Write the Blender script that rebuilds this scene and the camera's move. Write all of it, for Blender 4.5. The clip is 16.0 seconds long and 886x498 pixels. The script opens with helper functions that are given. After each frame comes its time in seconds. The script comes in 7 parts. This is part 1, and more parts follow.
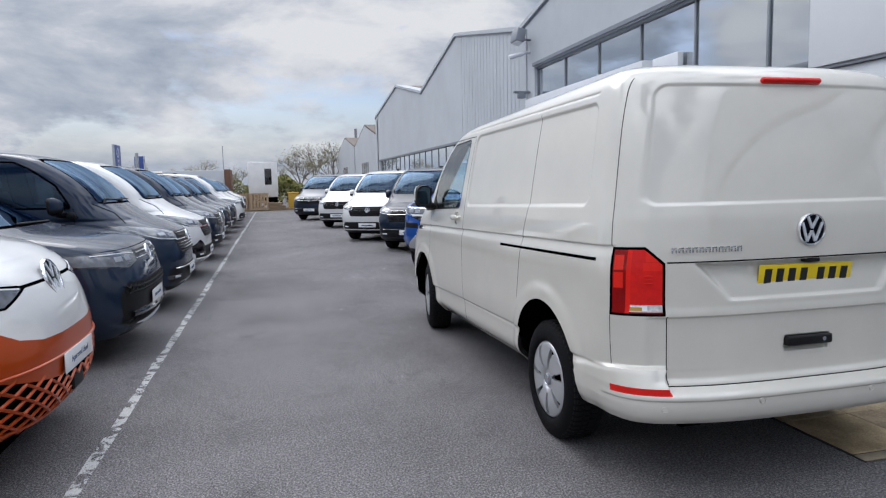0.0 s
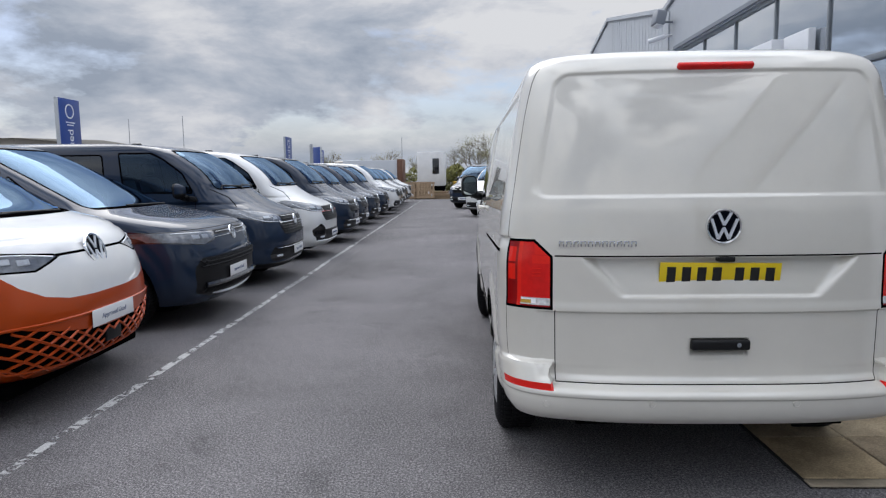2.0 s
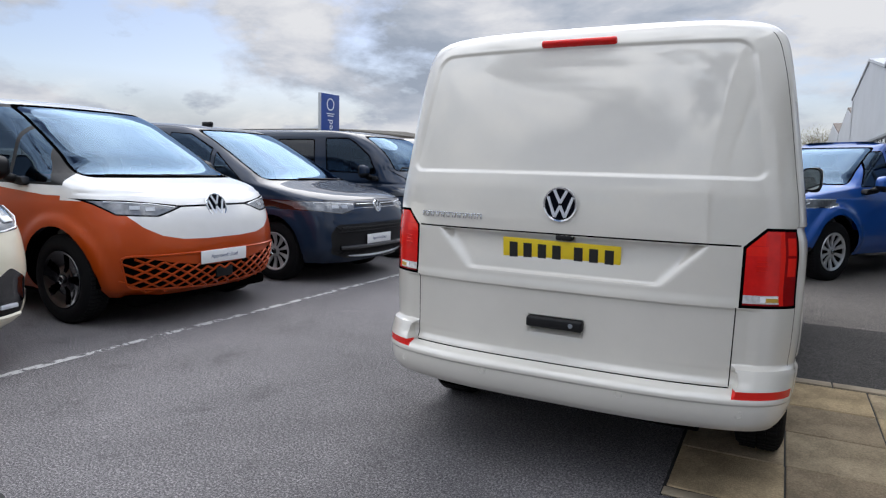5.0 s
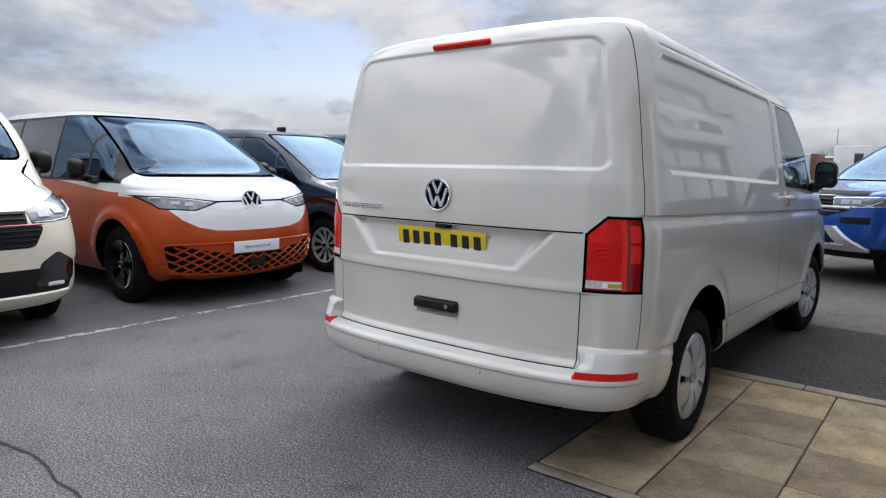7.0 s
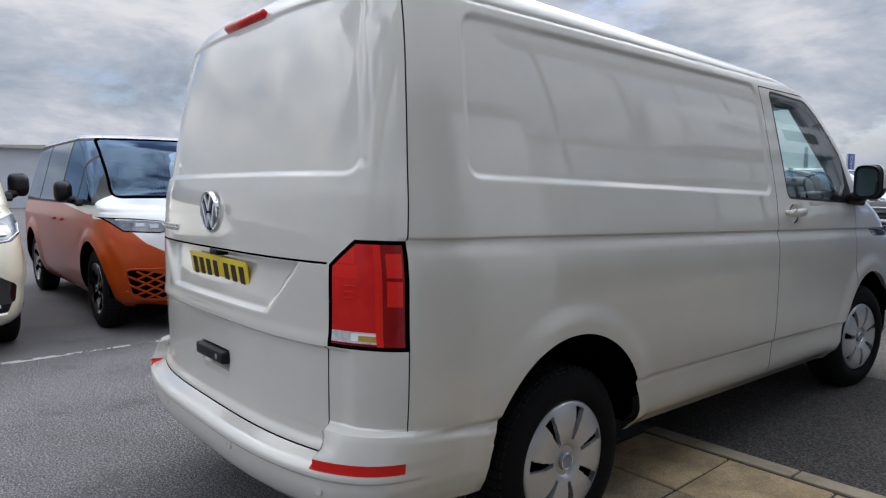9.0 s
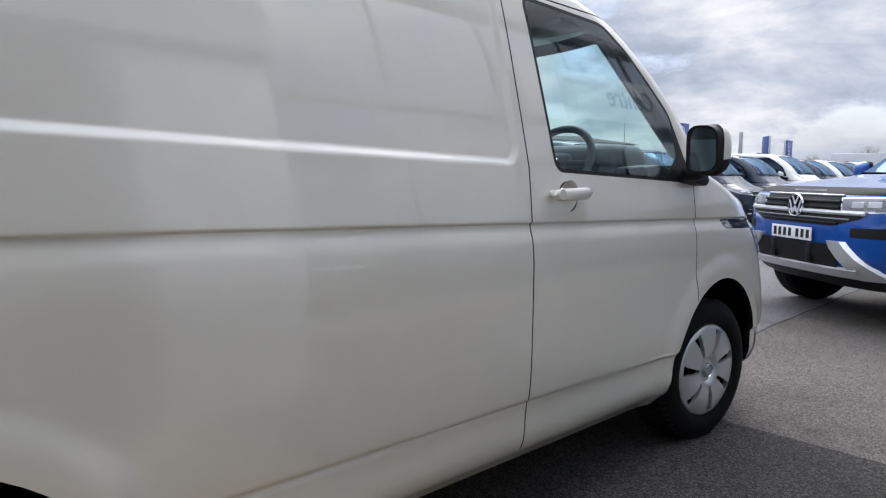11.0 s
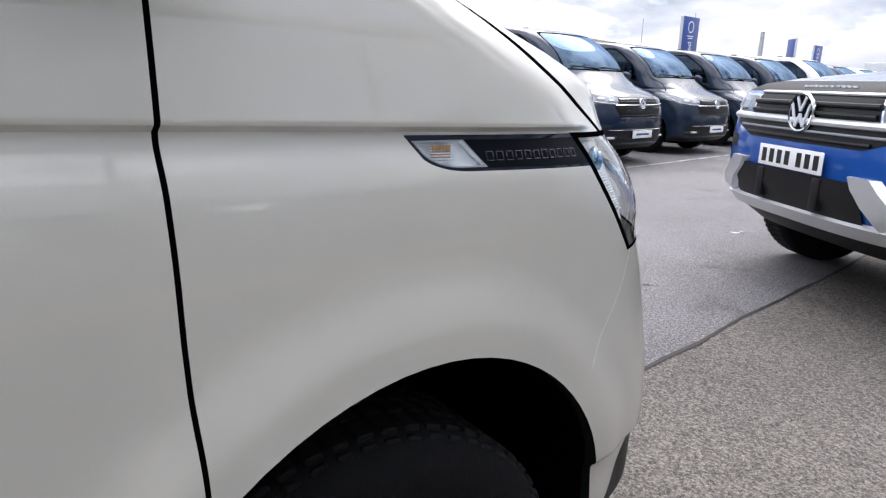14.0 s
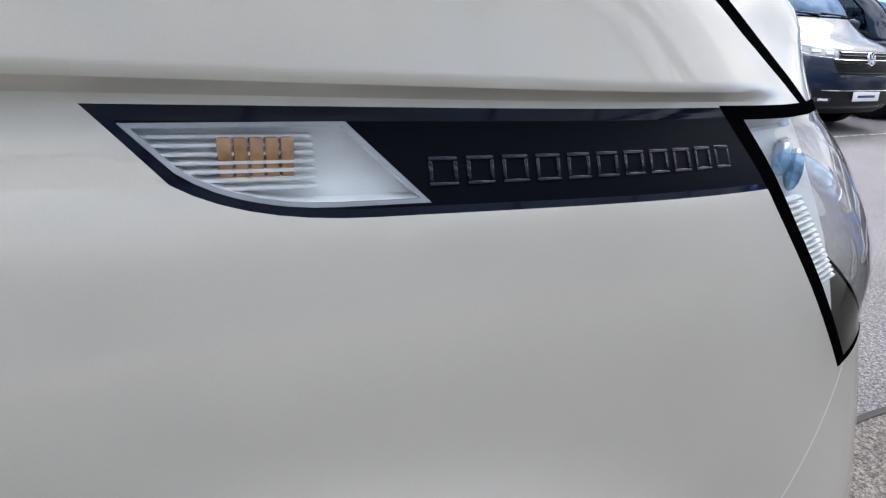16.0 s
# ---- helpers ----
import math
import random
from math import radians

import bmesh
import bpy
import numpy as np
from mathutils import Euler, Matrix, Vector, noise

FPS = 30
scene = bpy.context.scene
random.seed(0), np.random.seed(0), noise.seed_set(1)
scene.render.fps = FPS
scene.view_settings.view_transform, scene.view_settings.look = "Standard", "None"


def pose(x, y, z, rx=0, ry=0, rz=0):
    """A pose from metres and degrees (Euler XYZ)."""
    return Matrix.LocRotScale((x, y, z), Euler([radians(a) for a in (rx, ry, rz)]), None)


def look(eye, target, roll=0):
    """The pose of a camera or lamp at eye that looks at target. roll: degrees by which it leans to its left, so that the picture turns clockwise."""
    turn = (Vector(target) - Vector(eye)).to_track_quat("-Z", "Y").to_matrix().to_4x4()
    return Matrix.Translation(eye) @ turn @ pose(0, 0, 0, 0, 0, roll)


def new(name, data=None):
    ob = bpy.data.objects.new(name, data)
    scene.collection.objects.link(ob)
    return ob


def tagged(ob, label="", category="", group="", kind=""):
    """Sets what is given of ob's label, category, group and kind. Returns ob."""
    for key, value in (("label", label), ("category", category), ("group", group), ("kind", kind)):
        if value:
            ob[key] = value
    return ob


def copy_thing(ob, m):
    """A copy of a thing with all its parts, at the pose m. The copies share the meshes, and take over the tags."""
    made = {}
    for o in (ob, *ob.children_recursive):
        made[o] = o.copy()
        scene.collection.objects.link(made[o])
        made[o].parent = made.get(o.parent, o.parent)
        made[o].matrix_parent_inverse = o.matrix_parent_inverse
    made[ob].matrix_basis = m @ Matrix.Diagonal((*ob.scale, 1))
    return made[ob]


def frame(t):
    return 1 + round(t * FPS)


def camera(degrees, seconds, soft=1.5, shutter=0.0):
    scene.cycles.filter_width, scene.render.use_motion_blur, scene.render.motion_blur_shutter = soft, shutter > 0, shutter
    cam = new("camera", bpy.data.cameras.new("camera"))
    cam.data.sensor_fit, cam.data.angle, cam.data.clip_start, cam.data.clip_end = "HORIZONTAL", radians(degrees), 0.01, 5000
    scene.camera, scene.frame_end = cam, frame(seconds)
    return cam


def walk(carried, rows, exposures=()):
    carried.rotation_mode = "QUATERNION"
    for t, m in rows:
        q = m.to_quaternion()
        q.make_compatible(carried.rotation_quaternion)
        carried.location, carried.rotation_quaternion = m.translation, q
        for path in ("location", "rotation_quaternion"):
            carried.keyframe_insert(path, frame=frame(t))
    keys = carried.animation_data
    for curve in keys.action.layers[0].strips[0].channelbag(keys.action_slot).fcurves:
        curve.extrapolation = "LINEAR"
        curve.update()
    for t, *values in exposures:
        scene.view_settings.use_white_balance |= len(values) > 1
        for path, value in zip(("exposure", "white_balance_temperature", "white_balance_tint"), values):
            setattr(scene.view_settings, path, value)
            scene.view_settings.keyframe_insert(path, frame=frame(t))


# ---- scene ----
cam = camera(68.0, 16.0, soft=1.25)
PATH = [
    (0, (0.048, 0.215, 1.461), (0.539, 2.143, 1.258), -1.1),
    (0.5, (0.341, 0.131, 1.466), (0.776, 2.071, 1.248), -1.1),
    (1, (0.648, -0.027, 1.468), (0.947, 1.939, 1.251), -1.3),
    (1.5, (0.975, -0.089, 1.452), (1.057, 1.898, 1.239), -1.1),
    (2, (1.319, -0.102, 1.445), (1.262, 1.884, 1.22), -0.7),
    (2.5, (1.668, -0.144, 1.436), (1.519, 1.837, 1.199), -0.1),
    (3, (1.986, -0.095, 1.436), (1.774, 1.879, 1.19), 0.2),
    (3.5, (2.31, -0.101, 1.429), (1.94, 1.848, 1.178), 0.2),
    (4, (2.64, -0.114, 1.413), (2.002, 1.766, 1.17), 0.2),
    (4.2, (2.753, -0.091, 1.393), (2.057, 1.769, 1.153), 0.6),
    (6.3, (4.089, 0.152, 1.34), (2.915, 1.752, 1.095), 1.2),
    (6.5, (4.183, 0.182, 1.339), (2.986, 1.766, 1.099), 1.2),
    (7, (4.335, 0.358, 1.336), (3.102, 1.914, 1.09), 1.0),
    (7.5, (4.499, 0.62, 1.33), (3.213, 2.136, 1.116), 0.3),
    (8, (4.649, 0.954, 1.317), (3.193, 2.308, 1.105), -0.4),
    (8.5, (4.746, 1.39, 1.328), (3.23, 2.68, 1.134), -0.6),
    (9, (4.782, 1.808, 1.3), (3.27, 3.104, 1.114), -0.0),
    (9.5, (4.769, 2.243, 1.252), (3.272, 3.555, 1.054), 0.1),
    (9.7, (4.757, 2.447, 1.261), (3.265, 3.763, 1.059), 0.1),
    (11.8, (4.499, 4.420, 1.218), (3.094, 5.830, 0.987), 0.3),
    (12, (4.459, 4.631, 1.22), (3.043, 6.024, 0.988), 0.3),
    (12.5, (4.370, 5.092, 1.181), (2.936, 6.466, 0.946), 0.3),
    (13, (4.215, 5.530, 1.153), (2.782, 6.894, 0.859), 0.5),
    (13.5, (4.066, 5.916, 1.135), (2.634, 7.271, 0.794), 0.6),
    (14, (3.921, 6.181, 1.094), (2.507, 7.505, 0.596), 1.6),
    (14.5, (3.781, 6.355, 1.067), (2.312, 7.586, 0.493), 2.3),
    (15, (3.678, 6.493, 1.061), (2.139, 7.611, 0.443), 2.9),
    (15.5, (3.623, 6.571, 1.061), (2.017, 7.582, 0.429), 2.9),
    (16, (3.608, 6.648, 1.066), (1.944, 7.54, 0.405), 2.7),
]
walk(cam, [(t, look(eye, target, roll)) for t, eye, target, roll in PATH],
     [(0, -0.10, 6390, 11), (2.0, -0.18, 6440, 11), (3.5, -0.04, 6460, 11), (7.0, -0.05, 6490, 11.5), (8.0, -0.22, 6450, 11), (8.8, -0.20, 6400, 11), (9.6, 0.26, 6420, 11), (12.0, 0.35, 6490, 13.5),
      (12.5, 0.45, 6510, 13.5), (13.0, 0.57, 6570, 13.5), (14.0, 0.77, 6690, 13.8), (15.0, 0.98, 6690, 13.2), (16.0, 0.88, 6570, 12.8)])

# ---- world and sun ----
SUN_EL, SUN_AZ = radians(46), radians(-30)


def nd(nt, kind, **values):
    n = nt.nodes.new(kind)
    for k, v in values.items():
        n.inputs[k].default_value = v
    return n


def ramp(nt, fac, stops):
    n = nt.nodes.new("ShaderNodeValToRGB")
    while len(n.color_ramp.elements) < len(stops):
        n.color_ramp.elements.new(0.5)
    for e, (p, c) in zip(n.color_ramp.elements, stops):
        e.position = p
        e.color = (*c, 1) if isinstance(c, tuple) else (c, c, c, 1)
    nt.links.new(fac, n.inputs[0])
    return n.outputs[0]


def mixc(nt, fac, a, b, mode="MIX"):
    n = nt.nodes.new("ShaderNodeMix")
    n.data_type, n.blend_type = "RGBA", mode
    for k, v in ((0, fac), (6, a), (7, b)):
        if isinstance(v, (int, float)):
            n.inputs[k].default_value = v
        elif isinstance(v, tuple):
            n.inputs[k].default_value = (*v, 1)
        else:
            nt.links.new(v, n.inputs[k])
    return n.outputs[2]


def mathn(nt, op, a, b=None):
    n = nt.nodes.new("ShaderNodeMath")
    n.operation = op
    for k, v in ((0, a), (1, b)):
        if v is None:
            continue
        if isinstance(v, (int, float)):
            n.inputs[k].default_value = v
        else:
            nt.links.new(v, n.inputs[k])
    return n.outputs[0]


def noise_tex(nt, vec, scale, detail=4, rough=0.55, dist=0.0):
    n = nt.nodes.new("ShaderNodeTexNoise")
    n.inputs["Scale"].default_value, n.inputs["Detail"].default_value = scale, detail
    n.inputs["Roughness"].default_value, n.inputs["Distortion"].default_value = rough, dist
    if vec is not None:
        nt.links.new(vec, n.inputs["Vector"])
    return n.outputs["Fac"]


world = bpy.data.worlds.new("overcast_sky")
scene.world = world
world.use_nodes = True
wt = world.node_tree
wt.nodes.clear()
sky = wt.nodes.new("ShaderNodeTexSky")
sky.sky_type, sky.sun_disc, sky.sun_elevation, sky.sun_rotation = "NISHITA", False, SUN_EL, SUN_AZ
wc = wt.nodes.new("ShaderNodeTexCoord")
sep = wt.nodes.new("ShaderNodeSeparateXYZ")
wt.links.new(wc.outputs["Generated"], sep.inputs[0])
comb = wt.nodes.new("ShaderNodeCombineXYZ")
wt.links.new(sep.outputs[0], comb.inputs[0])
wt.links.new(sep.outputs[1], comb.inputs[1])
wt.links.new(mathn(wt, "MULTIPLY", sep.outputs[2], 2.4), comb.inputs[2])
cover = noise_tex(wt, comb.outputs[0], 2.3, 8, 0.58, 0.15)
shade = noise_tex(wt, comb.outputs[0], 4.3, 10, 0.58, 0.20)
cloud = ramp(wt, shade, [(0.35, (0.47, 0.545, 0.665)), (0.43, (0.62, 0.69, 0.80)), (0.50, (0.77, 0.82, 0.91)), (0.55, (0.93, 0.96, 1.02)), (0.62, (1.07, 1.09, 1.12))])
mask = mathn(wt, "MAXIMUM", ramp(wt, cover, [(0.40, 0.0), (0.48, 1.0)]), ramp(wt, sep.outputs[2], [(0.03, 1.0), (0.12, 0.0)]))
# the cloud deck glows brighter overhead than near the horizon
lift = ramp(wt, sep.outputs[2], [(0.0, 0.238), (0.28, 0.250), (0.42, 0.48), (0.58, 0.82), (1.0, 0.88)])
lift = mathn(wt, "MULTIPLY", lift, 3.0)
cloud = mixc(wt, 1.0, cloud, lift, "MULTIPLY")
blue = mixc(wt, 1.0, sky.outputs[0], (0.105, 0.105, 0.115), "MULTIPLY")
bg = wt.nodes.new("ShaderNodeBackground")
bg.inputs[1].default_value = 1.0
wt.links.new(mixc(wt, mask, blue, cloud), bg.inputs[0])
wo = wt.nodes.new("ShaderNodeOutputWorld")
wt.links.new(bg.outputs[0], wo.inputs[0])

sun = new("sun", bpy.data.lights.new("sun", "SUN"))
sun.data.energy, sun.data.angle, sun.data.color = 1.1, radians(40), (1.0, 0.97, 0.92)
sun.matrix_world = look((0, 0, 30), (-30 * math.cos(SUN_EL) * math.sin(SUN_AZ) / math.sin(SUN_EL), -30 * math.cos(SUN_EL) * math.cos(SUN_AZ) / math.sin(SUN_EL), 0))


# ---- materials ----
def material(name, color, rough=0.5, metal=0.0, coat=0.0, spots=0.0, scale=30.0, bump=0.0, bump_scale=200.0, emit=0.0, wear=0.0, wear_scale=2.0, specular=0.5):
    m = bpy.data.materials.new(name)
    m.use_nodes = True
    nt = m.node_tree
    p = nt.nodes["Principled BSDF"]
    tc = nt.nodes.new("ShaderNodeTexCoord").outputs["Object"]
    c = color
    if spots:
        f = noise_tex(nt, tc, scale, 3)
        c = mixc(nt, f, tuple(max(0, v * (1 - spots)) for v in color), tuple(min(1, v * (1 + spots)) for v in color))
    if wear:
        f = ramp(nt, noise_tex(nt, tc, wear_scale, 5, 0.65), [(0.35, 1 - wear), (0.65, 1.0)])
        c = mixc(nt, 1.0, c, f, "MULTIPLY")
    if isinstance(c, tuple):
        p.inputs["Base Color"].default_value = (*c, 1)
    else:
        nt.links.new(c, p.inputs["Base Color"])
    p.inputs["Roughness"].default_value, p.inputs["Metallic"].default_value = rough, metal
    p.inputs["Specular IOR Level"].default_value = specular
    p.inputs["Coat Weight"].default_value, p.inputs["Coat Roughness"].default_value = coat, 0.02
    p.inputs["Coat IOR"].default_value = 1.5
    if bump:
        b = nt.nodes.new("ShaderNodeBump")
        b.inputs["Strength"].default_value, b.inputs["Distance"].default_value = bump, 0.01
        nt.links.new(noise_tex(nt, tc, bump_scale, 3), b.inputs["Height"])
        nt.links.new(b.outputs[0], p.inputs["Normal"])
    if emit:
        p.inputs["Emission Color"].default_value, p.inputs["Emission Strength"].default_value = (*color, 1), emit
    return m


def paint(name, color, metal=0.0, rough=0.4, coat=1.0):
    dark = max(color) < 0.1
    m = material(name, color, rough, metal, coat * (0.85 if dark else 1.0), 0.04, 900.0, wear=0.05, wear_scale=3.0, specular=0.05 if dark else 0.3)
    m.node_tree.nodes["Principled BSDF"].inputs["Coat IOR"].default_value = 1.82 if min(color) > 0.5 else 1.45
    return m


def glass(name, tint, gloss=(1.0, 1.0, 1.0), base=0.06):
    m = bpy.data.materials.new(name)
    m.use_nodes = True
    nt = m.node_tree
    nt.nodes.remove(nt.nodes["Principled BSDF"])
    tr, gl = nt.nodes.new("ShaderNodeBsdfTransparent"), nt.nodes.new("ShaderNodeBsdfGlossy")
    tr.inputs[0].default_value, gl.inputs[0].default_value = (*tint, 1), (*gloss, 1)
    gl.inputs["Roughness"].default_value = 0.01
    fr, mx = nt.nodes.new("ShaderNodeLayerWeight"), nt.nodes.new("ShaderNodeMixShader")
    fr.inputs[0].default_value = 0.5
    nt.links.new(mathn(nt, "ADD", mathn(nt, "MULTIPLY", mathn(nt, "POWER", fr.outputs[1], 4.0), 0.93), base), mx.inputs[0])
    nt.links.new(tr.outputs[0], mx.inputs[1])
    nt.links.new(gl.outputs[0], mx.inputs[2])
    nt.links.new(mx.outputs[0], nt.nodes["Material Output"].inputs[0])
    return m


M_GREY = paint("pale_grey_paint", (0.668, 0.640, 0.572), 0.0, 0.35)
M_DARK = paint("dark_grey_metallic_paint", (0.011, 0.020, 0.040), 0.05, 0.45)
M_MID = paint("mid_grey_metallic_paint", (0.013, 0.024, 0.048), 0.05, 0.45)
M_WHITE = paint("white_paint", (0.70, 0.70, 0.69))
M_CREAM = paint("cream_paint", (0.80, 0.74, 0.58))
M_ORANGE = paint("metallic_orange_paint", (0.45, 0.058, 0.003), 0.3, 0.35, 0.5)
M_BLUE = paint("bright_blue_paint", (0.006, 0.080, 0.36), 0.3, 0.35)
M_NAVY = paint("dark_blue_paint", (0.025, 0.035, 0.06), 0.4, 0.35)
M_BLACK = material("black_plastic", (0.005, 0.005, 0.006), 0.5, spots=0.2, scale=300, bump=0.1, specular=0.3)
M_GLOSSBLACK = material("gloss_black_trim", (0.006, 0.006, 0.008), 0.12, coat=1.0)
M_NAVYTRIM = material("satin_blue_black_trim", (0.0022, 0.0030, 0.0065), 0.45, spots=0.1, scale=200, specular=0.05)
M_NAVYGLOSS = material("gloss_navy_trim", (0.003, 0.004, 0.014), 0.06, specular=0.28)
M_SEAL = material("black_rubber_seal", (0.0015, 0.0015, 0.0018), 0.6, specular=0.0)
M_CHROME = material("chrome", (0.78, 0.79, 0.80), 0.08, 1.0)
M_SILVER = material("silver_wheel_paint", (0.52, 0.53, 0.54), 0.32, 0.5, 0.5, 0.04, 200)
M_TYRE = material("tyre_rubber", (0.008, 0.008, 0.009), 0.7, spots=0.3, scale=60, bump=0.3, bump_scale=120, specular=0.08)
# the tyre's rubber made lighter: highlights on the tread put into its colour
M_TREAD = material("tread_rubber_highlit", (0.011, 0.011, 0.012), 0.65, spots=0.4, scale=80, bump=0.3, bump_scale=120, specular=0.12)
M_GLASS = glass("tinted_glass", (0.75, 0.88, 0.88))
# blue of the reflected sky is put into this glass's gloss colour
M_SCREEN = glass("windscreen_glass", (0.14, 0.19, 0.23), (0.42, 0.61, 0.86), 0.07)
M_PRIVACY = glass("privacy_glass", (0.07, 0.08, 0.09), (0.85, 0.92, 1.0), 0.08)
M_LENS = glass("clear_lens", (0.92, 0.94, 0.95))
M_LAMP = material("clear_lamp_reflector", (0.72, 0.75, 0.80), 0.30, 0.25, 0.3, 0.12, 40)
M_HEAD = material("smoked_headlamp", (0.14, 0.15, 0.165), 0.22, 0.4, 1.0, 0.7, 22)
M_INLAMP = material("dull_lamp_reflector", (0.36, 0.38, 0.41), 0.3, 0.5, 0.0, 0.3, 60)
M_BRIGHTRED = material("bright_red_lens", (0.78, 0.018, 0.010), 0.2, specular=0.25, coat=0.15, spots=0.1, scale=60)
M_ALLOY = material("silver_guard", (0.60, 0.61, 0.62), 0.35, 0.6, 0.4, 0.05, 60)
M_BLUELENS = material("blue_lamp_bulb", (0.20, 0.40, 0.62), 0.15, 0.3, 0.6, 0.7, 70)
M_RED = material("red_tail_lens", (0.68, 0.012, 0.010), 0.18, specular=0.25, coat=0.15, spots=0.25, scale=25)
M_DEEPRED = material("deep_red_lens", (0.26, 0.004, 0.005), 0.18, specular=0.25, coat=0.15, spots=0.2, scale=25)
M_REDREF = material("red_reflector", (0.78, 0.018, 0.012), 0.25, specular=0.25, coat=0.2, bump=0.2, bump_scale=400)
M_BOWL = material("white_lamp_bowl", (0.86, 0.87, 0.88), 0.35, 0.0, 0.3, 0.08, 120)
M_AMBER = material("amber_bulb", (0.46, 0.24, 0.10), 0.25, spots=0.85, scale=110, coat=0.5)
M_REVERSE = material("clear_reversing_lens", (0.62, 0.60, 0.58), 0.2, spots=0.75, scale=45, coat=0.4)
M_YELLOW = material("yellow_plate", (0.80, 0.58, 0.01), 0.35, coat=0.3)
M_PLATE = material("white_plate", (0.78, 0.79, 0.80), 0.35, coat=0.3)
M_INK = material("black_plate_ink", (0.012, 0.012, 0.012), 0.4)
M_BLUEINK = material("navy_ink", (0.03, 0.06, 0.16), 0.5)
M_INTERIOR = material("grey_cabin_plastic", (0.19, 0.20, 0.205), 0.6, spots=0.2, scale=120)
M_LINING = material("pale_grey_lining", (0.36, 0.38, 0.38), 0.8, spots=0.1, scale=80)
M_FABRIC = material("dark_seat_fabric", (0.035, 0.036, 0.04), 0.9, spots=0.3, scale=200)
M_REDLINE = material("red_accent_strip", (0.50, 0.015, 0.02), 0.3, coat=0.5)
M_MIRROR = material("mirror_glass", (0.66, 0.75, 0.80), 0.02, 1.0)
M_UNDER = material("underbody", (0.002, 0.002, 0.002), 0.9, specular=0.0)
M_CLAD = material("grey_metal_cladding", (0.52, 0.545, 0.575), 0.45, 0.0, 0.0, 0.04, 3.0, wear=0.10, wear_scale=0.5)
M_TRIMGREY = material("grey_trim", (0.23, 0.25, 0.28), 0.45, wear=0.1, wear_scale=1.0)
M_ROOF = material("brown_roof_sheet", (0.16, 0.13, 0.11), 0.8, spots=0.2, scale=4)
M_SIGNWHITE = material("white_sign_panel", (0.74, 0.76, 0.79), 0.4, wear=0.05, wear_scale=1.0)
M_SIGNBLUE = material("blue_totem_panel", (0.010, 0.045, 0.23), 0.4, wear=0.1, wear_scale=2.0)
M_MULLION = material("grey_window_frame", (0.20, 0.22, 0.24), 0.4, 0.3)
M_CURTAIN = glass("coated_band_glass", (0.25, 0.30, 0.34), (0.92, 0.96, 1.0), 0.62)
M_SHOP = glass("shopfront_glass", (0.30, 0.36, 0.40), (0.85, 0.95, 1.0), 0.42)
M_ROOMWALL = material("showroom_wall", (0.30, 0.30, 0.30), 0.8, spots=0.1, scale=2)
M_BARK = material("grey_brown_bark", (0.23, 0.20, 0.165), 0.9, spots=0.3, scale=20)
M_LEAF = material("spring_leaf_buds", (0.27, 0.26, 0.10), 0.8, spots=0.4, scale=3)
M_HEDGE = material("olive_hedge", (0.19, 0.185, 0.055), 0.85, spots=0.4, scale=2)
M_WOOD = material("pallet_wood", (0.30, 0.21, 0.13), 0.85, spots=0.3, scale=15)
M_YELLOWBIN = material("yellow_plastic", (0.50, 0.30, 0.03), 0.5, spots=0.1)
M_RUST = material("rusty_brown_steel", (0.14, 0.07, 0.045), 0.8, spots=0.3, scale=6)
M_SHED = material("beige_shed_sheet", (0.42, 0.39, 0.34), 0.8, spots=0.1, scale=2)
M_TRAILER = material("dirty_white_panel", (0.78, 0.78, 0.77), 0.6, wear=0.12, wear_scale=1.5)
M_POST = material("galvanised_post", (0.40, 0.42, 0.44), 0.5, 0.5)


def asphalt(name, base, warm, gloss=0.22):
    m = bpy.data.materials.new(name)
    m.use_nodes = True
    nt = m.node_tree
    p = nt.nodes["Principled BSDF"]
    tc = nt.nodes.new("ShaderNodeTexCoord").outputs["Object"]
    fine = noise_tex(nt, tc, 92, 4, 0.85)
    v = nt.nodes.new("ShaderNodeTexVoronoi")
    v.inputs["Scale"].default_value = 95
    nt.links.new(tc, v.inputs["Vector"])
    c = ramp(nt, fine, [(0.37, tuple(k * 0.28 for k in base)), (0.5, base), (0.63, tuple(k * 2.2 for k in warm))])
    c = mixc(nt, ramp(nt, v.outputs["Color"], [(0.80, 0.0), (0.92, 0.55)]), c, tuple(k * 2.1 for k in warm))
    c = mixc(nt, 1.0, c, ramp(nt, noise_tex(nt, tc, 240, 3, 0.7), [(0.34, 0.50), (0.5, 1.0), (0.66, 1.55)]), "MULTIPLY")
    big = ramp(nt, noise_tex(nt, tc, 0.55, 6, 0.62, 0.4), [(0.28, 0.70), (0.5, 1.0), (0.72, 1.28)])
    c = mixc(nt, 1.0, c, big, "MULTIPLY")
    stain = ramp(nt, noise_tex(nt, tc, 2.6, 5, 0.7), [(0.28, 0.62), (0.43, 1.0)])
    c = mixc(nt, 1.0, c, stain, "MULTIPLY")
    nt.links.new(c, p.inputs["Base Color"])
    p.inputs["Roughness"].default_value, p.inputs["Specular IOR Level"].default_value = 0.8, gloss
    b = nt.nodes.new("ShaderNodeBump")
    b.inputs["Strength"].default_value, b.inputs["Distance"].default_value = 0.42, 0.005
    nt.links.new(fine, b.inputs["Height"])
    nt.links.new(b.outputs[0], p.inputs["Normal"])
    return m


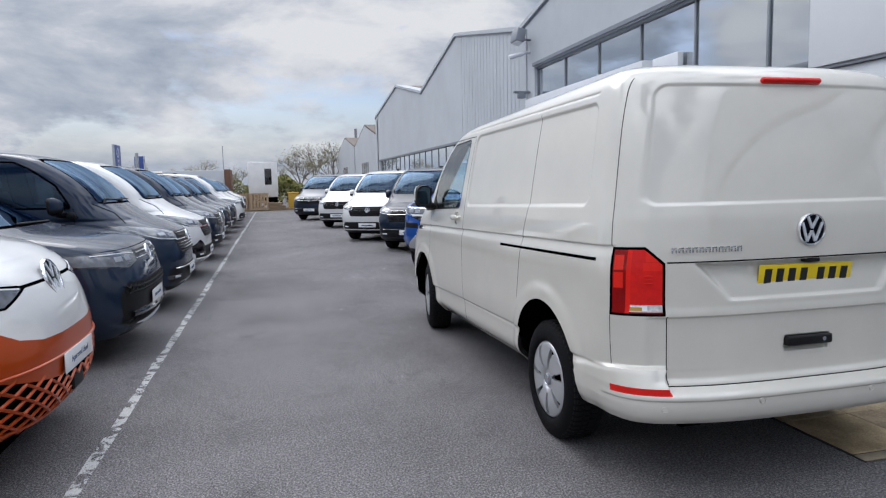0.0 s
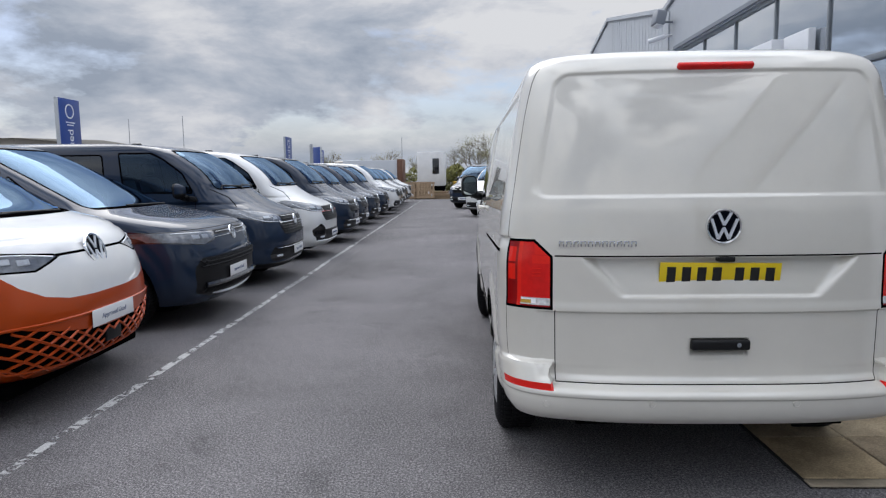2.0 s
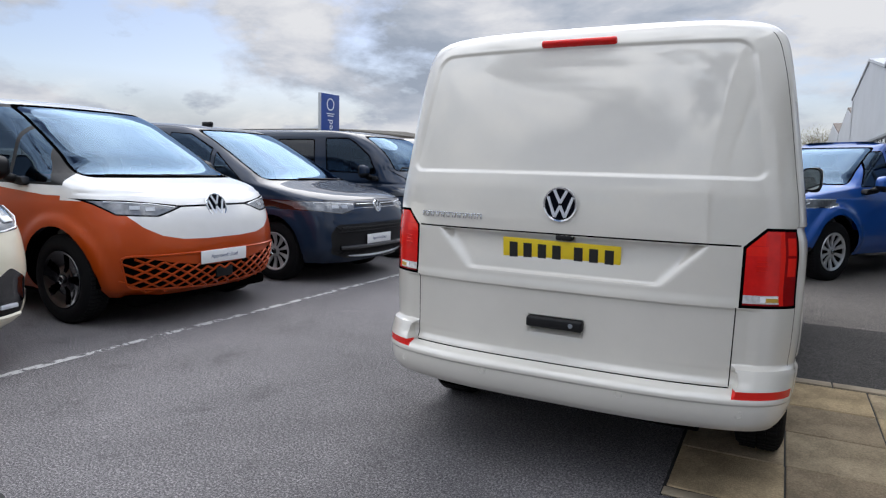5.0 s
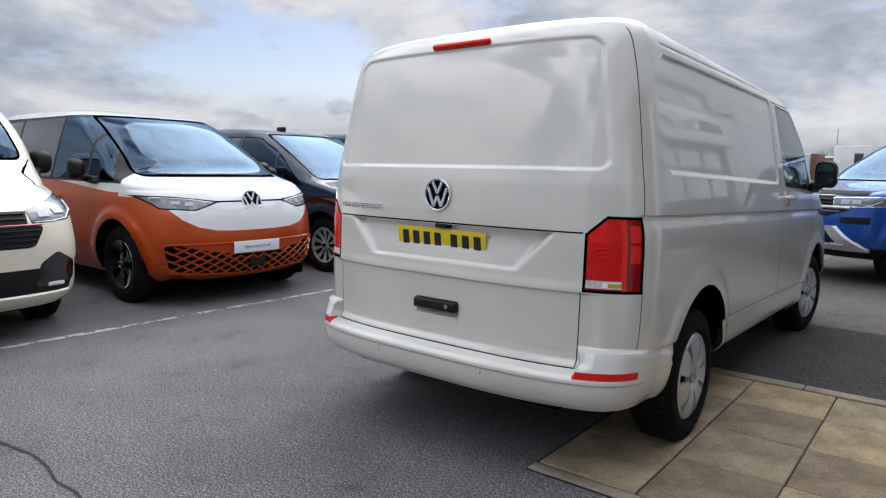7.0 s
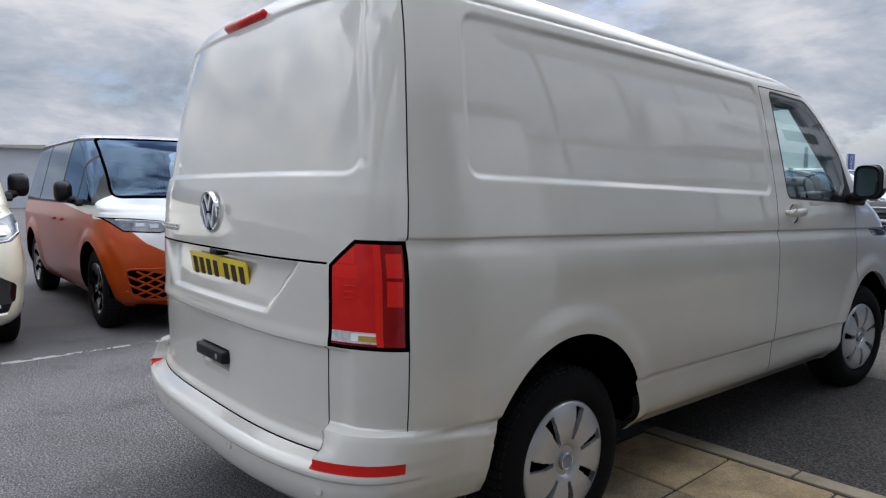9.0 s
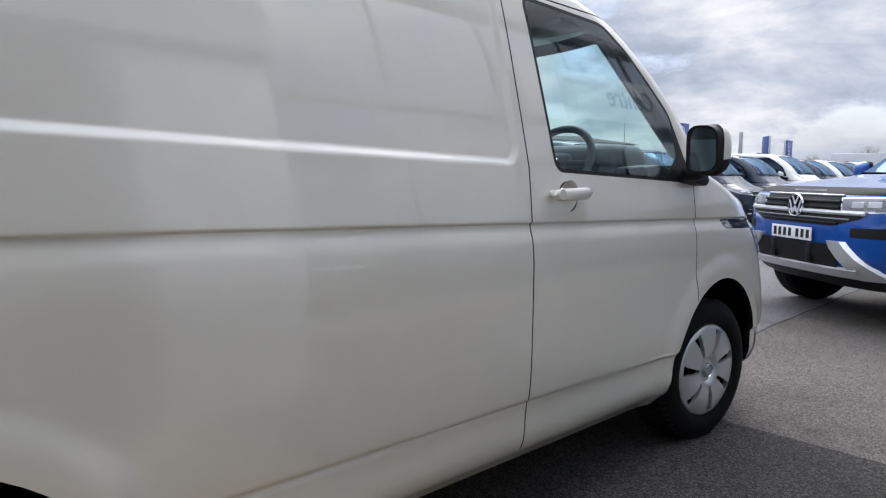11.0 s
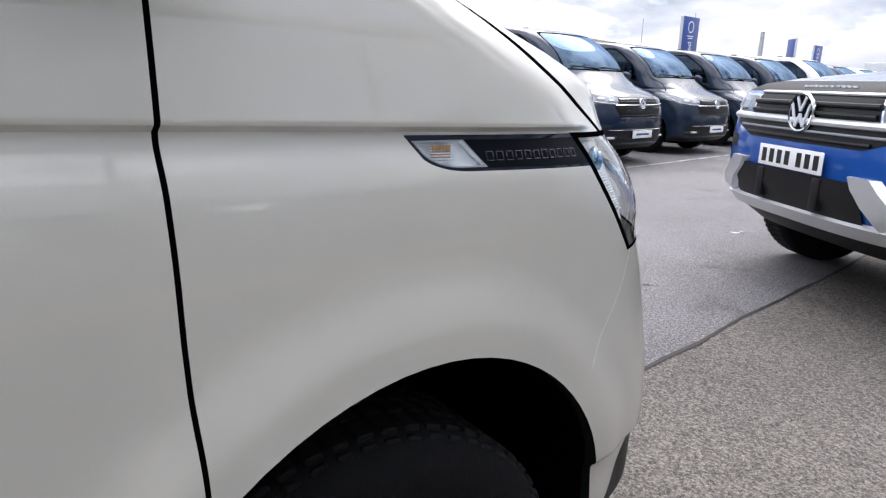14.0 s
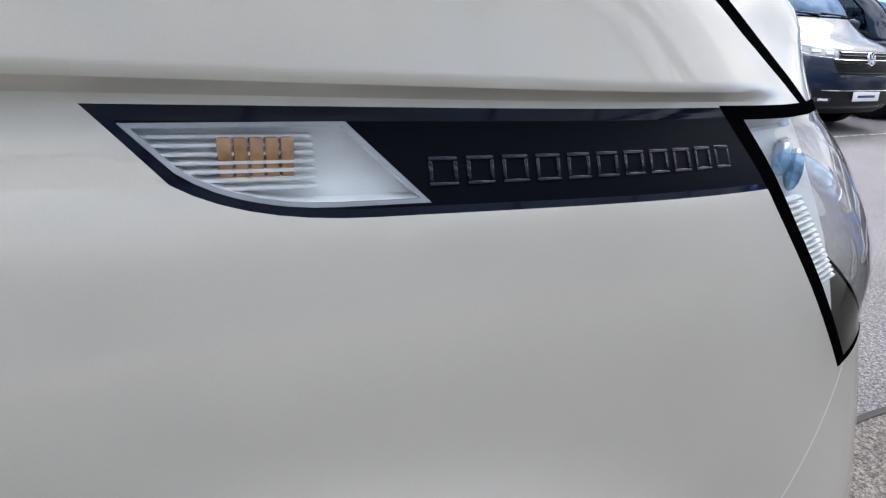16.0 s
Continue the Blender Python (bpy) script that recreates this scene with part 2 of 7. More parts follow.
M_ASPHALT = asphalt("worn_asphalt", (0.117, 0.111, 0.116), (0.150, 0.143, 0.142))
M_APRON = asphalt("pale_asphalt", (0.108, 0.097, 0.088), (0.108, 0.097, 0.087))
# darker, less glossy tone for the piece next to the paving
M_DARKAPRON = asphalt("dark_brown_asphalt", (0.047, 0.044, 0.042), (0.060, 0.056, 0.052), 0.12)
M_CRACK = material("crack_tar", (0.018, 0.018, 0.018), 0.8, spots=0.3, scale=40)
M_SLAB = material("buff_paving_slab", (0.47, 0.375, 0.25), 0.9, spots=0.55, scale=110, bump=0.7, bump_scale=160, wear=0.45, wear_scale=3.5, specular=0.2)


def vary_by_object(m, low, high):
    nt = m.node_tree
    p = nt.nodes["Principled BSDF"]
    old = p.inputs["Base Color"].links[0].from_socket
    info = nt.nodes.new("ShaderNodeObjectInfo")
    tint = ramp(nt, info.outputs["Random"], [(0.0, low), (0.5, (1.0, 1.0, 1.0)), (1.0, high)])
    nt.links.new(mixc(nt, 1.0, old, tint, "MULTIPLY"), p.inputs["Base Color"])


vary_by_object(M_SLAB, (0.74, 0.72, 0.72), (1.16, 1.10, 0.98))
M_KERB = material("concrete_edging", (0.36, 0.30, 0.215), 0.85, spots=0.2, scale=60, bump=0.3, wear=0.3, wear_scale=5.0)


def worn_white(name, low):
    m = bpy.data.materials.new(name)
    m.use_nodes = True
    nt = m.node_tree
    p = nt.nodes["Principled BSDF"]
    tc = nt.nodes.new("ShaderNodeTexCoord").outputs["Object"]
    f = ramp(nt, noise_tex(nt, tc, 9, 8, 0.75, 0.5), [(low, 0.0), (low + 0.08, 1.0)])
    c = mixc(nt, f, (0.085, 0.085, 0.088), (0.50, 0.50, 0.49))
    nt.links.new(mixc(nt, 1.0, c, ramp(nt, noise_tex(nt, tc, 160, 2, 0.7), [(0.3, 0.7), (0.7, 1.15)]), "MULTIPLY"), p.inputs["Base Color"])
    p.inputs["Roughness"].default_value = 0.75
    # bare asphalt shows where the paint is gone
    tr, mx = nt.nodes.new("ShaderNodeBsdfTransparent"), nt.nodes.new("ShaderNodeMixShader")
    nt.links.new(f, mx.inputs[0])
    nt.links.new(tr.outputs[0], mx.inputs[1])
    nt.links.new(p.outputs[0], mx.inputs[2])
    nt.links.new(mx.outputs[0], nt.nodes["Material Output"].inputs[0])
    return m


M_LINE = worn_white("worn_white_line", 0.425)
M_SPECK = worn_white("paint_remnant", 0.53)


# ---- mesh helpers ----
def finish(name, bm, mat, parent=None, label="", smooth=True, angle=35):
    me = bpy.data.meshes.new(name)
    bm.normal_update()
    if smooth:
        lim = math.cos(radians(angle))
        for f in bm.faces:
            f.smooth = True
        for e in bm.edges:
            if len(e.link_faces) == 2 and e.link_faces[0].normal.dot(e.link_faces[1].normal) < lim:
                e.smooth = False
    bm.to_mesh(me)
    bm.free()
    for m in (mat if isinstance(mat, (list, tuple)) else [mat]):
        me.materials.append(m)
    ob = new(name, me)
    if parent is not None:
        ob.parent = parent
    if label:
        ob["label"] = label
    return ob


WELDED = ("body", "lower_body", "upper_body", "cab_door", "tailgate", "rear_bumper", "bonnet")


def part(name, bm, mat, parent, label="", smooth=True, angle=35):
    if name in WELDED:
        weld(bm)
    return finish(name, bm, mat, parent, label, smooth, angle)


def root(name, m, label, category, group="", kind=""):
    ob = new(name)
    ob.empty_display_size = 0.2
    ob.matrix_world = m
    return tagged(ob, label, category, group, kind)


def box(bm, a, b, bevel=0.0, seg=2, m=None):
    """An axis-aligned box from corner a to corner b, bevelled; returns bm."""
    t = bmesh.new()
    bmesh.ops.create_cube(t, size=1)
    c = [(p + q) / 2 for p, q in zip(a, b)]
    s = [abs(q - p) for p, q in zip(a, b)]
    for v in t.verts:
        v.co = Vector((c[0] + v.co.x * s[0], c[1] + v.co.y * s[1], c[2] + v.co.z * s[2]))
    if bevel:
        bmesh.ops.bevel(t, geom=t.edges[:], offset=min(bevel, min(s) * 0.49), segments=seg, profile=0.5, affect="EDGES")
    return merge(bm, t, m)


def merge(bm, t, m=None):
    if m is not None:
        t.transform(m)
    me = bpy.data.meshes.new("tmp")
    t.to_mesh(me)
    t.free()
    bm.from_mesh(me)
    bpy.data.meshes.remove(me)
    return bm


def boxed(a, b, bevel=0.0, seg=2, m=None):
    return box(bmesh.new(), a, b, bevel, seg, m)


def lathe(bm, profile, seg=48, m=None, closed=False):
    """Turns (radius, x) pairs round the x axis."""
    t = bmesh.new()
    rings = []
    for r, x in profile:
        rings.append([t.verts.new((x, r * math.cos(2 * math.pi * k / seg), r * math.sin(2 * math.pi * k / seg))) for k in range(seg)])
    n = len(rings)
    for i in range(n if closed else n - 1):
        a, b = rings[i], rings[(i + 1) % n]
        for k in range(seg):
            t.faces.new((a[k], b[k], b[(k + 1) % seg], a[(k + 1) % seg]))
    bmesh.ops.recalc_face_normals(t, faces=t.faces[:])
    return merge(bm, t, m)


def cyl(bm, p, q, r, seg=12, r2=None):
    """A capped cylinder or cone from p to q."""
    p, q = Vector(p), Vector(q)
    t = bmesh.new()
    d = q - p
    bmesh.ops.create_cone(t, cap_ends=True, segments=seg, radius1=r, radius2=r if r2 is None else r2, depth=d.length)
    return merge(bm, t, Matrix.Translation((p + q) / 2) @ d.to_track_quat("Z", "Y").to_matrix().to_4x4())


def prism(bm, pts, axis, a, b, bevel=0.0):
    """Extrudes a polygon of 2D points along an axis (0: (y,z), 1: (x,z), 2: (x,y)) from a to b."""
    t = bmesh.new()

    def at(p, v):
        return (v, p[0], p[1]) if axis == 0 else (p[0], v, p[1]) if axis == 1 else (p[0], p[1], v)

    lo = [t.verts.new(at(p, a)) for p in pts]
    hi = [t.verts.new(at(p, b)) for p in pts]
    t.faces.new(lo)
    t.faces.new(hi[::-1])
    n = len(pts)
    for k in range(n):
        t.faces.new((lo[k], hi[k], hi[(k + 1) % n], lo[(k + 1) % n]))
    bmesh.ops.recalc_face_normals(t, faces=t.faces[:])
    if bevel:
        bmesh.ops.bevel(t, geom=t.edges[:], offset=bevel, segments=2, profile=0.5, affect="EDGES")
    return merge(bm, t)


def lettering(name, text, size, m, mat, parent, depth=0.002):
    cu = bpy.data.curves.new(name, "FONT")
    cu.body, cu.size, cu.extrude, cu.align_x, cu.align_y = text, size, depth, "CENTER", "CENTER"
    tmp = bpy.data.objects.new("tmp", cu)
    me = bpy.data.meshes.new_from_object(tmp)
    bpy.data.objects.remove(tmp)
    me.name = name
    me.materials.clear()
    me.materials.append(mat)
    ob = new(name, me)
    ob.parent = parent
    ob.matrix_local = m
    return ob


# ---- lofted vehicle shells ----
def smooth_interp(knots, x):
    xs, ys = np.array([k[0] for k in knots], float), np.array([k[1] for k in knots], float)
    h = np.diff(xs)
    d = np.diff(ys) / h
    m = np.zeros_like(ys)
    for i in range(1, len(xs) - 1):
        if d[i - 1] * d[i] > 0:
            w1, w2 = 2 * h[i] + h[i - 1], h[i] + 2 * h[i - 1]
            m[i] = (w1 + w2) / (w1 / d[i - 1] + w2 / d[i])
    m[0], m[-1] = d[0], d[-1]
    i = np.clip(np.searchsorted(xs, x) - 1, 0, len(h) - 1)
    t = (x - xs[i]) / h[i]
    return ((1 + 2 * t) * (1 - t) ** 2 * ys[i] + t * (1 - t) ** 2 * h[i] * m[i] + t * t * (3 - 2 * t) * ys[i + 1] + t * t * (t - 1) * h[i] * m[i + 1])


def sm(t):
    t = np.clip(t, 0, 1)
    return t * t * (3 - 2 * t)


def shell(S, zs, n_end=14, n_corner=10, n_side=40, push=None):
    """A closed body skin: horizontal rounded outlines stacked in height. S holds the rear, front and half-width curves over height."""
    zs = np.array(zs)
    R, F, W = (smooth_interp(S[k], zs) for k in ("rear", "front", "width"))
    DF = smooth_interp(S["front_depth"], zs)
    DR = smooth_interp(S["rear_depth"], zs)
    room = F - R - 0.3
    DF, DR = np.minimum(DF, room * 0.55), np.minimum(DR, room * 0.35)

    def quarter(n):
        u1 = np.linspace(0, 0.86, n_end)
        f1 = 1 - (1 - u1 ** n) ** (1 / n)
        f2 = np.linspace(f1[-1], 1, n_corner + 1)[1:]
        u2 = (1 - (1 - f2) ** n) ** (1 / n)
        return np.concatenate([u1, u2]), np.concatenate([f1, f2])

    ur, fr = quarter(S.get("rear_n", 3.2))
    uf, ff = quarter(S.get("front_n", 2.8))
    s = np.linspace(0, 1, n_side + 2)[1:-1]
    even = s
    X, Y = [], []
    for k in range(len(zs)):
        ya, yb = R[k] + DR[k], F[k] - DF[k]
        if "dense" in S:
            # finer spacing where pressed edges cross the side
            fine = np.linspace(0, 1, 1500)
            total = np.cumsum(1 + sum(6 * np.exp(-((ya + (yb - ya) * fine - c) / 0.06) ** 2) for c in S["dense"]))
            s = np.interp(even * total[-1], total, fine)
        X.append(np.concatenate([W[k] * ur, np.full(n_side, W[k]), (W[k] * uf)[::-1]]))
        Y.append(np.concatenate([R[k] + DR[k] * fr, ya + (yb - ya) * s, (F[k] - DF[k] * ff)[::-1]]))
    X, Y = np.array(X), np.array(Y)
    mid = (S["front"][3][1] + S["rear"][3][1]) / 2
    X = X * (1 - S.get("taper", 0.012) * ((Y - mid) / 2.4) ** 2)
    Z = np.repeat(zs[:, None], X.shape[1], 1)
    if "reshape" in S:
        X, Y = S["reshape"](X, Y, Z, R, W)
    if push is not None:
        dx, dy = np.gradient(X, axis=1), np.gradient(Y, axis=1)
        ln = np.hypot(dx, dy) + 1e-9
        nx, ny = dy / ln, -dx / ln
        o = push(X, Y, Z)
        X, Y = X + nx * o, Y + ny * o
        X[:, 0] = 0
        X[:, -1] = 0
    n = X.shape[1]
    full_x = np.concatenate([X, -X[:, -2:0:-1]], 1)
    full_y = np.concatenate([Y, Y[:, -2:0:-1]], 1)
    m = full_x.shape[1]
    verts = [(full_x[k, j], full_y[k, j], zs[k]) for k in range(len(zs)) for j in range(m)]
    top = len(zs) - 1
    cy = (full_y[top].max() + full_y[top].min()) / 2
    for q, (sc, dz) in enumerate(((0.75, 0.008), (0.4, 0.014))):
        verts += [(full_x[top, j] * sc, cy + (full_y[top, j] - cy) * sc, zs[top] + dz) for j in range(m)]
    rows = len(zs) + 2
    faces = [(k * m + j, k * m + (j + 1) % m, (k + 1) * m + (j + 1) % m, (k + 1) * m + j) for k in range(rows - 1) for j in range(m)]
    faces.append(tuple((rows - 1) * m + j for j in range(m)))
    me = bpy.data.meshes.new("tmp")
    me.from_pydata(verts, [], faces)
    bm = bmesh.new()
    bm.from_mesh(me)
    bpy.data.meshes.remove(me)
    bm.normal_update()
    return bm


def lift_out(bm, faces):
    """Moves faces out of bm into a bmesh of their own."""
    t = bmesh.new()
    table = {}
    for f in faces:
        vs = []
        for v in f.verts:
            if v not in table:
                table[v] = t.verts.new(v.co)
            vs.append(table[v])
        try:
            t.faces.new(vs)
        except ValueError:
            pass
    bmesh.ops.delete(bm, geom=list(faces), context="FACES")
    t.normal_update()
    return t


def weld(bm):
    bmesh.ops.remove_doubles(bm, verts=bm.verts[:], dist=2e-5)
    return bm


def region(bm, planes, keep):
    """Cuts the skin along the planes (point, outward normal) and moves what lies inside all of them, among the faces for which keep(centre, normal) holds, into a bmesh of its own."""
    pl = [(Vector(c), Vector(n).normalized()) for c, n in planes]
    near = []
    for f in bm.faces:
        c = f.calc_center_median()
        if keep(c, f.normal):
            for p, n in pl:
                if (c - p).dot(n) > 0.12:
                    break
            else:
                rr = max((v.co - c).length for v in f.verts)
                if all((c - p).dot(n) < rr for p, n in pl):
                    near.append(f)
    if not near:
        return bmesh.new()
    t = weld(lift_out(bm, near))
    inside = t.faces[:]
    for p, n in pl:
        if not inside:
            break
        es, vs = {e for f in inside for e in f.edges}, {v for f in inside for v in f.verts}
        res = bmesh.ops.bisect_plane(t, geom=list(inside) + list(es) + list(vs), plane_co=p, plane_no=n, dist=1e-5)
        inside = [g for g in res["geom"] if isinstance(g, bmesh.types.BMFace) and (g.calc_center_median() - p).dot(n) < 0]
    out = lift_out(t, inside) if inside else bmesh.new()
    merge(bm, t)
    bm.normal_update()
    return out


def poly(pts, axis, grow=0.0):
    """Planes of a convex polygon in (y,z) for axis 0 or (x,z) for axis 1."""
    c = Vector((sum(p[0] for p in pts) / len(pts), sum(p[1] for p in pts) / len(pts)))
    out = []
    for k in range(len(pts)):
        p, q = Vector(pts[k]), Vector(pts[(k + 1) % len(pts)])
        d = q - p
        n = Vector((d.y, -d.x)).normalized()
        if n.dot(c - p) > 0:
            n = -n
        p = p + n * grow
        out.append(((0, p.x, p.y), (0, n.x, n.y)) if axis == 0 else ((p.x, 0, p.y), (n.x, 0, n.y)))
    return out


def rounded(pts, r, seg=4):
    """Rounds the corners of a convex polygon."""
    out = []
    n = len(pts)
    for k in range(n):
        a, b, c = Vector(pts[k - 1]), Vector(pts[k]), Vector(pts[(k + 1) % n])
        u, w = (a - b), (c - b)
        q = min(r, u.length * 0.45, w.length * 0.45)
        u, w = b + u.normalized() * q, b + w.normalized() * q
        for i in range(seg + 1):
            t = i / seg
            out.append(tuple(u * (1 - t) ** 2 + b * (2 * t * (1 - t)) + w * t * t))
    return out


def right(c, n):
    return c.x > 0.3


def left(c, n):
    return c.x < -0.3


def strip(p, q, w):
    """A thin rectangle of width w along p-q."""
    p, q = Vector(p), Vector(q)
    d = (q - p).normalized() * 0.001
    n = Vector((-d.y, d.x)).normalized() * (w / 2)
    p, q = p - d, q + d
    return [tuple(p + n), tuple(q + n), tuple(q - n), tuple(p - n)]


def join(bms):
    bm = bmesh.new()
    for t in bms:
        if t.faces:
            merge(bm, t)
        else:
            t.free()
    return bm


# ---- vehicle parts ----
WHEELS = {}

def wheel(parent, x, y, z, r, side, style="trim", width=0.21, turn=0.0):
    """One wheel at the outer face x; side +1 right, -1 left. Tyre and rim are sub-parts."""
    key = (r, style, width)
    at = pose(x, y, z) @ (pose(0, 0, 0, 0, 0, turn) if side > 0 else pose(0, 0, 0, 0, 0, 180 + turn))
    if key in WHEELS:
        w = copy_thing(WHEELS[key], at)
        w.parent = parent
        return w
    w = WHEELS[key] = new("wheel")
    w.parent = parent
    w.matrix_local = pose(x, y, z) @ (pose(0, 0, 0, 0, 0, turn) if side > 0 else pose(0, 0, 0, 0, 0, 180 + turn))
    rim = r * 0.655
    prof = [(rim, -0.012), (rim + 0.010, -0.002), (rim + 0.03, 0.004), (r - 0.055, 0.002), (r - 0.02, -0.012), (r - 0.006, -0.028), (r, -0.045),
            (r, -0.075), (r - 0.008, -0.078), (r - 0.008, -0.084), (r, -0.087), (r + 0.001, -0.11), (r - 0.008, -0.113), (r - 0.008, -0.119), (r, -0.122),
            (r, -width + 0.04), (r - 0.02, -width + 0.01), (r - 0.06, -width), (rim, -width + 0.01)]
    bm = lathe(bmesh.new(), prof, 64)
    part("tyre", bm, M_TYRE, w, "black rubber tyre")
    bm = bmesh.new()
    for k in range(60):
        a = 2 * math.pi * k / 60
        box(bm, (-0.070, -0.0115, r - 0.016), (-0.030, 0.0115, r + 0.0022), 0.002, 1, Matrix.Rotation(a, 4, "X"))
        for x0, x1 in ((-0.110, -0.076), (-0.152, -0.116), (-0.188, -0.158)):
            box(bm, (x0, -0.0120, r - 0.012), (x1, 0.0120, r + 0.0022), 0.002, 1, Matrix.Rotation(a + 0.03 * (x0 < -0.15), 4, "X"))
        box(bm, (-0.032, -0.0115, r - 0.030), (-0.018, 0.0115, r - 0.0075), 0.003, 1, Matrix.Rotation(a, 4, "X"))
    tagged(part("tread", bm, M_TREAD, w, "small rubber tread blocks"), kind="stuff")
    seg = 140
    bm = bmesh.new()
    if style == "trim":
        seg = 252
        rs = [0.0, 0.18, 0.24, 0.28, 0.36] + [0.36 + 0.03 * k for k in range(1, 18)] + [0.90, 0.95, 0.975, 1.0]
        dep = list(np.interp(rs, (0.0, 0.18, 0.24, 0.28, 0.36, 0.46, 0.56, 0.66, 0.76, 0.84, 0.92, 0.97, 1.0), (-0.012, -0.012, -0.013, -0.004, 0.002, 0.005, 0.007, 0.007, 0.005, 0.001, -0.004, -0.008, -0.02)))

        def hole(rf, a):
            k = (a / (2 * math.pi) * 7 + 0.13) % 1
            return 0.36 < rf < 0.90 and abs(k - 0.5 + 0.12 * (rf - 0.6)) < 0.112 + 0.05 * (rf - 0.42)
        spoke, hub = M_SILVER, M_TRIMGREY
    else:
        rs = [0.0, 0.18, 0.26, 0.34, 0.45, 0.56, 0.67, 0.78, 0.88, 0.93, 0.97, 1.0]
        dep = [-0.02, -0.02, -0.022, -0.03, -0.034, -0.03, -0.024, -0.018, -0.010, -0.004, 0.0, -0.01]
        ns, fill = {"five": (5, 0.24), "ten": (10, 0.20), "blade": (5, 0.30)}[style]

        def hole(rf, a):
            k = (a / (2 * math.pi) * ns) % 1
            return 0.30 < rf < 0.90 and abs(k - 0.5) > fill * (0.75 + 0.5 * rf)
        spoke, hub = (M_GLOSSBLACK if style == "blade" else M_SILVER), M_GLOSSBLACK
    prev = None
    for rf, d in zip(rs, dep):
        ring = [bm.verts.new((d, max(rf, 0.001) * rim * math.cos(2 * math.pi * k / seg), max(rf, 0.001) * rim * math.sin(2 * math.pi * k / seg))) for k in range(seg)]
        if prev:
            mid = (rf + last) / 2
            for k in range(seg):
                if not hole(mid, 2 * math.pi * (k + 0.5) / seg):
                    bm.faces.new((prev[k], prev[(k + 1) % seg], ring[(k + 1) % seg], ring[k]))
        prev, last = ring, rf
    ext = bmesh.ops.extrude_edge_only(bm, edges=[e for e in bm.edges if len(e.link_faces) == 1])
    for v in ext["geom"]:
        if isinstance(v, bmesh.types.BMVert):
            v.co.x -= 0.02
    bmesh.ops.recalc_face_normals(bm, faces=bm.faces[:])
    part("rim", bm, spoke, w, "silver plastic wheel trim" if style == "trim" else "alloy rim", angle=50)
    bm = lathe(bmesh.new(), [(0.001, -0.07), (rim * 0.98, -0.07)], 40)
    part("brake_disc", bm, M_UNDER, w)
    bm = lathe(bmesh.new(), [(0.001, 0.0), (0.030, 0.0), (0.033, -0.004), (0.034, -0.014)], 24)
    part("hub_cap", bm, hub, w, "round hub cap")
    bm = lathe(bmesh.new(), [(0.026, 0.001), (0.028, 0.003), (0.031, 0.001)], 24)
    part("hub_ring", bm, M_CHROME, w)
    return w


def badge(parent, m, r, name="badge"):
    """A round bright badge: a dark disc, a chrome ring and two chrome chevrons; it faces its local +x."""
    b = new(name)
    b.parent = parent
    b.matrix_local = m
    part("disc", lathe(bmesh.new(), [(0.001, 0.004), (r * 0.9, 0.004), (r * 0.95, 0.0)], 32), M_NAVYTRIM, b)
    part("ring", lathe(bmesh.new(), [(r * 0.86, 0.002), (r * 0.88, 0.010), (r * 0.97, 0.012), (r, 0.006), (r * 1.01, -0.004)], 40), M_CHROME, b, "chrome ring")
    bm = bmesh.new()
    w = r * 0.075
    for (y0, z0), (y1, z1) in (((-0.36, 0.78), (0.0, 0.08)), ((0.36, 0.78), (0.0, 0.08)), ((-0.72, 0.42), (-0.30, -0.72)), ((-0.30, -0.72), (0.0, -0.08)),
                               ((0.72, 0.42), (0.30, -0.72)), ((0.30, -0.72), (0.0, -0.08))):
        d = Vector((y1 - y0, z1 - z0)).normalized()
        n = Vector((-d.y, d.x)) * w
        pts = [(y0 * r + n.x, z0 * r + n.y), (y1 * r + n.x, z1 * r + n.y), (y1 * r - n.x, z1 * r - n.y), (y0 * r - n.x, z0 * r - n.y)]
        prism(bm, pts, 0, 0.003, 0.011)
    part("emblem_strokes", bm, M_LAMP, b, "plain chrome strokes")
    return b


def number_plate(parent, m, back, bars=7, name="number_plate"):
    """A plate 0.52 x 0.111 m, facing its local +x, with plain bars for its characters."""
    p = new(name)
    p.parent = parent
    p.matrix_local = m
    part("plate", boxed((-0.003, -0.26, -0.0555), (0.003, 0.26, 0.0555), 0.004), back, p)
    for k in range(bars):
        y = -0.198 + k * 0.0655 + (0.018 if k > 3 else -0.012)
        part("character_bar", boxed((0.0025, y - 0.019, -0.036), (0.0045, y + 0.019, 0.036)), M_INK, p)
    return p


def show_plate(parent, m, text=True):
    """A white dealer plate facing its local +x."""
    p = new("show_plate")
    p.parent = parent
    p.matrix_local = m
    part("plate", boxed((-0.003, -0.26, -0.0555), (0.003, 0.26, 0.0555), 0.004), M_PLATE, p, "white plate")
    if text:
        for word, y in (("Approved", -0.055), ("Used", 0.105)):
            lettering("plate_word", word, 0.048, pose(0.0035, y, 0) @ pose(0, 0, 0, 90, 0, 90), M_BLUEINK, p, 0.0008)
    else:
        part("text_bar", boxed((0.0025, -0.17, -0.014), (0.004, 0.17, 0.014)), M_BLUEINK, p)
    return p


MIRROR_TURN = pose(0.150, 0, 0.075, 0, 0, -13) @ pose(-0.150, 0, -0.075)


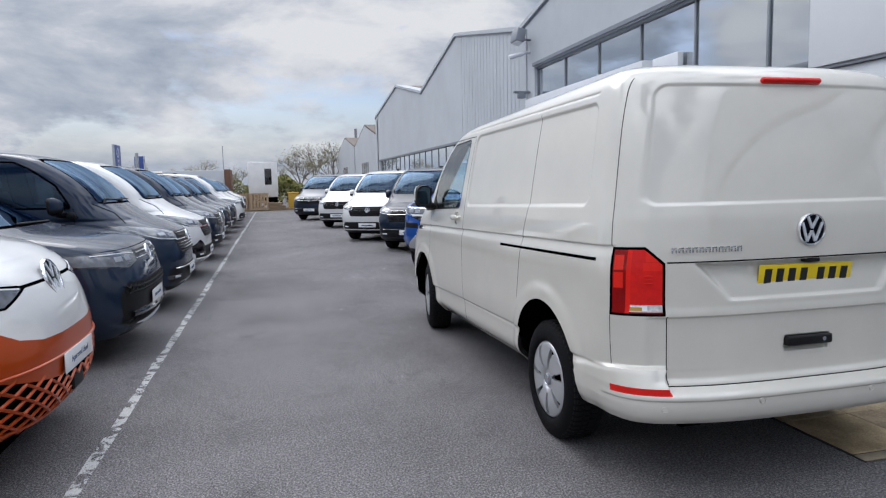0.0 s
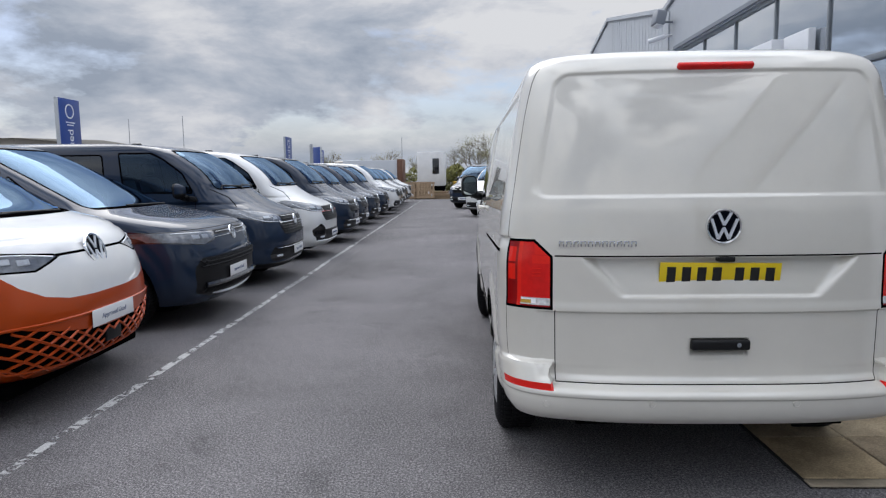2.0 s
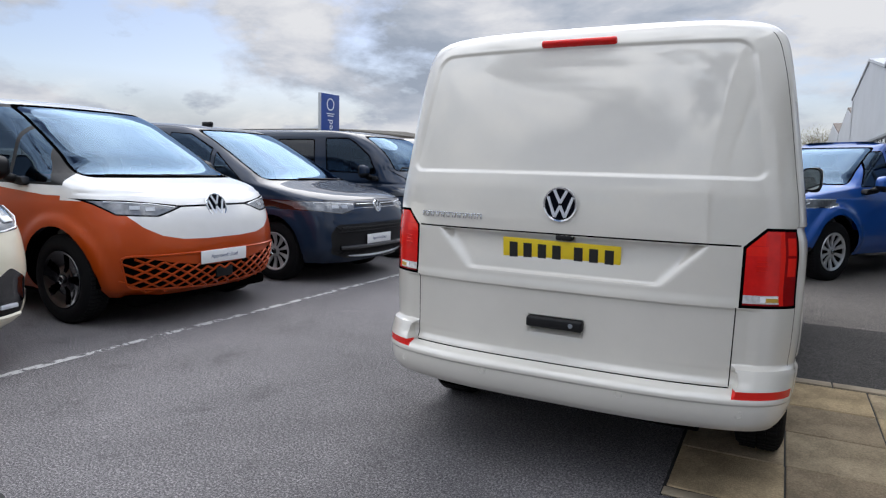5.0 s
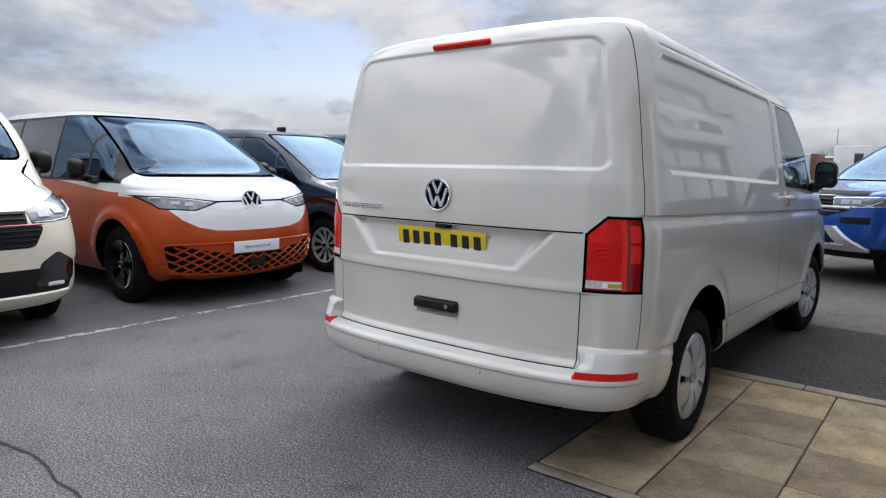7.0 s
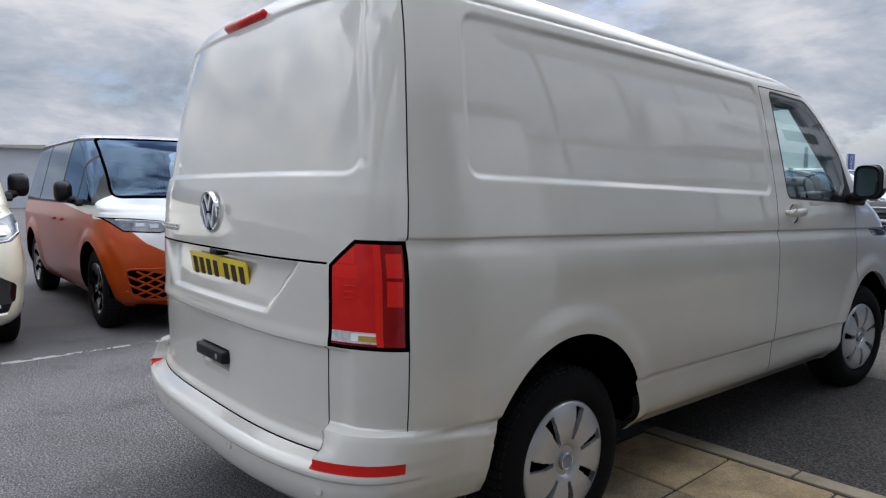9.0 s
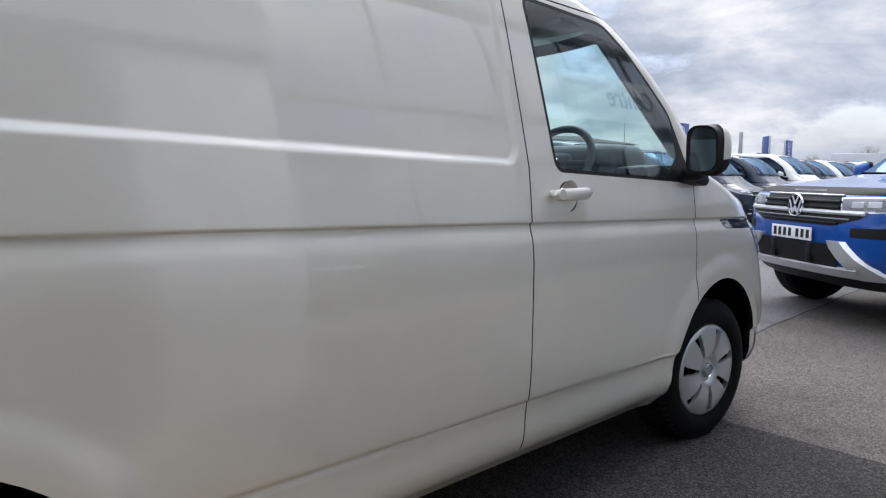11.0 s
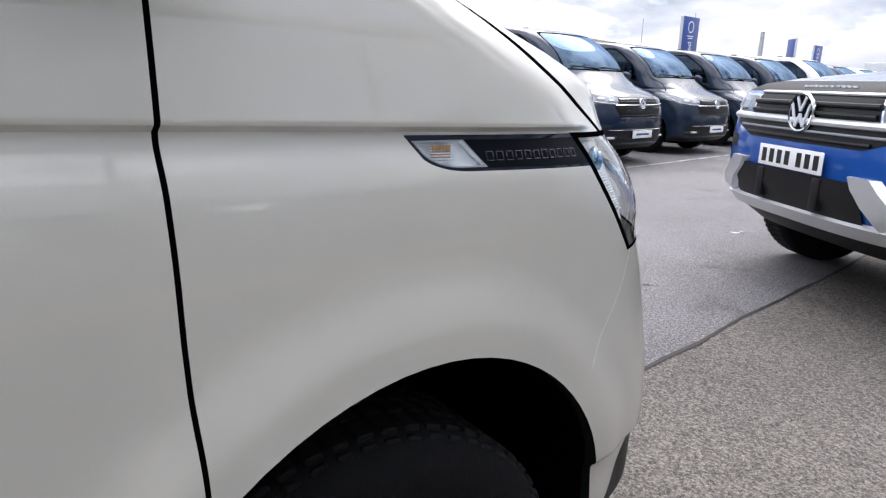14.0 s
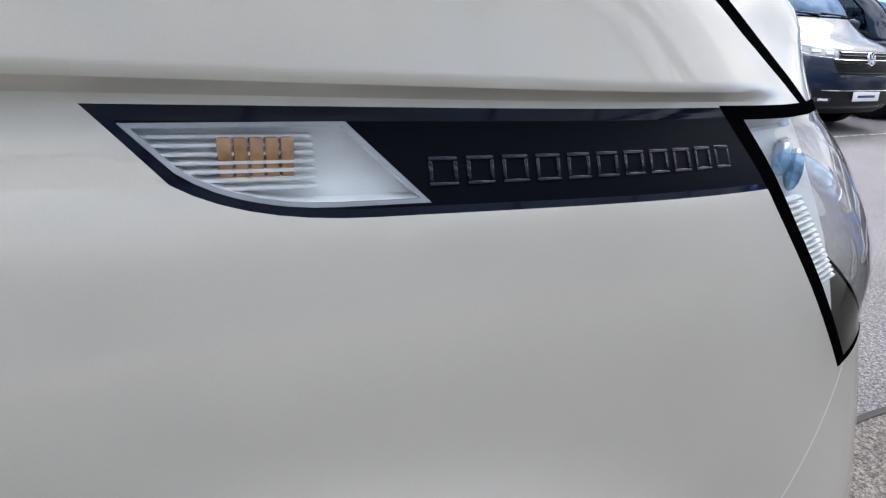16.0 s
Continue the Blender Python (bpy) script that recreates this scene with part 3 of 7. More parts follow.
def lift_bezel():
    bm = bmesh.new()
    outer = rounded([(-0.092, -0.118), (0.094, -0.108), (0.092, 0.116), (-0.082, 0.125)], 0.070, 6)
    inner = rounded([(-0.080, -0.106), (0.082, -0.096), (0.080, 0.104), (-0.070, 0.112)], 0.062, 6)
    rows = []
    for pts, y in ((outer, 0.030), (outer, -0.010), (inner, -0.008), (inner, 0.010)):
        rows.append([bm.verts.new((p[0], y, p[1])) for p in pts])
    n = len(outer)
    for a, b in zip(rows, rows[1:]):
        for k in range(n):
            bm.faces.new((a[k], a[(k + 1) % n], b[(k + 1) % n], b[k]))
    bmesh.ops.recalc_face_normals(bm, faces=bm.faces[:])
    bm.transform(MIRROR_TURN @ pose(0.150, -0.022, 0.075, 4) @ Matrix.Diagonal((0.95, 1, 0.94, 1)))
    return bm


def door_mirror(parent, x, y, z, side, shell_mat, size=1.0):
    """A door mirror: arm, housing, lower cap and mirror glass facing back; x is the outer edge of the door skin."""
    mr = new("door_mirror")
    mr.parent = parent
    mr.matrix_local = pose(x, y, z) @ Matrix.Diagonal((side * size, size, size, 1))
    part("foot", prism(bmesh.new(), [(0.03, -0.073), (0.150, -0.086), (0.215, -0.092), (0.250, -0.070), (0.215, -0.012), (0.140, 0.000), (0.03, -0.030)], 0, -0.03, 0.070, 0.012), M_BLACK, mr, "black mirror foot")
    neck = bmesh.new()
    bmesh.ops.create_uvsphere(neck, u_segments=20, v_segments=12, radius=1, matrix=pose(0.075, 0.065, -0.024, 0, -18, 20) @ Matrix.Diagonal((0.075, 0.075, 0.045, 1)))
    part("neck", neck, M_BLACK, mr)
    bm = bmesh.new()
    bmesh.ops.create_uvsphere(bm, u_segments=28, v_segments=18, radius=1)
    for v in bm.verts:
        c = v.co
        for i in range(3):
            c[i] = math.copysign(abs(c[i]) ** 0.62, c[i])
        f = 1 - 0.25 * max(0, c.y)
        c.x, c.y, c.z = 0.150 + 0.094 * c.x * f, 0.02 + (0.105 if c.y > 0 else 0.035) * c.y, 0.075 + 0.126 * c.z * (0.93 + 0.07 * c.x) * f
    low = [f for f in bm.faces if f.calc_center_median().z < 0.045 or f.calc_center_median().y < 0.012]
    cap = lift_out(bm, low)
    for t in (bm, cap):
        t.transform(MIRROR_TURN)
    part("housing", bm, shell_mat, mr, "painted mirror housing")
    part("cap", cap, M_BLACK, mr, "black mirror surround")
    g = prism(bmesh.new(), rounded([(-0.080, -0.106), (0.082, -0.096), (0.080, 0.104), (-0.070, 0.112)], 0.062, 6), 1, -0.002, 0.002)
    g.transform(MIRROR_TURN @ pose(0.150, -0.022, 0.075, 4) @ Matrix.Diagonal((0.95, 1, 0.94, 1)))
    part("mirror_bezel", lift_bezel(), M_BLACK, mr)
    part("mirror_glass", g, M_MIRROR, mr, "mirror glass", smooth=False)
    return mr


def seat(parent, x, y, z, mat):
    s = new("seat")
    s.parent = parent
    s.matrix_local = pose(x, y, z)
    part("cushion", boxed((-0.25, -0.25, 0), (0.25, 0.27, 0.16), 0.05, 3), mat, s)
    part("backrest", boxed((-0.25, -0.10, 0), (0.25, 0.05, 0.66), 0.06, 3, pose(0, -0.24, 0.12, 14)), mat, s)
    part("headrest", boxed((-0.13, -0.06, 0.70), (0.13, 0.04, 0.90), 0.045, 3, pose(0, -0.24, 0.12, 14)), mat, s)
    return s


def cabin(parent, y_dash, z_dash, half, y_seat, z_seat, wheel_side=1, detail=False):
    """Dashboard, steering wheel and two front seats."""
    prof = [(y_dash + 0.42, z_dash - 0.10), (y_dash + 0.40, z_dash + 0.02), (y_dash + 0.12, z_dash + 0.06), (y_dash - 0.02, z_dash + 0.05), (y_dash - 0.10, z_dash - 0.06), (y_dash - 0.02, z_dash - 0.45), (y_dash + 0.42, z_dash - 0.45)]
    part("dashboard", prism(bmesh.new(), prof, 0, -half, half, 0.015), M_INTERIOR, parent, "grey dashboard")
    if detail:
        bm = bmesh.new()
        box(bm, (wheel_side * 0.40 - 0.27, y_dash - 0.07, z_dash + 0.0), (wheel_side * 0.40 + 0.27, y_dash + 0.22, z_dash + 0.15), 0.06, 3)
        part("instrument_hood", bm, M_INTERIOR, parent)
        bm = bmesh.new()
        for s in (-1, 1):
            box(bm, (s * 0.74 - 0.07, y_dash - 0.09, z_dash - 0.05), (s * 0.74 + 0.07, y_dash - 0.02, z_dash + 0.05), 0.025, 3)
        part("air_vent", bm, M_BLACK, parent)
    if not detail:
        part("info_card", boxed((-0.17, -0.004, 0.0), (0.13, 0.004, 0.20), 0.002, 1, pose(0.12, y_dash + 0.16, z_dash + 0.06, 24)), M_PLATE, parent, "white information card on the dashboard")
    st = new("steering_wheel")
    st.parent = parent
    st.matrix_local = pose(wheel_side * 0.42, y_dash - 0.17, z_dash + 0.06, -30) @ pose(0, 0, 0, 0, 0, -90)
    part("wheel_rim", lathe(bmesh.new(), [(0.185 + 0.017 * math.cos(a), 0.017 * math.sin(a)) for a in [k * math.pi / 5 for k in range(10)]], 40, closed=True), M_INTERIOR, st)
    bm = boxed((-0.03, -0.075, -0.06), (0.02, 0.075, 0.055), 0.025, 3)
    box(bm, (-0.015, -0.18, -0.02), (0.008, 0.18, 0.02), 0.008)
    box(bm, (-0.015, -0.025, -0.18), (0.008, 0.025, 0.0), 0.008)
    part("wheel_hub", bm, M_INTERIOR, st)
    part("hub_badge", lathe(bmesh.new(), [(0.022, 0.019), (0.025, 0.025), (0.03, 0.019)], 24), M_CHROME, st)
    for s in (-1, 1):
        seat(parent, s * 0.42, y_seat, z_seat, M_FABRIC)


ARCH = 30


def arch_polygon(y, z, r, n=ARCH):
    return [(y + r * math.cos(2 * math.pi * k / n), z + r * math.sin(2 * math.pi * k / n)) for k in range(n)]


def cut_arches(bm, parent, axles, r, half):
    """Opens the four wheel arches and lines them."""
    for y, z in axles:
        for keep in (right, left):
            region(bm, poly(arch_polygon(y, z, r), 0), keep).free()
        for s in (-1, 1):
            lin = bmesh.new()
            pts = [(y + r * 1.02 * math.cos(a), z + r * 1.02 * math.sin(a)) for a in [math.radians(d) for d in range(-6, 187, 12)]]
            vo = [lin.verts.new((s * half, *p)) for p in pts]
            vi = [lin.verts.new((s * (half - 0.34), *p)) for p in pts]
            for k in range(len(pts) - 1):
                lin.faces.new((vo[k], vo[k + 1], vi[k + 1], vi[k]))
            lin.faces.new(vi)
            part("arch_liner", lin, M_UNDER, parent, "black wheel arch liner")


def front(y0):
    return lambda c, n: c.y > y0 and n.y > 0.12


def ringed(bm, pts, axis, keep, w):
    """Cuts a polygon and its border of width w; returns (inner faces' bmesh, border's bmesh)."""
    inner = (region(bm, poly(pts, axis, -w), keep))
    rim = (region(bm, poly(pts, axis), keep))
    return inner, rim


VAN = dict(
    rear=[(0.33, -0.948), (0.36, -0.974), (0.42, -0.985), (0.458, -0.985), (0.481, -0.965), (0.494, -0.915), (0.60, -0.907), (0.82, -0.905), (0.86, -0.90),
          (1.05, -0.895), (1.24, -0.885), (1.31, -0.872), (1.6, -0.815), (1.80, -0.765), (1.87, -0.740), (1.92, -0.708), (1.955, -0.66), (1.98, -0.58), (1.995, -0.46)],
    front=[(0.33, 3.80), (0.45, 3.89), (0.7, 3.90), (0.95, 3.875), (1.08, 3.84), (1.14, 3.80), (1.18, 3.72), (1.23, 3.58), (1.29, 3.36), (1.335, 3.18),
           (1.36, 3.12), (1.42, 3.07), (1.6, 2.91), (1.78, 2.67), (1.88, 2.48), (1.93, 2.31), (1.96, 2.08), (1.98, 1.75), (1.995, 1.25)],
    width=[(0.33, 0.83), (0.37, 0.87), (0.40, 0.90), (0.45, 0.915), (0.53, 0.920), (0.557, 0.924), (0.575, 0.938), (0.75, 0.948), (1.0, 0.950), (1.10, 0.942),
           (1.16, 0.936), (1.31, 0.915), (1.5, 0.886), (1.8, 0.834), (1.88, 0.815), (1.92, 0.795), (1.95, 0.762), (1.97, 0.718), (1.985, 0.655), (1.995, 0.56)],
    front_depth=[(0.33, 0.36), (0.6, 0.40), (0.8, 0.48), (0.96, 0.56), (1.08, 0.66), (1.14, 0.69), (1.2, 0.57), (1.34, 0.35), (1.45, 0.34), (1.8, 0.40), (1.995, 0.5)],
    rear_depth=[(0.33, 0.35), (0.5, 0.42), (1.2, 0.40), (1.75, 0.30), (1.995, 0.24)])


# the vans of the rows: a lower nose and bumper lip
ROWVAN = dict(
    VAN,
    rear=[(0.24, -0.90), (0.30, -0.955)] + VAN["rear"][2:],
    front=[(0.24, 3.78), (0.32, 3.88), (0.45, 3.91), (0.65, 3.91), (0.80, 3.89), (0.92, 3.85), (0.985, 3.79), (1.04, 3.68), (1.12, 3.48), (1.20, 3.32), (1.29, 3.18), (1.35, 3.11), (1.42, 3.06),
           (1.6, 2.90), (1.78, 2.66), (1.88, 2.47), (1.93, 2.30), (1.96, 2.08), (1.98, 1.75), (1.995, 1.25)],
    width=[(0.24, 0.83), (0.30, 0.88), (0.40, 0.91)] + VAN["width"][3:],
    front_depth=[(0.24, 0.40), (0.5, 0.46), (0.8, 0.52), (0.96, 0.58), (1.10, 0.62), (1.2, 0.52), (1.34, 0.38), (1.45, 0.34), (1.8, 0.40), (1.995, 0.5)])


def bumper_corners(X, Y, Z, R, W):
    """The bumper's corners rise beside the tailgate and stand a little proud of the sides."""
    ledge = 0.588 - 0.101 * (np.clip(Y, -0.715, -0.30) + 0.715)
    low = sm((ledge - Z) / 0.012)
    fill = np.maximum(0, R + 0.980)[:, None] * (Z > 0.44) * np.interp(Z, (0.500, 0.590), (1.0, 0.42))
    back = sm((-0.30 - Y) / 0.06)
    want = np.interp(Z, (0.33, 0.37, 0.42, 0.50, 0.60), (0.893, 0.918, 0.933, 0.941, 0.946))
    grow = np.maximum(1.0, want / W[:, None]) - 1.0
    out = sm((ledge + 0.012 - Z) / 0.04) * back * sm((X - 0.55) / 0.2)
    return X * (1 + grow * out), Y - fill * low * back * sm((X - 0.698) / 0.014)


HERO = dict(VAN, dense=(-0.44, 1.60), reshape=bumper_corners)


def pillow(dx, dz, r):
    """Depth inside a box with corners rounded by r, from the distances to its sides."""
    return np.where((dx < r) & (dz < r), r - np.hypot(np.maximum(r - dx, 0), np.maximum(r - dz, 0)), np.minimum(dx, dz))


def GROOVE(Z):
    """The waist crease: an undercut edge that runs out softly downwards."""
    return 0.009 * sm((1.140 - Z) / 0.009) * sm((Z - 1.075) / 0.055)


def van_push(hero):
    """Pressed lines of the van's skin, as an offset along the outward direction."""
    def f(X, Y, Z):
        o = np.zeros_like(X)
        along = sm((Y + 0.72) / 0.05) * sm((3.45 - Y) / 0.12)
        groove = GROOVE(Z) if hero else 0.014 * np.exp(-((Z - 1.136) / 0.02) ** 2)
        o -= groove * along
        if hero:
            lo, hi, soft = 1.306, 1.832 + 0.020 * (Y + 0.43), 0.028
            y0 = -0.478 + 0.085 * (Z - 1.309)
            o -= 0.011 * sm(pillow(np.minimum(Y - y0, 1.62 - 0.086 * (Z - 1.31) - Y), np.minimum(Z - lo, hi - Z), 0.07) / soft) * (X > 0.6) * (Y > -0.5)
            rear = (Y < -0.50) & (X < 0.86)
            wide = 0.800 - 0.10 * (Z - 1.307) / 0.53
            o -= 0.010 * sm(pillow(wide - X, np.minimum(Z - 1.306, 1.870 - Z), 0.07) / 0.020) * rear
            # number plate recess: deepest under its upper edge, running out downwards
            half = 0.60 - 0.17 * (1.055 - Z) / 0.185
            rec = sm((half - X) / 0.055) * sm((1.052 - Z) / 0.004) * sm((Z - 0.872) / 0.018) * rear
            o -= (0.016 + 0.024 * sm((Z - 0.87) / 0.19)) * rec
            o -= 0.012 * sm((0.813 - Z) / 0.006) * sm((Z - 0.503) / 0.03) * (Y < -0.6) * sm((0.80 - X) / 0.05) * (Z > 0.488)
            # the bumper's lower face stands back under a crease
            o -= 0.007 * sm((0.449 - Z) / 0.008) * sm((-0.62 - Y) / 0.10)
            hand = sm((0.13 - X) / 0.02) * sm((Z - 0.615) / 0.02) * sm((0.70 - Z) / 0.005) * rear
            o -= 0.028 * hand
            # roof gutter line, bonnet shoulder above its shut line, lips of the wheel arches
            o -= 0.005 * np.exp(-((Z - hi - 0.034) / 0.006) ** 2) * (X > 0.6) * sm((Y + 0.43) / 0.05) * sm((1.9 - Y) / 0.1)
            over = (Y - 3.08) * 0.42 + (Z - 1.322) * 0.907
            o += 0.062 * sm(over / 0.10) * sm((Y - 2.88) / 0.10) * sm((Z - 1.115) / 0.10) * sm((1.47 - Z) / 0.09)
            sill = sm((0.550 + 0.013 * (Y - 0.4) - Z) / 0.012) * sm((Y - 0.405) / 0.03) * sm((2.64 - Y) / 0.03) * (X > 0.8)
            o += 0.006 * sill
        for yc, zc in ((0.02, 0.365), (3.05, 0.432)):
            d = np.hypot(Y - yc, Z - zc)
            o += (0.014 if hero else 0.020) * sm((0.550 - d) / 0.085) * (X > 0.75) * (Z < 1.1)
        return o
    return f


def lamp_insides(lamp, s, rounds, line, S):
    """Round reflectors and a bright daylight strip on a headlamp."""
    for x, z, r in rounds:
        e = 0.02
        slope = (front_y(x + e, z, S) - front_y(x - e, z, S)) / (2 * e)
        rise = (front_y(x, z + e, S) - front_y(x, z - e, S)) / (2 * e)
        m = pose(s * x, front_y(x, z, S) - 0.003, z, 0, 0, 90 + s * math.degrees(math.atan(slope))) @ pose(0, 0, 0, 0, math.degrees(math.atan(rise)), 0)
        part("lamp_reflector", boxed((-0.01, -r * 1.5, -r * 0.75), (0.004, r * 1.5, r * 0.75), 0.003, 1, m), M_INLAMP, lamp)
    t = bmesh.new()
    for (xa, za), (xb, zb) in zip(line, line[1:]):
        cyl(t, (s * xa, front_y(xa, za, S) + 0.002, za), (s * xb, front_y(xb, zb, S) + 0.002, zb), 0.005, 6)
    part("daylight_strip", t, M_LAMP, lamp, "white daylight strip")


def wipers(parent, S, z, half):
    for xa, xb in ((-half, -0.02), (0.04, half)):
        t = cyl(bmesh.new(), (xa, front_y(xa, z, S) + 0.016, z), (xb, front_y(xb, z + 0.02, S) + 0.018, z + 0.02), 0.011, 8)
        part("wiper", cyl(t, (xb, front_y(xb, z + 0.02, S) + 0.018, z + 0.02), (xb + 0.06, front_y(xb + 0.06, z - 0.03, S) + 0.01, z - 0.03), 0.012, 8), M_BLACK, parent, "black wiper")


def van_front(bm, parent, sport=False, text=True, plate=True, colour=None, chrome=True):
    """Headlamps, grilles, bumper intakes and badge of the van's front."""
    S = ROWVAN
    keep = front(2.95)
    for s in (1, -1):
        k2 = (lambda c, n: c.y > 3.1 and c.x > 0.3) if s > 0 else (lambda c, n: c.y > 3.1 and c.x < -0.3)
        pts = [(s * 0.50, 0.968), (s * 0.90, 1.085), (s * 0.97, 1.075), (s * 0.965, 0.965), (s * 0.84, 0.885), (s * 0.53, 0.868)]
        inner, rim = ringed(bm, pts, 1, k2, 0.010)
        lamp = part("headlamp", inner, M_HEAD, parent, "clear headlamp")
        part("headlamp_surround", rim, M_GLOSSBLACK, parent)
        lamp_insides(lamp, s, ((0.63, 0.935, 0.032), (0.76, 0.955, 0.036)), [(0.55, 0.882), (0.70, 0.886), (0.82, 0.900), (0.91, 0.955), (0.925, 1.02)], S)
    g1 = region(bm, poly([(-0.495, 0.868), (0.495, 0.868), (0.505, 0.966), (-0.505, 0.966)], 1), keep)
    part("upper_grille", g1, M_BLACK, parent)
    g2 = region(bm, poly(rounded([(-0.62, 0.858), (0.62, 0.858), (0.53, 0.700), (-0.53, 0.700)], 0.05), 1), keep)
    part("lower_grille", g2, M_BLACK, parent)
    for s in (1, -1):
        if sport:
            pts = rounded([(s * 0.52, 0.40), (s * 0.84, 0.43), (s * 0.86, 0.56), (s * 0.70, 0.66), (s * 0.56, 0.58)], 0.03)
        else:
            pts = [(s * 0.56, 0.44), (s * 0.82, 0.44), (s * 0.80, 0.385), (s * 0.58, 0.385)]
        part("bumper_scoop", region(bm, poly(pts, 1), keep), M_GLOSSBLACK, parent)
        x = s * 0.67
        part("fog_lamp", boxed((-0.065, -0.01, -0.014), (0.065, 0.010, 0.014), 0.006, 2, pose(x, front_y(x, 0.415, S), 0.415, 0, 0, -s * 16)), M_LAMP, parent, "small white fog lamp")
    g3 = region(bm, poly(rounded([(-0.78, 0.345), (0.78, 0.345), (0.82, 0.44), (0.75, 0.545), (-0.75, 0.545), (-0.82, 0.44)], 0.03), 1), keep)
    part("bumper_intake", g3, M_BLACK, parent)
    part("chin", region(bm, [((0, 0, 0.315), (0, 0, 1))], front(3.2)), colour if sport else M_BLACK, parent, "bumper lip")
    bright = M_CHROME if chrome else M_BLACK
    rows = [(0.952, 0.49, bright, 0.005), (0.915, 0.49, M_BLACK, 0.006), (0.868, 0.60, bright, 0.007), (0.828, 0.595, bright, 0.005), (0.792, 0.57, bright, 0.005), (0.757, 0.55, bright, 0.005),
            (0.722, 0.53, M_BLACK, 0.006), (0.520, 0.72, bright, 0.006)]
    if sport:
        rows[2] = (0.868, 0.60, M_REDLINE, 0.007)
        rows[0] = (0.952, 0.49, M_BLACK, 0.006)
        for k in (3, 4, 5):
            rows[k] = (rows[k][0], rows[k][1], M_BLACK, 0.006)
        rows[-1] = (0.345, 0.78, colour, 0.014)
    for z, half, mt, h in rows:
        bm2 = bmesh.new()
        seg = 14
        prev = None
        for k in range(seg + 1):
            x = -half + 2 * half * k / seg
            y = front_y(x, z, S) + 0.008
            ring = [bm2.verts.new(v) for v in ((x, y, z - h), (x, y + 0.010, z), (x, y, z + h), (x, y - 0.02, z))]
            if prev:
                for i in range(4):
                    bm2.faces.new((prev[i], ring[i], ring[(i + 1) % 4], prev[(i + 1) % 4]))
            prev = ring
        bmesh.ops.recalc_face_normals(bm2, faces=bm2.faces[:])
        part("grille_bar", bm2, mt, parent)
    badge(parent, pose(0, front_y(0, 0.885, S) + 0.012, 0.885, 0, 0, 90) @ pose(0, 0, 0, 0, -10, 0), 0.078)
    if plate:
        show_plate(parent, pose(0, front_y(0, 0.45, S) + 0.016, 0.455, 0, 0, 90), text)


def front_y(x, z, S=VAN):
    n = S.get("front_n", 2.8)
    F, W, D = (float(smooth_interp(S[k], np.array([z]))[0]) for k in ("front", "width", "front_depth"))
    return F - D * (1 - (1 - min(1, abs(x) / W) ** n) ** (1 / n))


def rear_y(x, z, S=VAN):
    n = S.get("rear_n", 3.2)
    F, W, D = (float(smooth_interp(S[k], np.array([z]))[0]) for k in ("rear", "width", "rear_depth"))
    return F + D * (1 - (1 - min(1, abs(x) / W) ** n) ** (1 / n))


def levels(*spans):
    out = []
    for a, b, n in spans:
        out += list(np.linspace(a, b, n, endpoint=False))
    return out + [spans[-1][1]]


WINDOW = [(1.79, 1.298), (2.735, 1.287), (2.745, 1.33), (2.60, 1.575), (2.475, 1.665), (2.34, 1.765), (2.17, 1.850), (1.705, 1.852)]


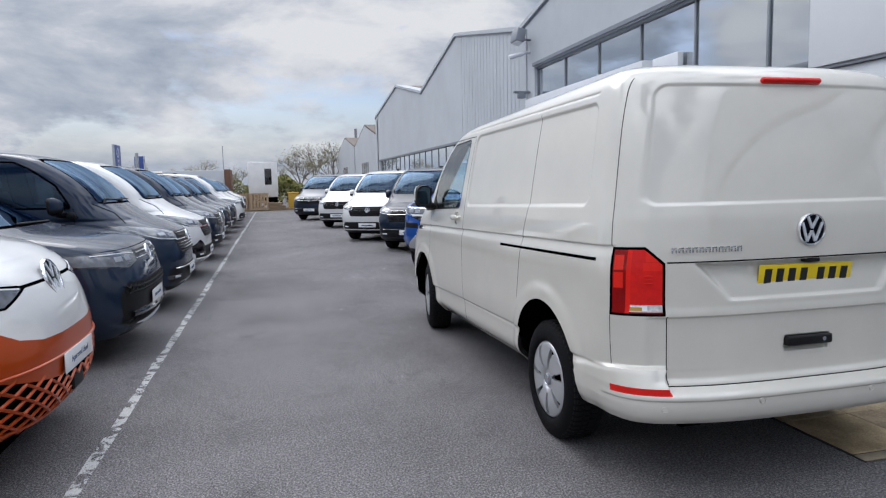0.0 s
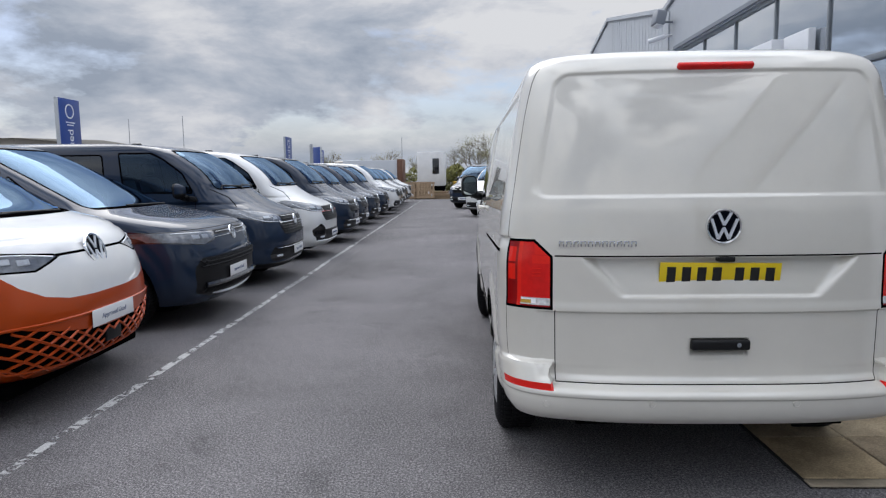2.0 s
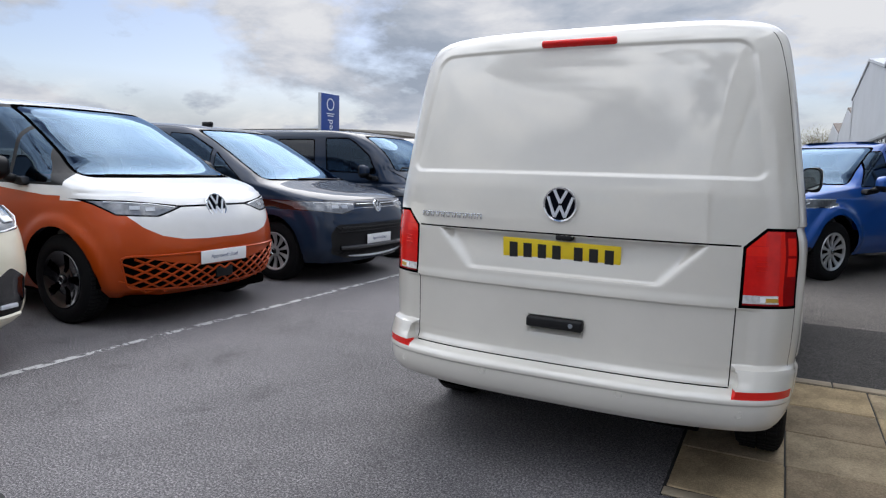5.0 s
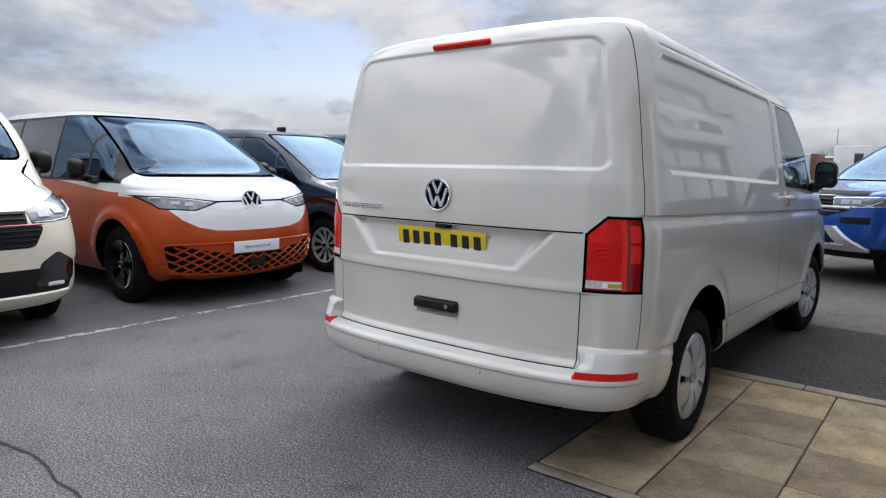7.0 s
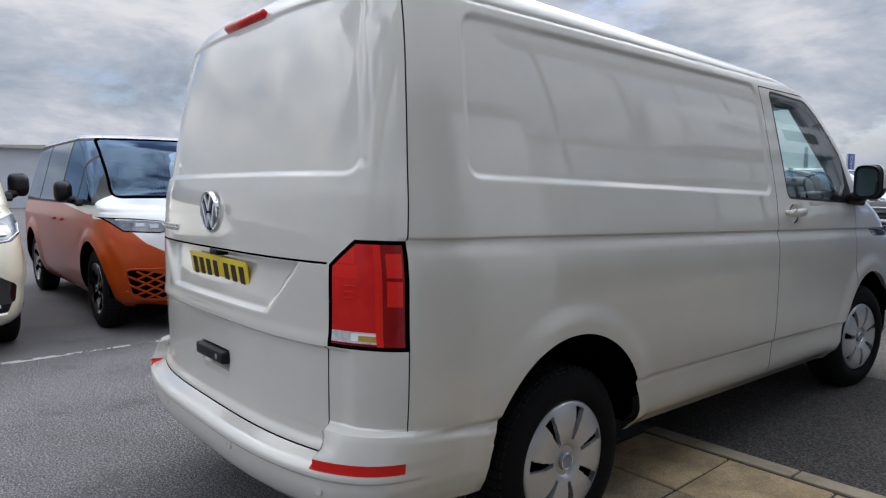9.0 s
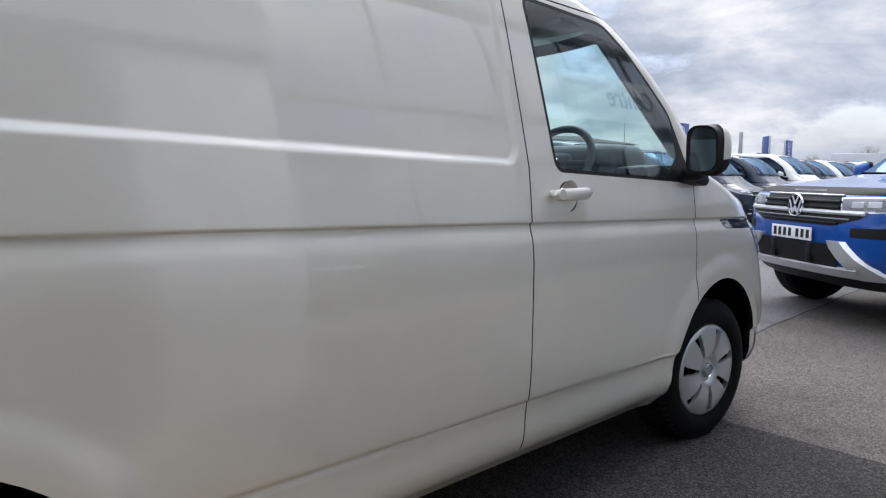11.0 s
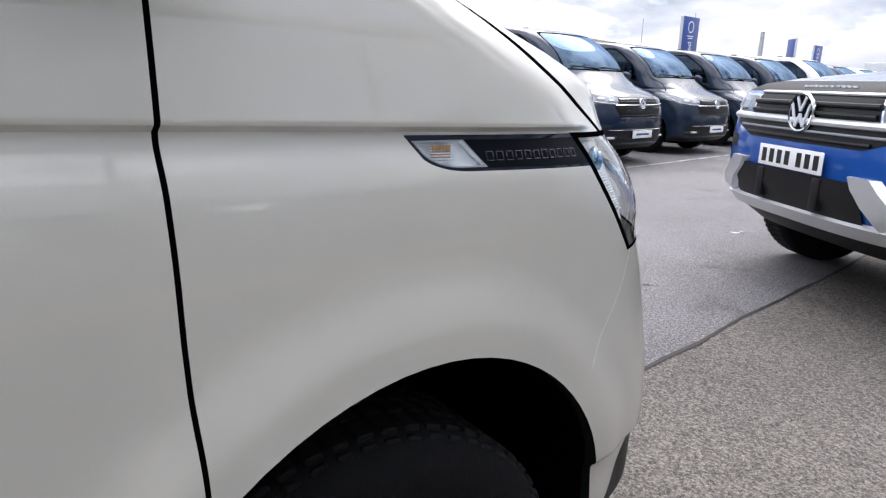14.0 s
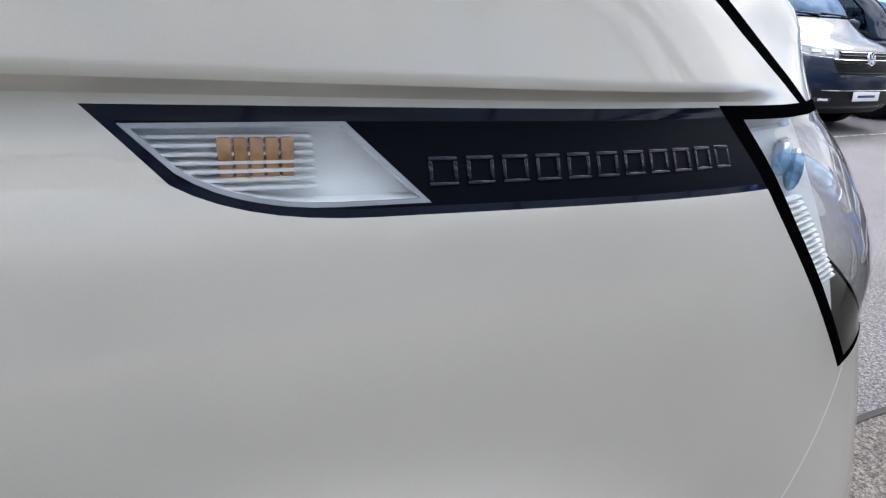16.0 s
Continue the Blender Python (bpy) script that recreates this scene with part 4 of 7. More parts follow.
def panel_van(m, colour, label, group, sport=False, windows=True, text=False, style="ten", plate=True, chrome=True):
    """A parked van of the row: skin, glass, grille, lamps, mirrors and wheels."""
    v = root("van", m, label, "van", group)
    bm = shell(ROWVAN, levels((0.24, 0.52, 11), (0.52, 1.10, 14), (1.10, 1.18, 8), (1.18, 1.36, 8), (1.36, 1.86, 12), (1.86, 1.995, 9)), 9, 8, 34, van_push(False))
    cut_arches(bm, v, ((0.0, 0.36), (3.02, 0.40)), 0.425, 0.93)
    inner, rim = ringed(bm, rounded([(-0.78, 1.335), (0.78, 1.335), (0.69, 1.885), (-0.69, 1.885)], 0.08), 1, front(1.7), 0.022)
    part("windscreen", inner, M_SCREEN, v, "glossy tinted windscreen")
    part("windscreen_seal", rim, M_SEAL, v)
    for keep in (right, left):
        inner, rim = ringed(bm, rounded(WINDOW, 0.04), 0, keep, 0.022)
        part("door_window", inner, M_SCREEN, v)
        part("window_seal", rim, M_SEAL, v)
        if windows:
            for pts in ([(0.72, 1.31), (1.56, 1.31), (1.50, 1.83), (0.72, 1.83)], [(-0.42, 1.31), (0.62, 1.31), (0.62, 1.83), (-0.40, 1.83)]):
                inner, rim = ringed(bm, rounded(pts, 0.06), 0, keep, 0.02)
                part("side_window", inner, M_PRIVACY, v)
                part("window_seal", rim, M_SEAL, v)
        seams = [(region(bm, poly(strip(p, q, 0.008), 0), keep)) for p, q in (((1.66, 0.42), (1.66, 1.30)), ((2.79, 0.84), (2.77, 1.29)),
                                                                                       ((2.95, 1.345), (3.16, 1.23)), ((3.16, 1.23), (3.30, 1.10)))]
        for t in seams:
            part("door_seam", t, M_SEAL, v)
    van_front(bm, v, sport, text, plate, colour, chrome)
    wipers(v, ROWVAN, 1.375, 0.62)
    part("body", bm, colour, v)
    for s in (1, -1):
        door_mirror(v, s * 0.92, 2.60, 1.26, s, M_BLACK if sport else colour, 0.88)
        door_handle(v, s, 1.92, 1.21, colour, False)
        for y in (0.0, 3.0):
            wheel(v, s * 0.925, y, 0.335, 0.335, s, style)
    cabin(v, 2.66, 1.20, 0.80, 1.95, 0.75)
    part("bulkhead", boxed((-0.80, 1.30, 0.5), (0.80, 1.33, 1.85)), M_UNDER, v)
    part("cabin_floor", boxed((-0.85, -0.6, 0.60), (0.85, 3.2, 0.64)), M_UNDER, v)
    part("underbody", boxed((-0.72, -0.75, 0.20), (0.72, 3.62, 0.32), 0.02), M_UNDER, v, "dark underbody")
    part("aerial", boxed((-0.03, 1.50, 1.965), (0.03, 1.64, 2.018), 0.018), M_BLACK, v)
    return v


def door_handle(parent, side, y, z, colour, detail=True, skew=None):
    x = 0.935
    h = new("door_handle")
    h.parent = parent
    h.matrix_local = pose(side * x, y, z) @ Matrix.Diagonal((side, 1, 1, 1)) if skew is None else skew @ pose(side * x, y, z) @ Matrix.Diagonal((side, 1, 1, 1))
    bm = bmesh.new()
    prev = None
    for k in range(25):
        t = -1 + 2 * k / 24
        yy = 0.103 * t
        bow = 0.040 - 0.016 * t * t
        hh = 0.019 * (1 - abs(t) ** 8) ** 0.5 + 0.0015
        ring = [bm.verts.new((bow + 0.010 * math.cos(a) - 0.004, yy, hh * math.sin(a) + 0.004 * t)) for a in [math.pi * 2 * i / 14 for i in range(14)]]
        if prev:
            for i in range(14):
                bm.faces.new((prev[i], ring[i], ring[(i + 1) % 14], prev[(i + 1) % 14]))
        else:
            bm.faces.new(ring)
        prev = ring
    bm.faces.new(prev[::-1])
    bmesh.ops.recalc_face_normals(bm, faces=bm.faces[:])
    part("grip", bm, colour, h)
    for s in (-1, 1):
        part("grip_foot", cyl(bmesh.new(), (-0.02, s * 0.078, 0), (0.026, s * 0.078, 0), 0.013, 16), colour, h)
    if detail:
        bm = lathe(bmesh.new(), [(0.001, -0.024), (0.035, -0.020), (0.048, -0.010), (0.055, 0.0006), (0.057, 0.0022), (0.060, 0.0008)], 36)
        part("handle_cup", bm, colour, h)
    if detail or skew is not None:
        part("lock_cap", lathe(bmesh.new(), [(0.001, 0.0), (0.017, -0.001), (0.020, -0.006)], 20, pose(0.041, -0.078, 0.0)), colour, h)
    return h


# ---- the grey van ----
SHEAR = Matrix(((1, 0, 0, 0), (0, 1, 0, 0), (0, -0.031, 1, 0), (0, 0, 0, 1)))


def bend(a, b, c, seg=7):
    """Points of a curve from a to c, drawn towards b."""
    return [tuple((1 - t) ** 2 * u + 2 * t * (1 - t) * v + t * t * w for u, v, w in zip(a, b, c)) for t in [k / seg for k in range(seg + 1)]]


def side_x(y, z, S=VAN):
    """Half width of the skin at a place of the side or of the front corner."""
    F, W, D = (float(smooth_interp(S[k], np.array([z]))[0]) for k in ("front", "width", "front_depth"))
    n = S.get("front_n", 2.8)
    f = max(0.0, (y - (F - D)) / D)
    return -float(GROOVE(np.array([z]))[0]) + W * max(0.0, 1 - f ** n) ** (1 / n) * (1 - 0.012 * ((y - 1.445) / 2.4) ** 2)


def grey_van(m):
    v = root("grey_van", m, "pale grey panel van with silver wheel trims parked half on paving", "van")
    zs = levels((0.33, 0.36, 3), (0.36, 0.42, 4), (0.42, 0.48, 14), (0.48, 0.60, 24), (0.60, 0.80, 10), (0.80, 0.90, 20), (0.90, 1.04, 10), (1.04, 1.06, 10), (1.06, 1.10, 4), (1.10, 1.17, 24),
                (1.17, 1.29, 10), (1.29, 1.345, 18), (1.345, 1.39, 12), (1.39, 1.745, 13), (1.745, 1.88, 30), (1.88, 1.995, 18))
    bm = shell(HERO, zs, 104, 24, 190, van_push(True))

    def add(name, b, mat, label="", smooth=True, angle=30):
        b.transform(SHEAR)
        return part(name, b, mat, v, label, smooth, angle)

    # wheel arches
    for y, z in ((0.02, 0.365), (3.05, 0.432)):
        for keep in (right, left):
            region(bm, poly(arch_polygon(y, z, 0.428, 72), 0), keep).free()
        for s in (-1, 1):
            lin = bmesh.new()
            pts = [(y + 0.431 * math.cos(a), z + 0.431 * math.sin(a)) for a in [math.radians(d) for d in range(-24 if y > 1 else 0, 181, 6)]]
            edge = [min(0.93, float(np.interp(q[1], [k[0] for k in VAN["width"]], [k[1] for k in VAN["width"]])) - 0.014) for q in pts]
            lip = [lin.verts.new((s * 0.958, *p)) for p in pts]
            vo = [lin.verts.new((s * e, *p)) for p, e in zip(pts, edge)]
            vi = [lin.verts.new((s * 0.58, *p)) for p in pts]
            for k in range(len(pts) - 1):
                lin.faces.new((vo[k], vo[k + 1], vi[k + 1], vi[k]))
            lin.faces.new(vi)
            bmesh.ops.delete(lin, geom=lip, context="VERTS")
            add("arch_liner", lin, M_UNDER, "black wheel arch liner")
    # tail lamps
    for s, keep in ((1, lambda c, n: c.x > 0.55 and c.y < -0.3), (-1, lambda c, n: c.x < -0.55 and c.y < -0.3)):
        planes = [((0, -0.690, 0), (0, 1, 0)), ((s * 0.713, 0, 0), (-s, 0, 0)), ((0, 0, 0.817), (0, 0, -1)), ((0, 0, 1.130), (0, 0, 1)), ((s * 0.713, 0, 1.055), (-s * 0.70, 0, 0.71))]
        shrunk = [(Vector(c) - Vector(n).normalized() * 0.012, n) for c, n in planes]
        inner = region(bm, shrunk, keep)
        lamp = inner
        add("tail_lamp_seal", (region(bm, planes, keep)), M_SEAL)
        every = lambda c, n: True
        column = region(lamp, [((0, -0.750, 0), (0, -1, 0))], every)
        blocks = [region(column, [((0, -0.706, 0), (0, 1, 0)), ((0, -0.741, 0), (0, -1, 0)), ((0, 0, z1), (0, 0, 1)), ((0, 0, z0), (0, 0, -1))], every) for z0, z1 in ((1.026, 1.094), (0.944, 1.016))]
        strip_red = region(lamp, [((0, -0.764, 0), (0, -1, 0))], every)
        low = region(lamp, [((0, 0, 0.836), (0, 0, 1))], every)
        band = region(lamp, [((0, 0, 0.868), (0, 0, 1))], every)
        bulb = region(band, [((s * 0.785, 0, 0), (-s, 0, 0)), ((0, 0, 0.842), (0, 0, -1)), ((0, 0, 0.864), (0, 0, 1))], every)
        amber = region(bulb, [((s * 0.805, 0, 0), (-s, 0, 0)), ((0, 0, 0.858), (0, 0, 1))], every)
        upper = region(lamp, [((0, 0, 1.062), (0, 0, -1)), ((s * 0.79, 0, 0), (s, 0, 0))], every)
        mid = region(lamp, [((0, 0, 1.022), (0, 0, -1)), ((0, 0, 1.058), (0, 0, 1)), ((s * 0.80, 0, 0), (s, 0, 0))], every)
        dark_patch = region(lamp, [((s * 0.795, 0, 0), (-s, 0, 0)), ((0, 0, 0.925), (-s * 0.35, 0, -1))], every)
        base = add("tail_lamp", lamp, M_RED, "red tail lamp")
        for nm, t, mt, lb in (("reverse_lens", band, M_REVERSE, "clear reversing lens"), ("bulb_patch", bulb, M_BOWL, ""), ("amber_patch", amber, M_YELLOWBIN, "amber bulb"), ("lamp_column", column, M_DEEPRED, "dark red lens column"), ("lamp_block", blocks[0], M_BRIGHTRED, ""), ("lamp_block", blocks[1], M_BRIGHTRED, ""),
                              ("lamp_divider", strip_red, M_BRIGHTRED, ""), ("lamp_base", low, M_DEEPRED, ""), ("upper_lens", upper, M_BRIGHTRED, ""), ("middle_lens", mid, M_BRIGHTRED, ""), ("inner_lens", dark_patch, M_RED, "")):
            t.transform(SHEAR)
            part(nm, t, mt, base, lb)
        ribs = bmesh.new()
        for z in (0.965, 0.982, 0.999):
            for k in range(2):
                x0 = 0.765 + k * 0.018
                cyl(ribs, (s * x0, rear_y(x0, z) + 0.001, z), (s * (x0 + 0.018), rear_y(x0 + 0.018, z) + 0.001, z), 0.0022, 6)
        ribs.transform(SHEAR)
        part("lamp_rib", ribs, M_BRIGHTRED, base)
    # red reflectors at the bumper's corners
    for s, keep in ((1, lambda c, n: c.x > 0.5 and c.y < -0.3), (-1, lambda c, n: c.x < -0.5 and c.y < -0.3)):
        pl = [((0, -0.715, 0), (0, 1, 0)), ((s * 0.716, 0, 0), (-s, 0, 0)), ((0, 0, 0.468), (0, 0, -1)), ((0, 0, 0.500), (0, 0, 1))]
        t = (region(bm, pl, keep))
        add("bumper_reflector", t, M_REDREF, "red reflector strip")
    # seams of the tailgate and the rear corners
    back = lambda c, n: c.y < -0.35
    seams = []
    for s in (1, -1):
        ks = (lambda c, n: c.x > 0.3 and c.y < 0) if s > 0 else (lambda c, n: c.x < -0.3 and c.y < 0)
        seams.append((region(bm, poly(strip((-0.688, 1.132), (-0.615, 1.90), 0.0038), 0), ks)))
        seams.append((region(bm, poly(strip((s * 0.700, 0.503), (s * 0.704, 0.815), 0.0045), 1), back)))
        seams.append((region(bm, poly(strip((-0.694, 0.585), (-0.692, 0.815), 0.0035), 0), ks)))
    seams.append((region(bm, poly(strip((-0.705, 1.0575), (0.705, 1.0575), 0.007), 1), back)))
    seams.append((region(bm, poly(strip((-0.70, 0.497), (0.70, 0.497), 0.005), 1), back)))
    for t in seams:
        add("tailgate_seam", t, M_SEAL)
    # side windows with their black rims, seams of doors and bonnet
    for s, keep in ((1, right), (-1, left)):
        inner, rim = ringed(bm, rounded(WINDOW, 0.045, 6), 0, keep, 0.013)
        pane, rubber = inner, rim
        sail = region(pane, poly([(2.52, 1.29), (2.635, 1.395), (2.80, 1.395), (2.80, 1.25), (2.52, 1.25)], 0), keep)
        inner2 = region(pane, poly([(2.635, 1.39), (2.595, 1.62), (2.80, 1.62), (2.80, 1.39)], 0), keep)
        add("door_window", pane, M_GLASS, "green-tinted door glass")
        add("window_seal", join([rubber, sail, inner2]), M_BLACK, "black window surround")
        seams = []
        for p, q in (((1.645, 0.40), (1.642, 1.10)), ((1.642, 1.10), (1.652, 1.31)), ((1.652, 1.31), (1.60, 1.86)), ((1.60, 1.86), (2.22, 1.875)), ((2.780, 0.78), (2.772, 0.95)), ((2.772, 0.95), (2.768, 1.12)), ((2.768, 1.12), (2.772, 1.285))):
            seams.append((region(bm, poly(strip(p, q, 0.0055), 0), keep)))
        for t in seams:
            add("door_seam", t, M_SEAL)
        hood = []
        for p, q in (((2.91, 1.387), (3.08, 1.320)), ((3.08, 1.320), (3.24, 1.248)), ((3.24, 1.248), (3.38, 1.178)), ((3.38, 1.178), (3.49, 1.126))):
            hood.append((region(bm, poly(strip(p, q, 0.011), 0), keep)))
        for t in hood:
            add("bonnet_seam", t, M_SEAL)
        # cup behind the handle
        circ = [(1.845 + 0.052 * math.cos(a), 1.220 + 0.050 * math.sin(a)) for a in [2 * math.pi * k / 24 for k in range(24)]]
        cup = (region(bm, poly(circ, 0), keep))
        cx = sum((abs(w.co.x) for w in cup.verts)) / max(1, len(cup.verts))
        cup.free()
        bowl = bmesh.new()
        lathe(bowl, [(0.001, -0.018), (0.028, -0.016), (0.042, -0.010), (0.052, -0.001), (0.0545, 0.0005)], 40, pose(cx, 1.845, 1.220) @ Matrix.Rotation(radians(9), 4, "Y"))
        if s < 0:
            bowl.transform(Matrix.Diagonal((-1, 1, 1, 1)))
            bmesh.ops.reverse_faces(bowl, faces=bowl.faces[:])
        add("handle_cup", bowl, M_GREY)
    # sliding-door rail on the far side
    rail = (region(bm, poly(strip((-0.60, 1.068), (0.72, 1.068), 0.016), 0), left))
    add("door_rail", rail, M_SEAL, "black sliding door rail")
    seams = [(region(bm, poly(strip(p, q, 0.006), 0), left)) for p, q in (((0.42, 0.75), (0.30, 1.30)), ((0.30, 1.30), (0.30, 1.86)))]
    for t in seams:
        add("sliding_door_seam", t, M_SEAL)
    inner, rim = ringed(bm, rounded([(-0.77, 1.345), (0.77, 1.345), (0.68, 1.885), (-0.68, 1.885)], 0.08), 1, front(1.7), 0.03)
    add("windscreen", inner, M_GLASS, "tinted windscreen")
    add("windscreen_seal", rim, M_BLACK)
    # headlamps and side strips with indicator
    for s in (1, -1):
        k2 = (lambda c, n: c.y > 2.9 and c.x > 0.3) if s > 0 else (lambda c, n: c.y > 2.9 and c.x < -0.3)
        # lamp outline: its rear edge runs down and forward
        pl = [((0, 0, 1.130), (0, 0, 1)), ((0, 3.357, 1.130), (0, -0.765, -0.644)), ((s * 0.50, 0, 0), (-s, 0, 0)), ((s * 0.5, 0, 0.980), (-s * 0.10, 0, -1.0)), ((0, 3.2, 0), (0, -1, 0))]
        sh = [(Vector(c) - Vector(n).normalized() * q, n) for (c, n), q in zip(pl, (0.008, 0.013, 0.006, 0.006, 0.006))]
        lens = (region(bm, sh, k2))
        add("headlamp_seal", (region(bm, pl, k2)), M_SEAL, "black rubber lamp seal")
        back_shell = lens.copy()
        for vert in back_shell.verts:
            d = Vector((vert.co.x * 0.5, vert.co.y - 3.05, 0)).normalized()
            vert.co -= d * 0.024
        add("lamp_bowl", back_shell, M_BOWL, "silver lamp reflector")
        for vert in lens.verts:
            w = math.sin(math.pi * min(1.0, max(0.0, (1.115 - vert.co.z) / 0.155))) * min(1.0, max(0.0, (vert.co.y - 3.385 - 0.84 * (1.115 - vert.co.z)) / 0.06))
            vert.co += Vector((s * 0.75, 0.66, 0)) * 0.016 * w
        lamp = add("headlamp", lens, M_LENS, "clear headlamp lens")
        # blue-tinted bulb unit before the reflector, with thin edges and a ribbed plate
        t = bmesh.new()
        for yy, z, a, b, tilt in ((3.462, 1.093, 0.020, 0.011, 25), (3.478, 1.083, 0.014, 0.016, -20)):
            bmesh.ops.create_uvsphere(t, u_segments=10, v_segments=7, radius=1, matrix=pose(s * (side_x(yy, z) - 0.017), yy, z, tilt, 0, s * 35) @ Matrix.Diagonal((0.007, a, b, 1)))
        t.transform(SHEAR)
        part("bulb_lens", t, M_BLUELENS, lamp, "blue-tinted bulb", angle=12)
        t = bmesh.new()
        for p, q, r in (((3.392, 1.1135), (3.478, 1.1135), 0.0016), ((3.394, 1.110), (3.424, 1.072), 0.0014)):
            cyl(t, (s * (side_x(p[0], p[1]) - 0.010), *p), (s * (side_x(q[0], q[1]) - 0.010), *q), r, 6)
        t.transform(SHEAR)
        part("lamp_edge", t, M_LAMP, lamp)
        t = bmesh.new()
        for k in range(16):
            z, ya = 1.068 - k * 0.0042, 3.430 + k * 0.0036
            wide = 0.034 + 0.0003 * k
            xa, xb = side_x(ya, z), side_x(ya + wide, z)
            box(t, (-0.003, 0, -0.0014), (0.003, math.hypot(wide, xa - xb), 0.0014), 0.0008, 1, pose(s * (xa - 0.010), ya, z, 0, 0, s * math.degrees(math.atan2(xa - xb, wide))))
        t.transform(SHEAR)
        part("ribbed_reflector", t, M_BOWL, lamp, "ribbed clear reflector")
        # strip behind the lamp
        strip_pts = [(3.033, 1.1285), (3.395, 1.1290), (3.44, 1.0815)] + bend((3.135, 1.0860), (3.082, 1.0866), (3.058, 1.1015))
        inner, rim = ringed(bm, strip_pts, 0, k2, 0.0035)
        add("badge_strip_edge", rim, M_NAVYGLOSS)
        joint = [region(bm, poly(strip(p, q, 0.0016), 0), k2) for p, q in (((3.549, 0.960), (3.402, 0.765)),)]
        add("bumper_joint", join(joint), M_SIGNWHITE)
        ind, ind_rim = ringed(inner, [(3.0435, 1.1222), (3.125, 1.1230), (3.160, 1.0905)] + bend((3.120, 1.0908), (3.080, 1.0912), (3.060, 1.1055)), 0, k2, 0.0018)
        shelf = (region(inner, poly([(3.02, 1.1230), (3.37, 1.1232), (3.37, 1.14), (3.02, 1.14)], 0), k2))
        add("badge_strip_top", shelf, M_NAVYGLOSS, "gloss navy upper edge")
        base = add("badge_strip", inner, M_NAVYTRIM, "satin blue-black side trim strip")
        bowl = ind.copy()
        walls = bmesh.ops.extrude_edge_only(bowl, edges=[e for e in bowl.edges if e.is_boundary])
        rim_verts = {w for w in walls["geom"] if isinstance(w, bmesh.types.BMVert)}
        for vert in bowl.verts:
            if vert not in rim_verts:
                vert.co.x -= s * 0.011
            else:
                vert.co.x -= s * 0.0005
        add("indicator_bowl", bowl, M_BOWL, "silver indicator reflector")
        add("side_indicator", ind, M_LENS, "clear side indicator")
        add("indicator_rim", ind_rim, M_INLAMP)
        t = bmesh.new()
        for k in range(5):
            yy = 3.0785 + k * 0.0058
            box(t, (s * (side_x(yy, 1.105) - 0.009), yy - 0.0026, 1.1015), (s * (side_x(yy, 1.105) - 0.004), yy + 0.0026, 1.1170), 0.001)
        add("indicator_bulb", t, M_AMBER, "amber bulb")
        t = bmesh.new()
        for k in range(7):
            z = 1.0985 + k * 0.0031
            box(t, (s * (side_x(3.08, z) - 0.0075), 3.050 + max(0, 1.118 - z) * 0.9, z - 0.0006), (s * (side_x(3.08, z) - 0.0030), 3.112, z + 0.0006))
        add("indicator_rib", t, M_BOWL)
        # raised characters become plain bars
        for k in range(11):
            y0 = 3.160 + k * 0.0186
            t = bmesh.new()
            xx, turn, lean = side_x(y0, 1.104), (side_x(y0 + 0.014, 1.104) - side_x(y0, 1.104)) / 0.014, (side_x(y0, 1.109) - side_x(y0, 1.097)) / 0.012
            for ya, yb, za, zb in ((0.0, 0.0140, 1.1072, 1.1090), (0.0, 0.0140, 1.0970, 1.0986), (0.0, 0.0020, 1.0987, 1.1071), (0.0120, 0.0140, 1.0987, 1.1071)):
                box(t, (-s * 0.004, y0 + ya, za), (s * 0.0008, y0 + yb, zb), 0.0003, 1)
            for vert in t.verts:
                vert.co.x += s * (xx + turn * (vert.co.y - y0) + lean * (vert.co.z - 1.104))
            t.transform(SHEAR)
            part("raised_bar", t, M_NAVYGLOSS, base)
    van_front_simple(bm, add)
    # doors, tailgate, bumpers and bonnet become parts of their own
    for keep in (right, left):
        d = (region(bm, poly([(1.645, 0.40), (2.785, 0.40), (2.785, 1.10), (2.770, 1.32), (2.63, 1.59), (2.37, 1.785), (2.19, 1.876), (1.60, 1.86)], 0), keep))
        add("cab_door", d, M_GREY, "pale grey cab door")
    g1 = (region(bm, [((0, -0.65, 0), (0, 1, 0)), ((0, 0, 1.06), (0, 0, -1)), ((0, 0, 1.95), (0, 0, 1))], back))
    g2 = (region(bm, [((0, -0.5, 0), (0, 1, 0)), ((0, 0, 1.06), (0, 0, 1)), ((0, 0, 0.501), (0, 0, -1)), ((0.70, 0, 0), (1, 0, 0)), ((-0.70, 0, 0), (-1, 0, 0))], back))
    gate = add("tailgate", join([g1, g2]), M_GREY, "pale grey tailgate")
    b1 = (region(bm, [((0, -0.35, 0), (0, 1, 0)), ((0, 0, 0.496), (0, 0, 1))], lambda c, n: c.y < -0.2))
    b2 = (region(bm, [((0, -0.37, 0), (0, 1, 0)), ((0, -0.7, 0.584), (0, 0.075, 1))], lambda c, n: c.y < -0.2))
    add("rear_bumper", join([b1, b2]), M_GREY, "pale grey rear bumper")
    hood = (region(bm, [((0, 3.08, 1.320), (0, -0.42, -0.907)), ((0, 3.43, 1.130), (0, 0, -1)), ((0, 0, 1.40), (0, 0, 1))], lambda c, n: c.y > 2.85 and n.z > 0.2))
    add("bonnet", hood, M_GREY)
    add("body", bm, M_GREY, "pale grey painted body")
    # tailgate fittings
    t = boxed((-0.165, -0.020, -0.013), (0.165, 0.012, 0.013), 0.010, 3, pose(0, rear_y(0, 1.878) - 0.002, 1.878, -40))
    add("high_brake_lamp", t, M_RED, "long red brake lamp")
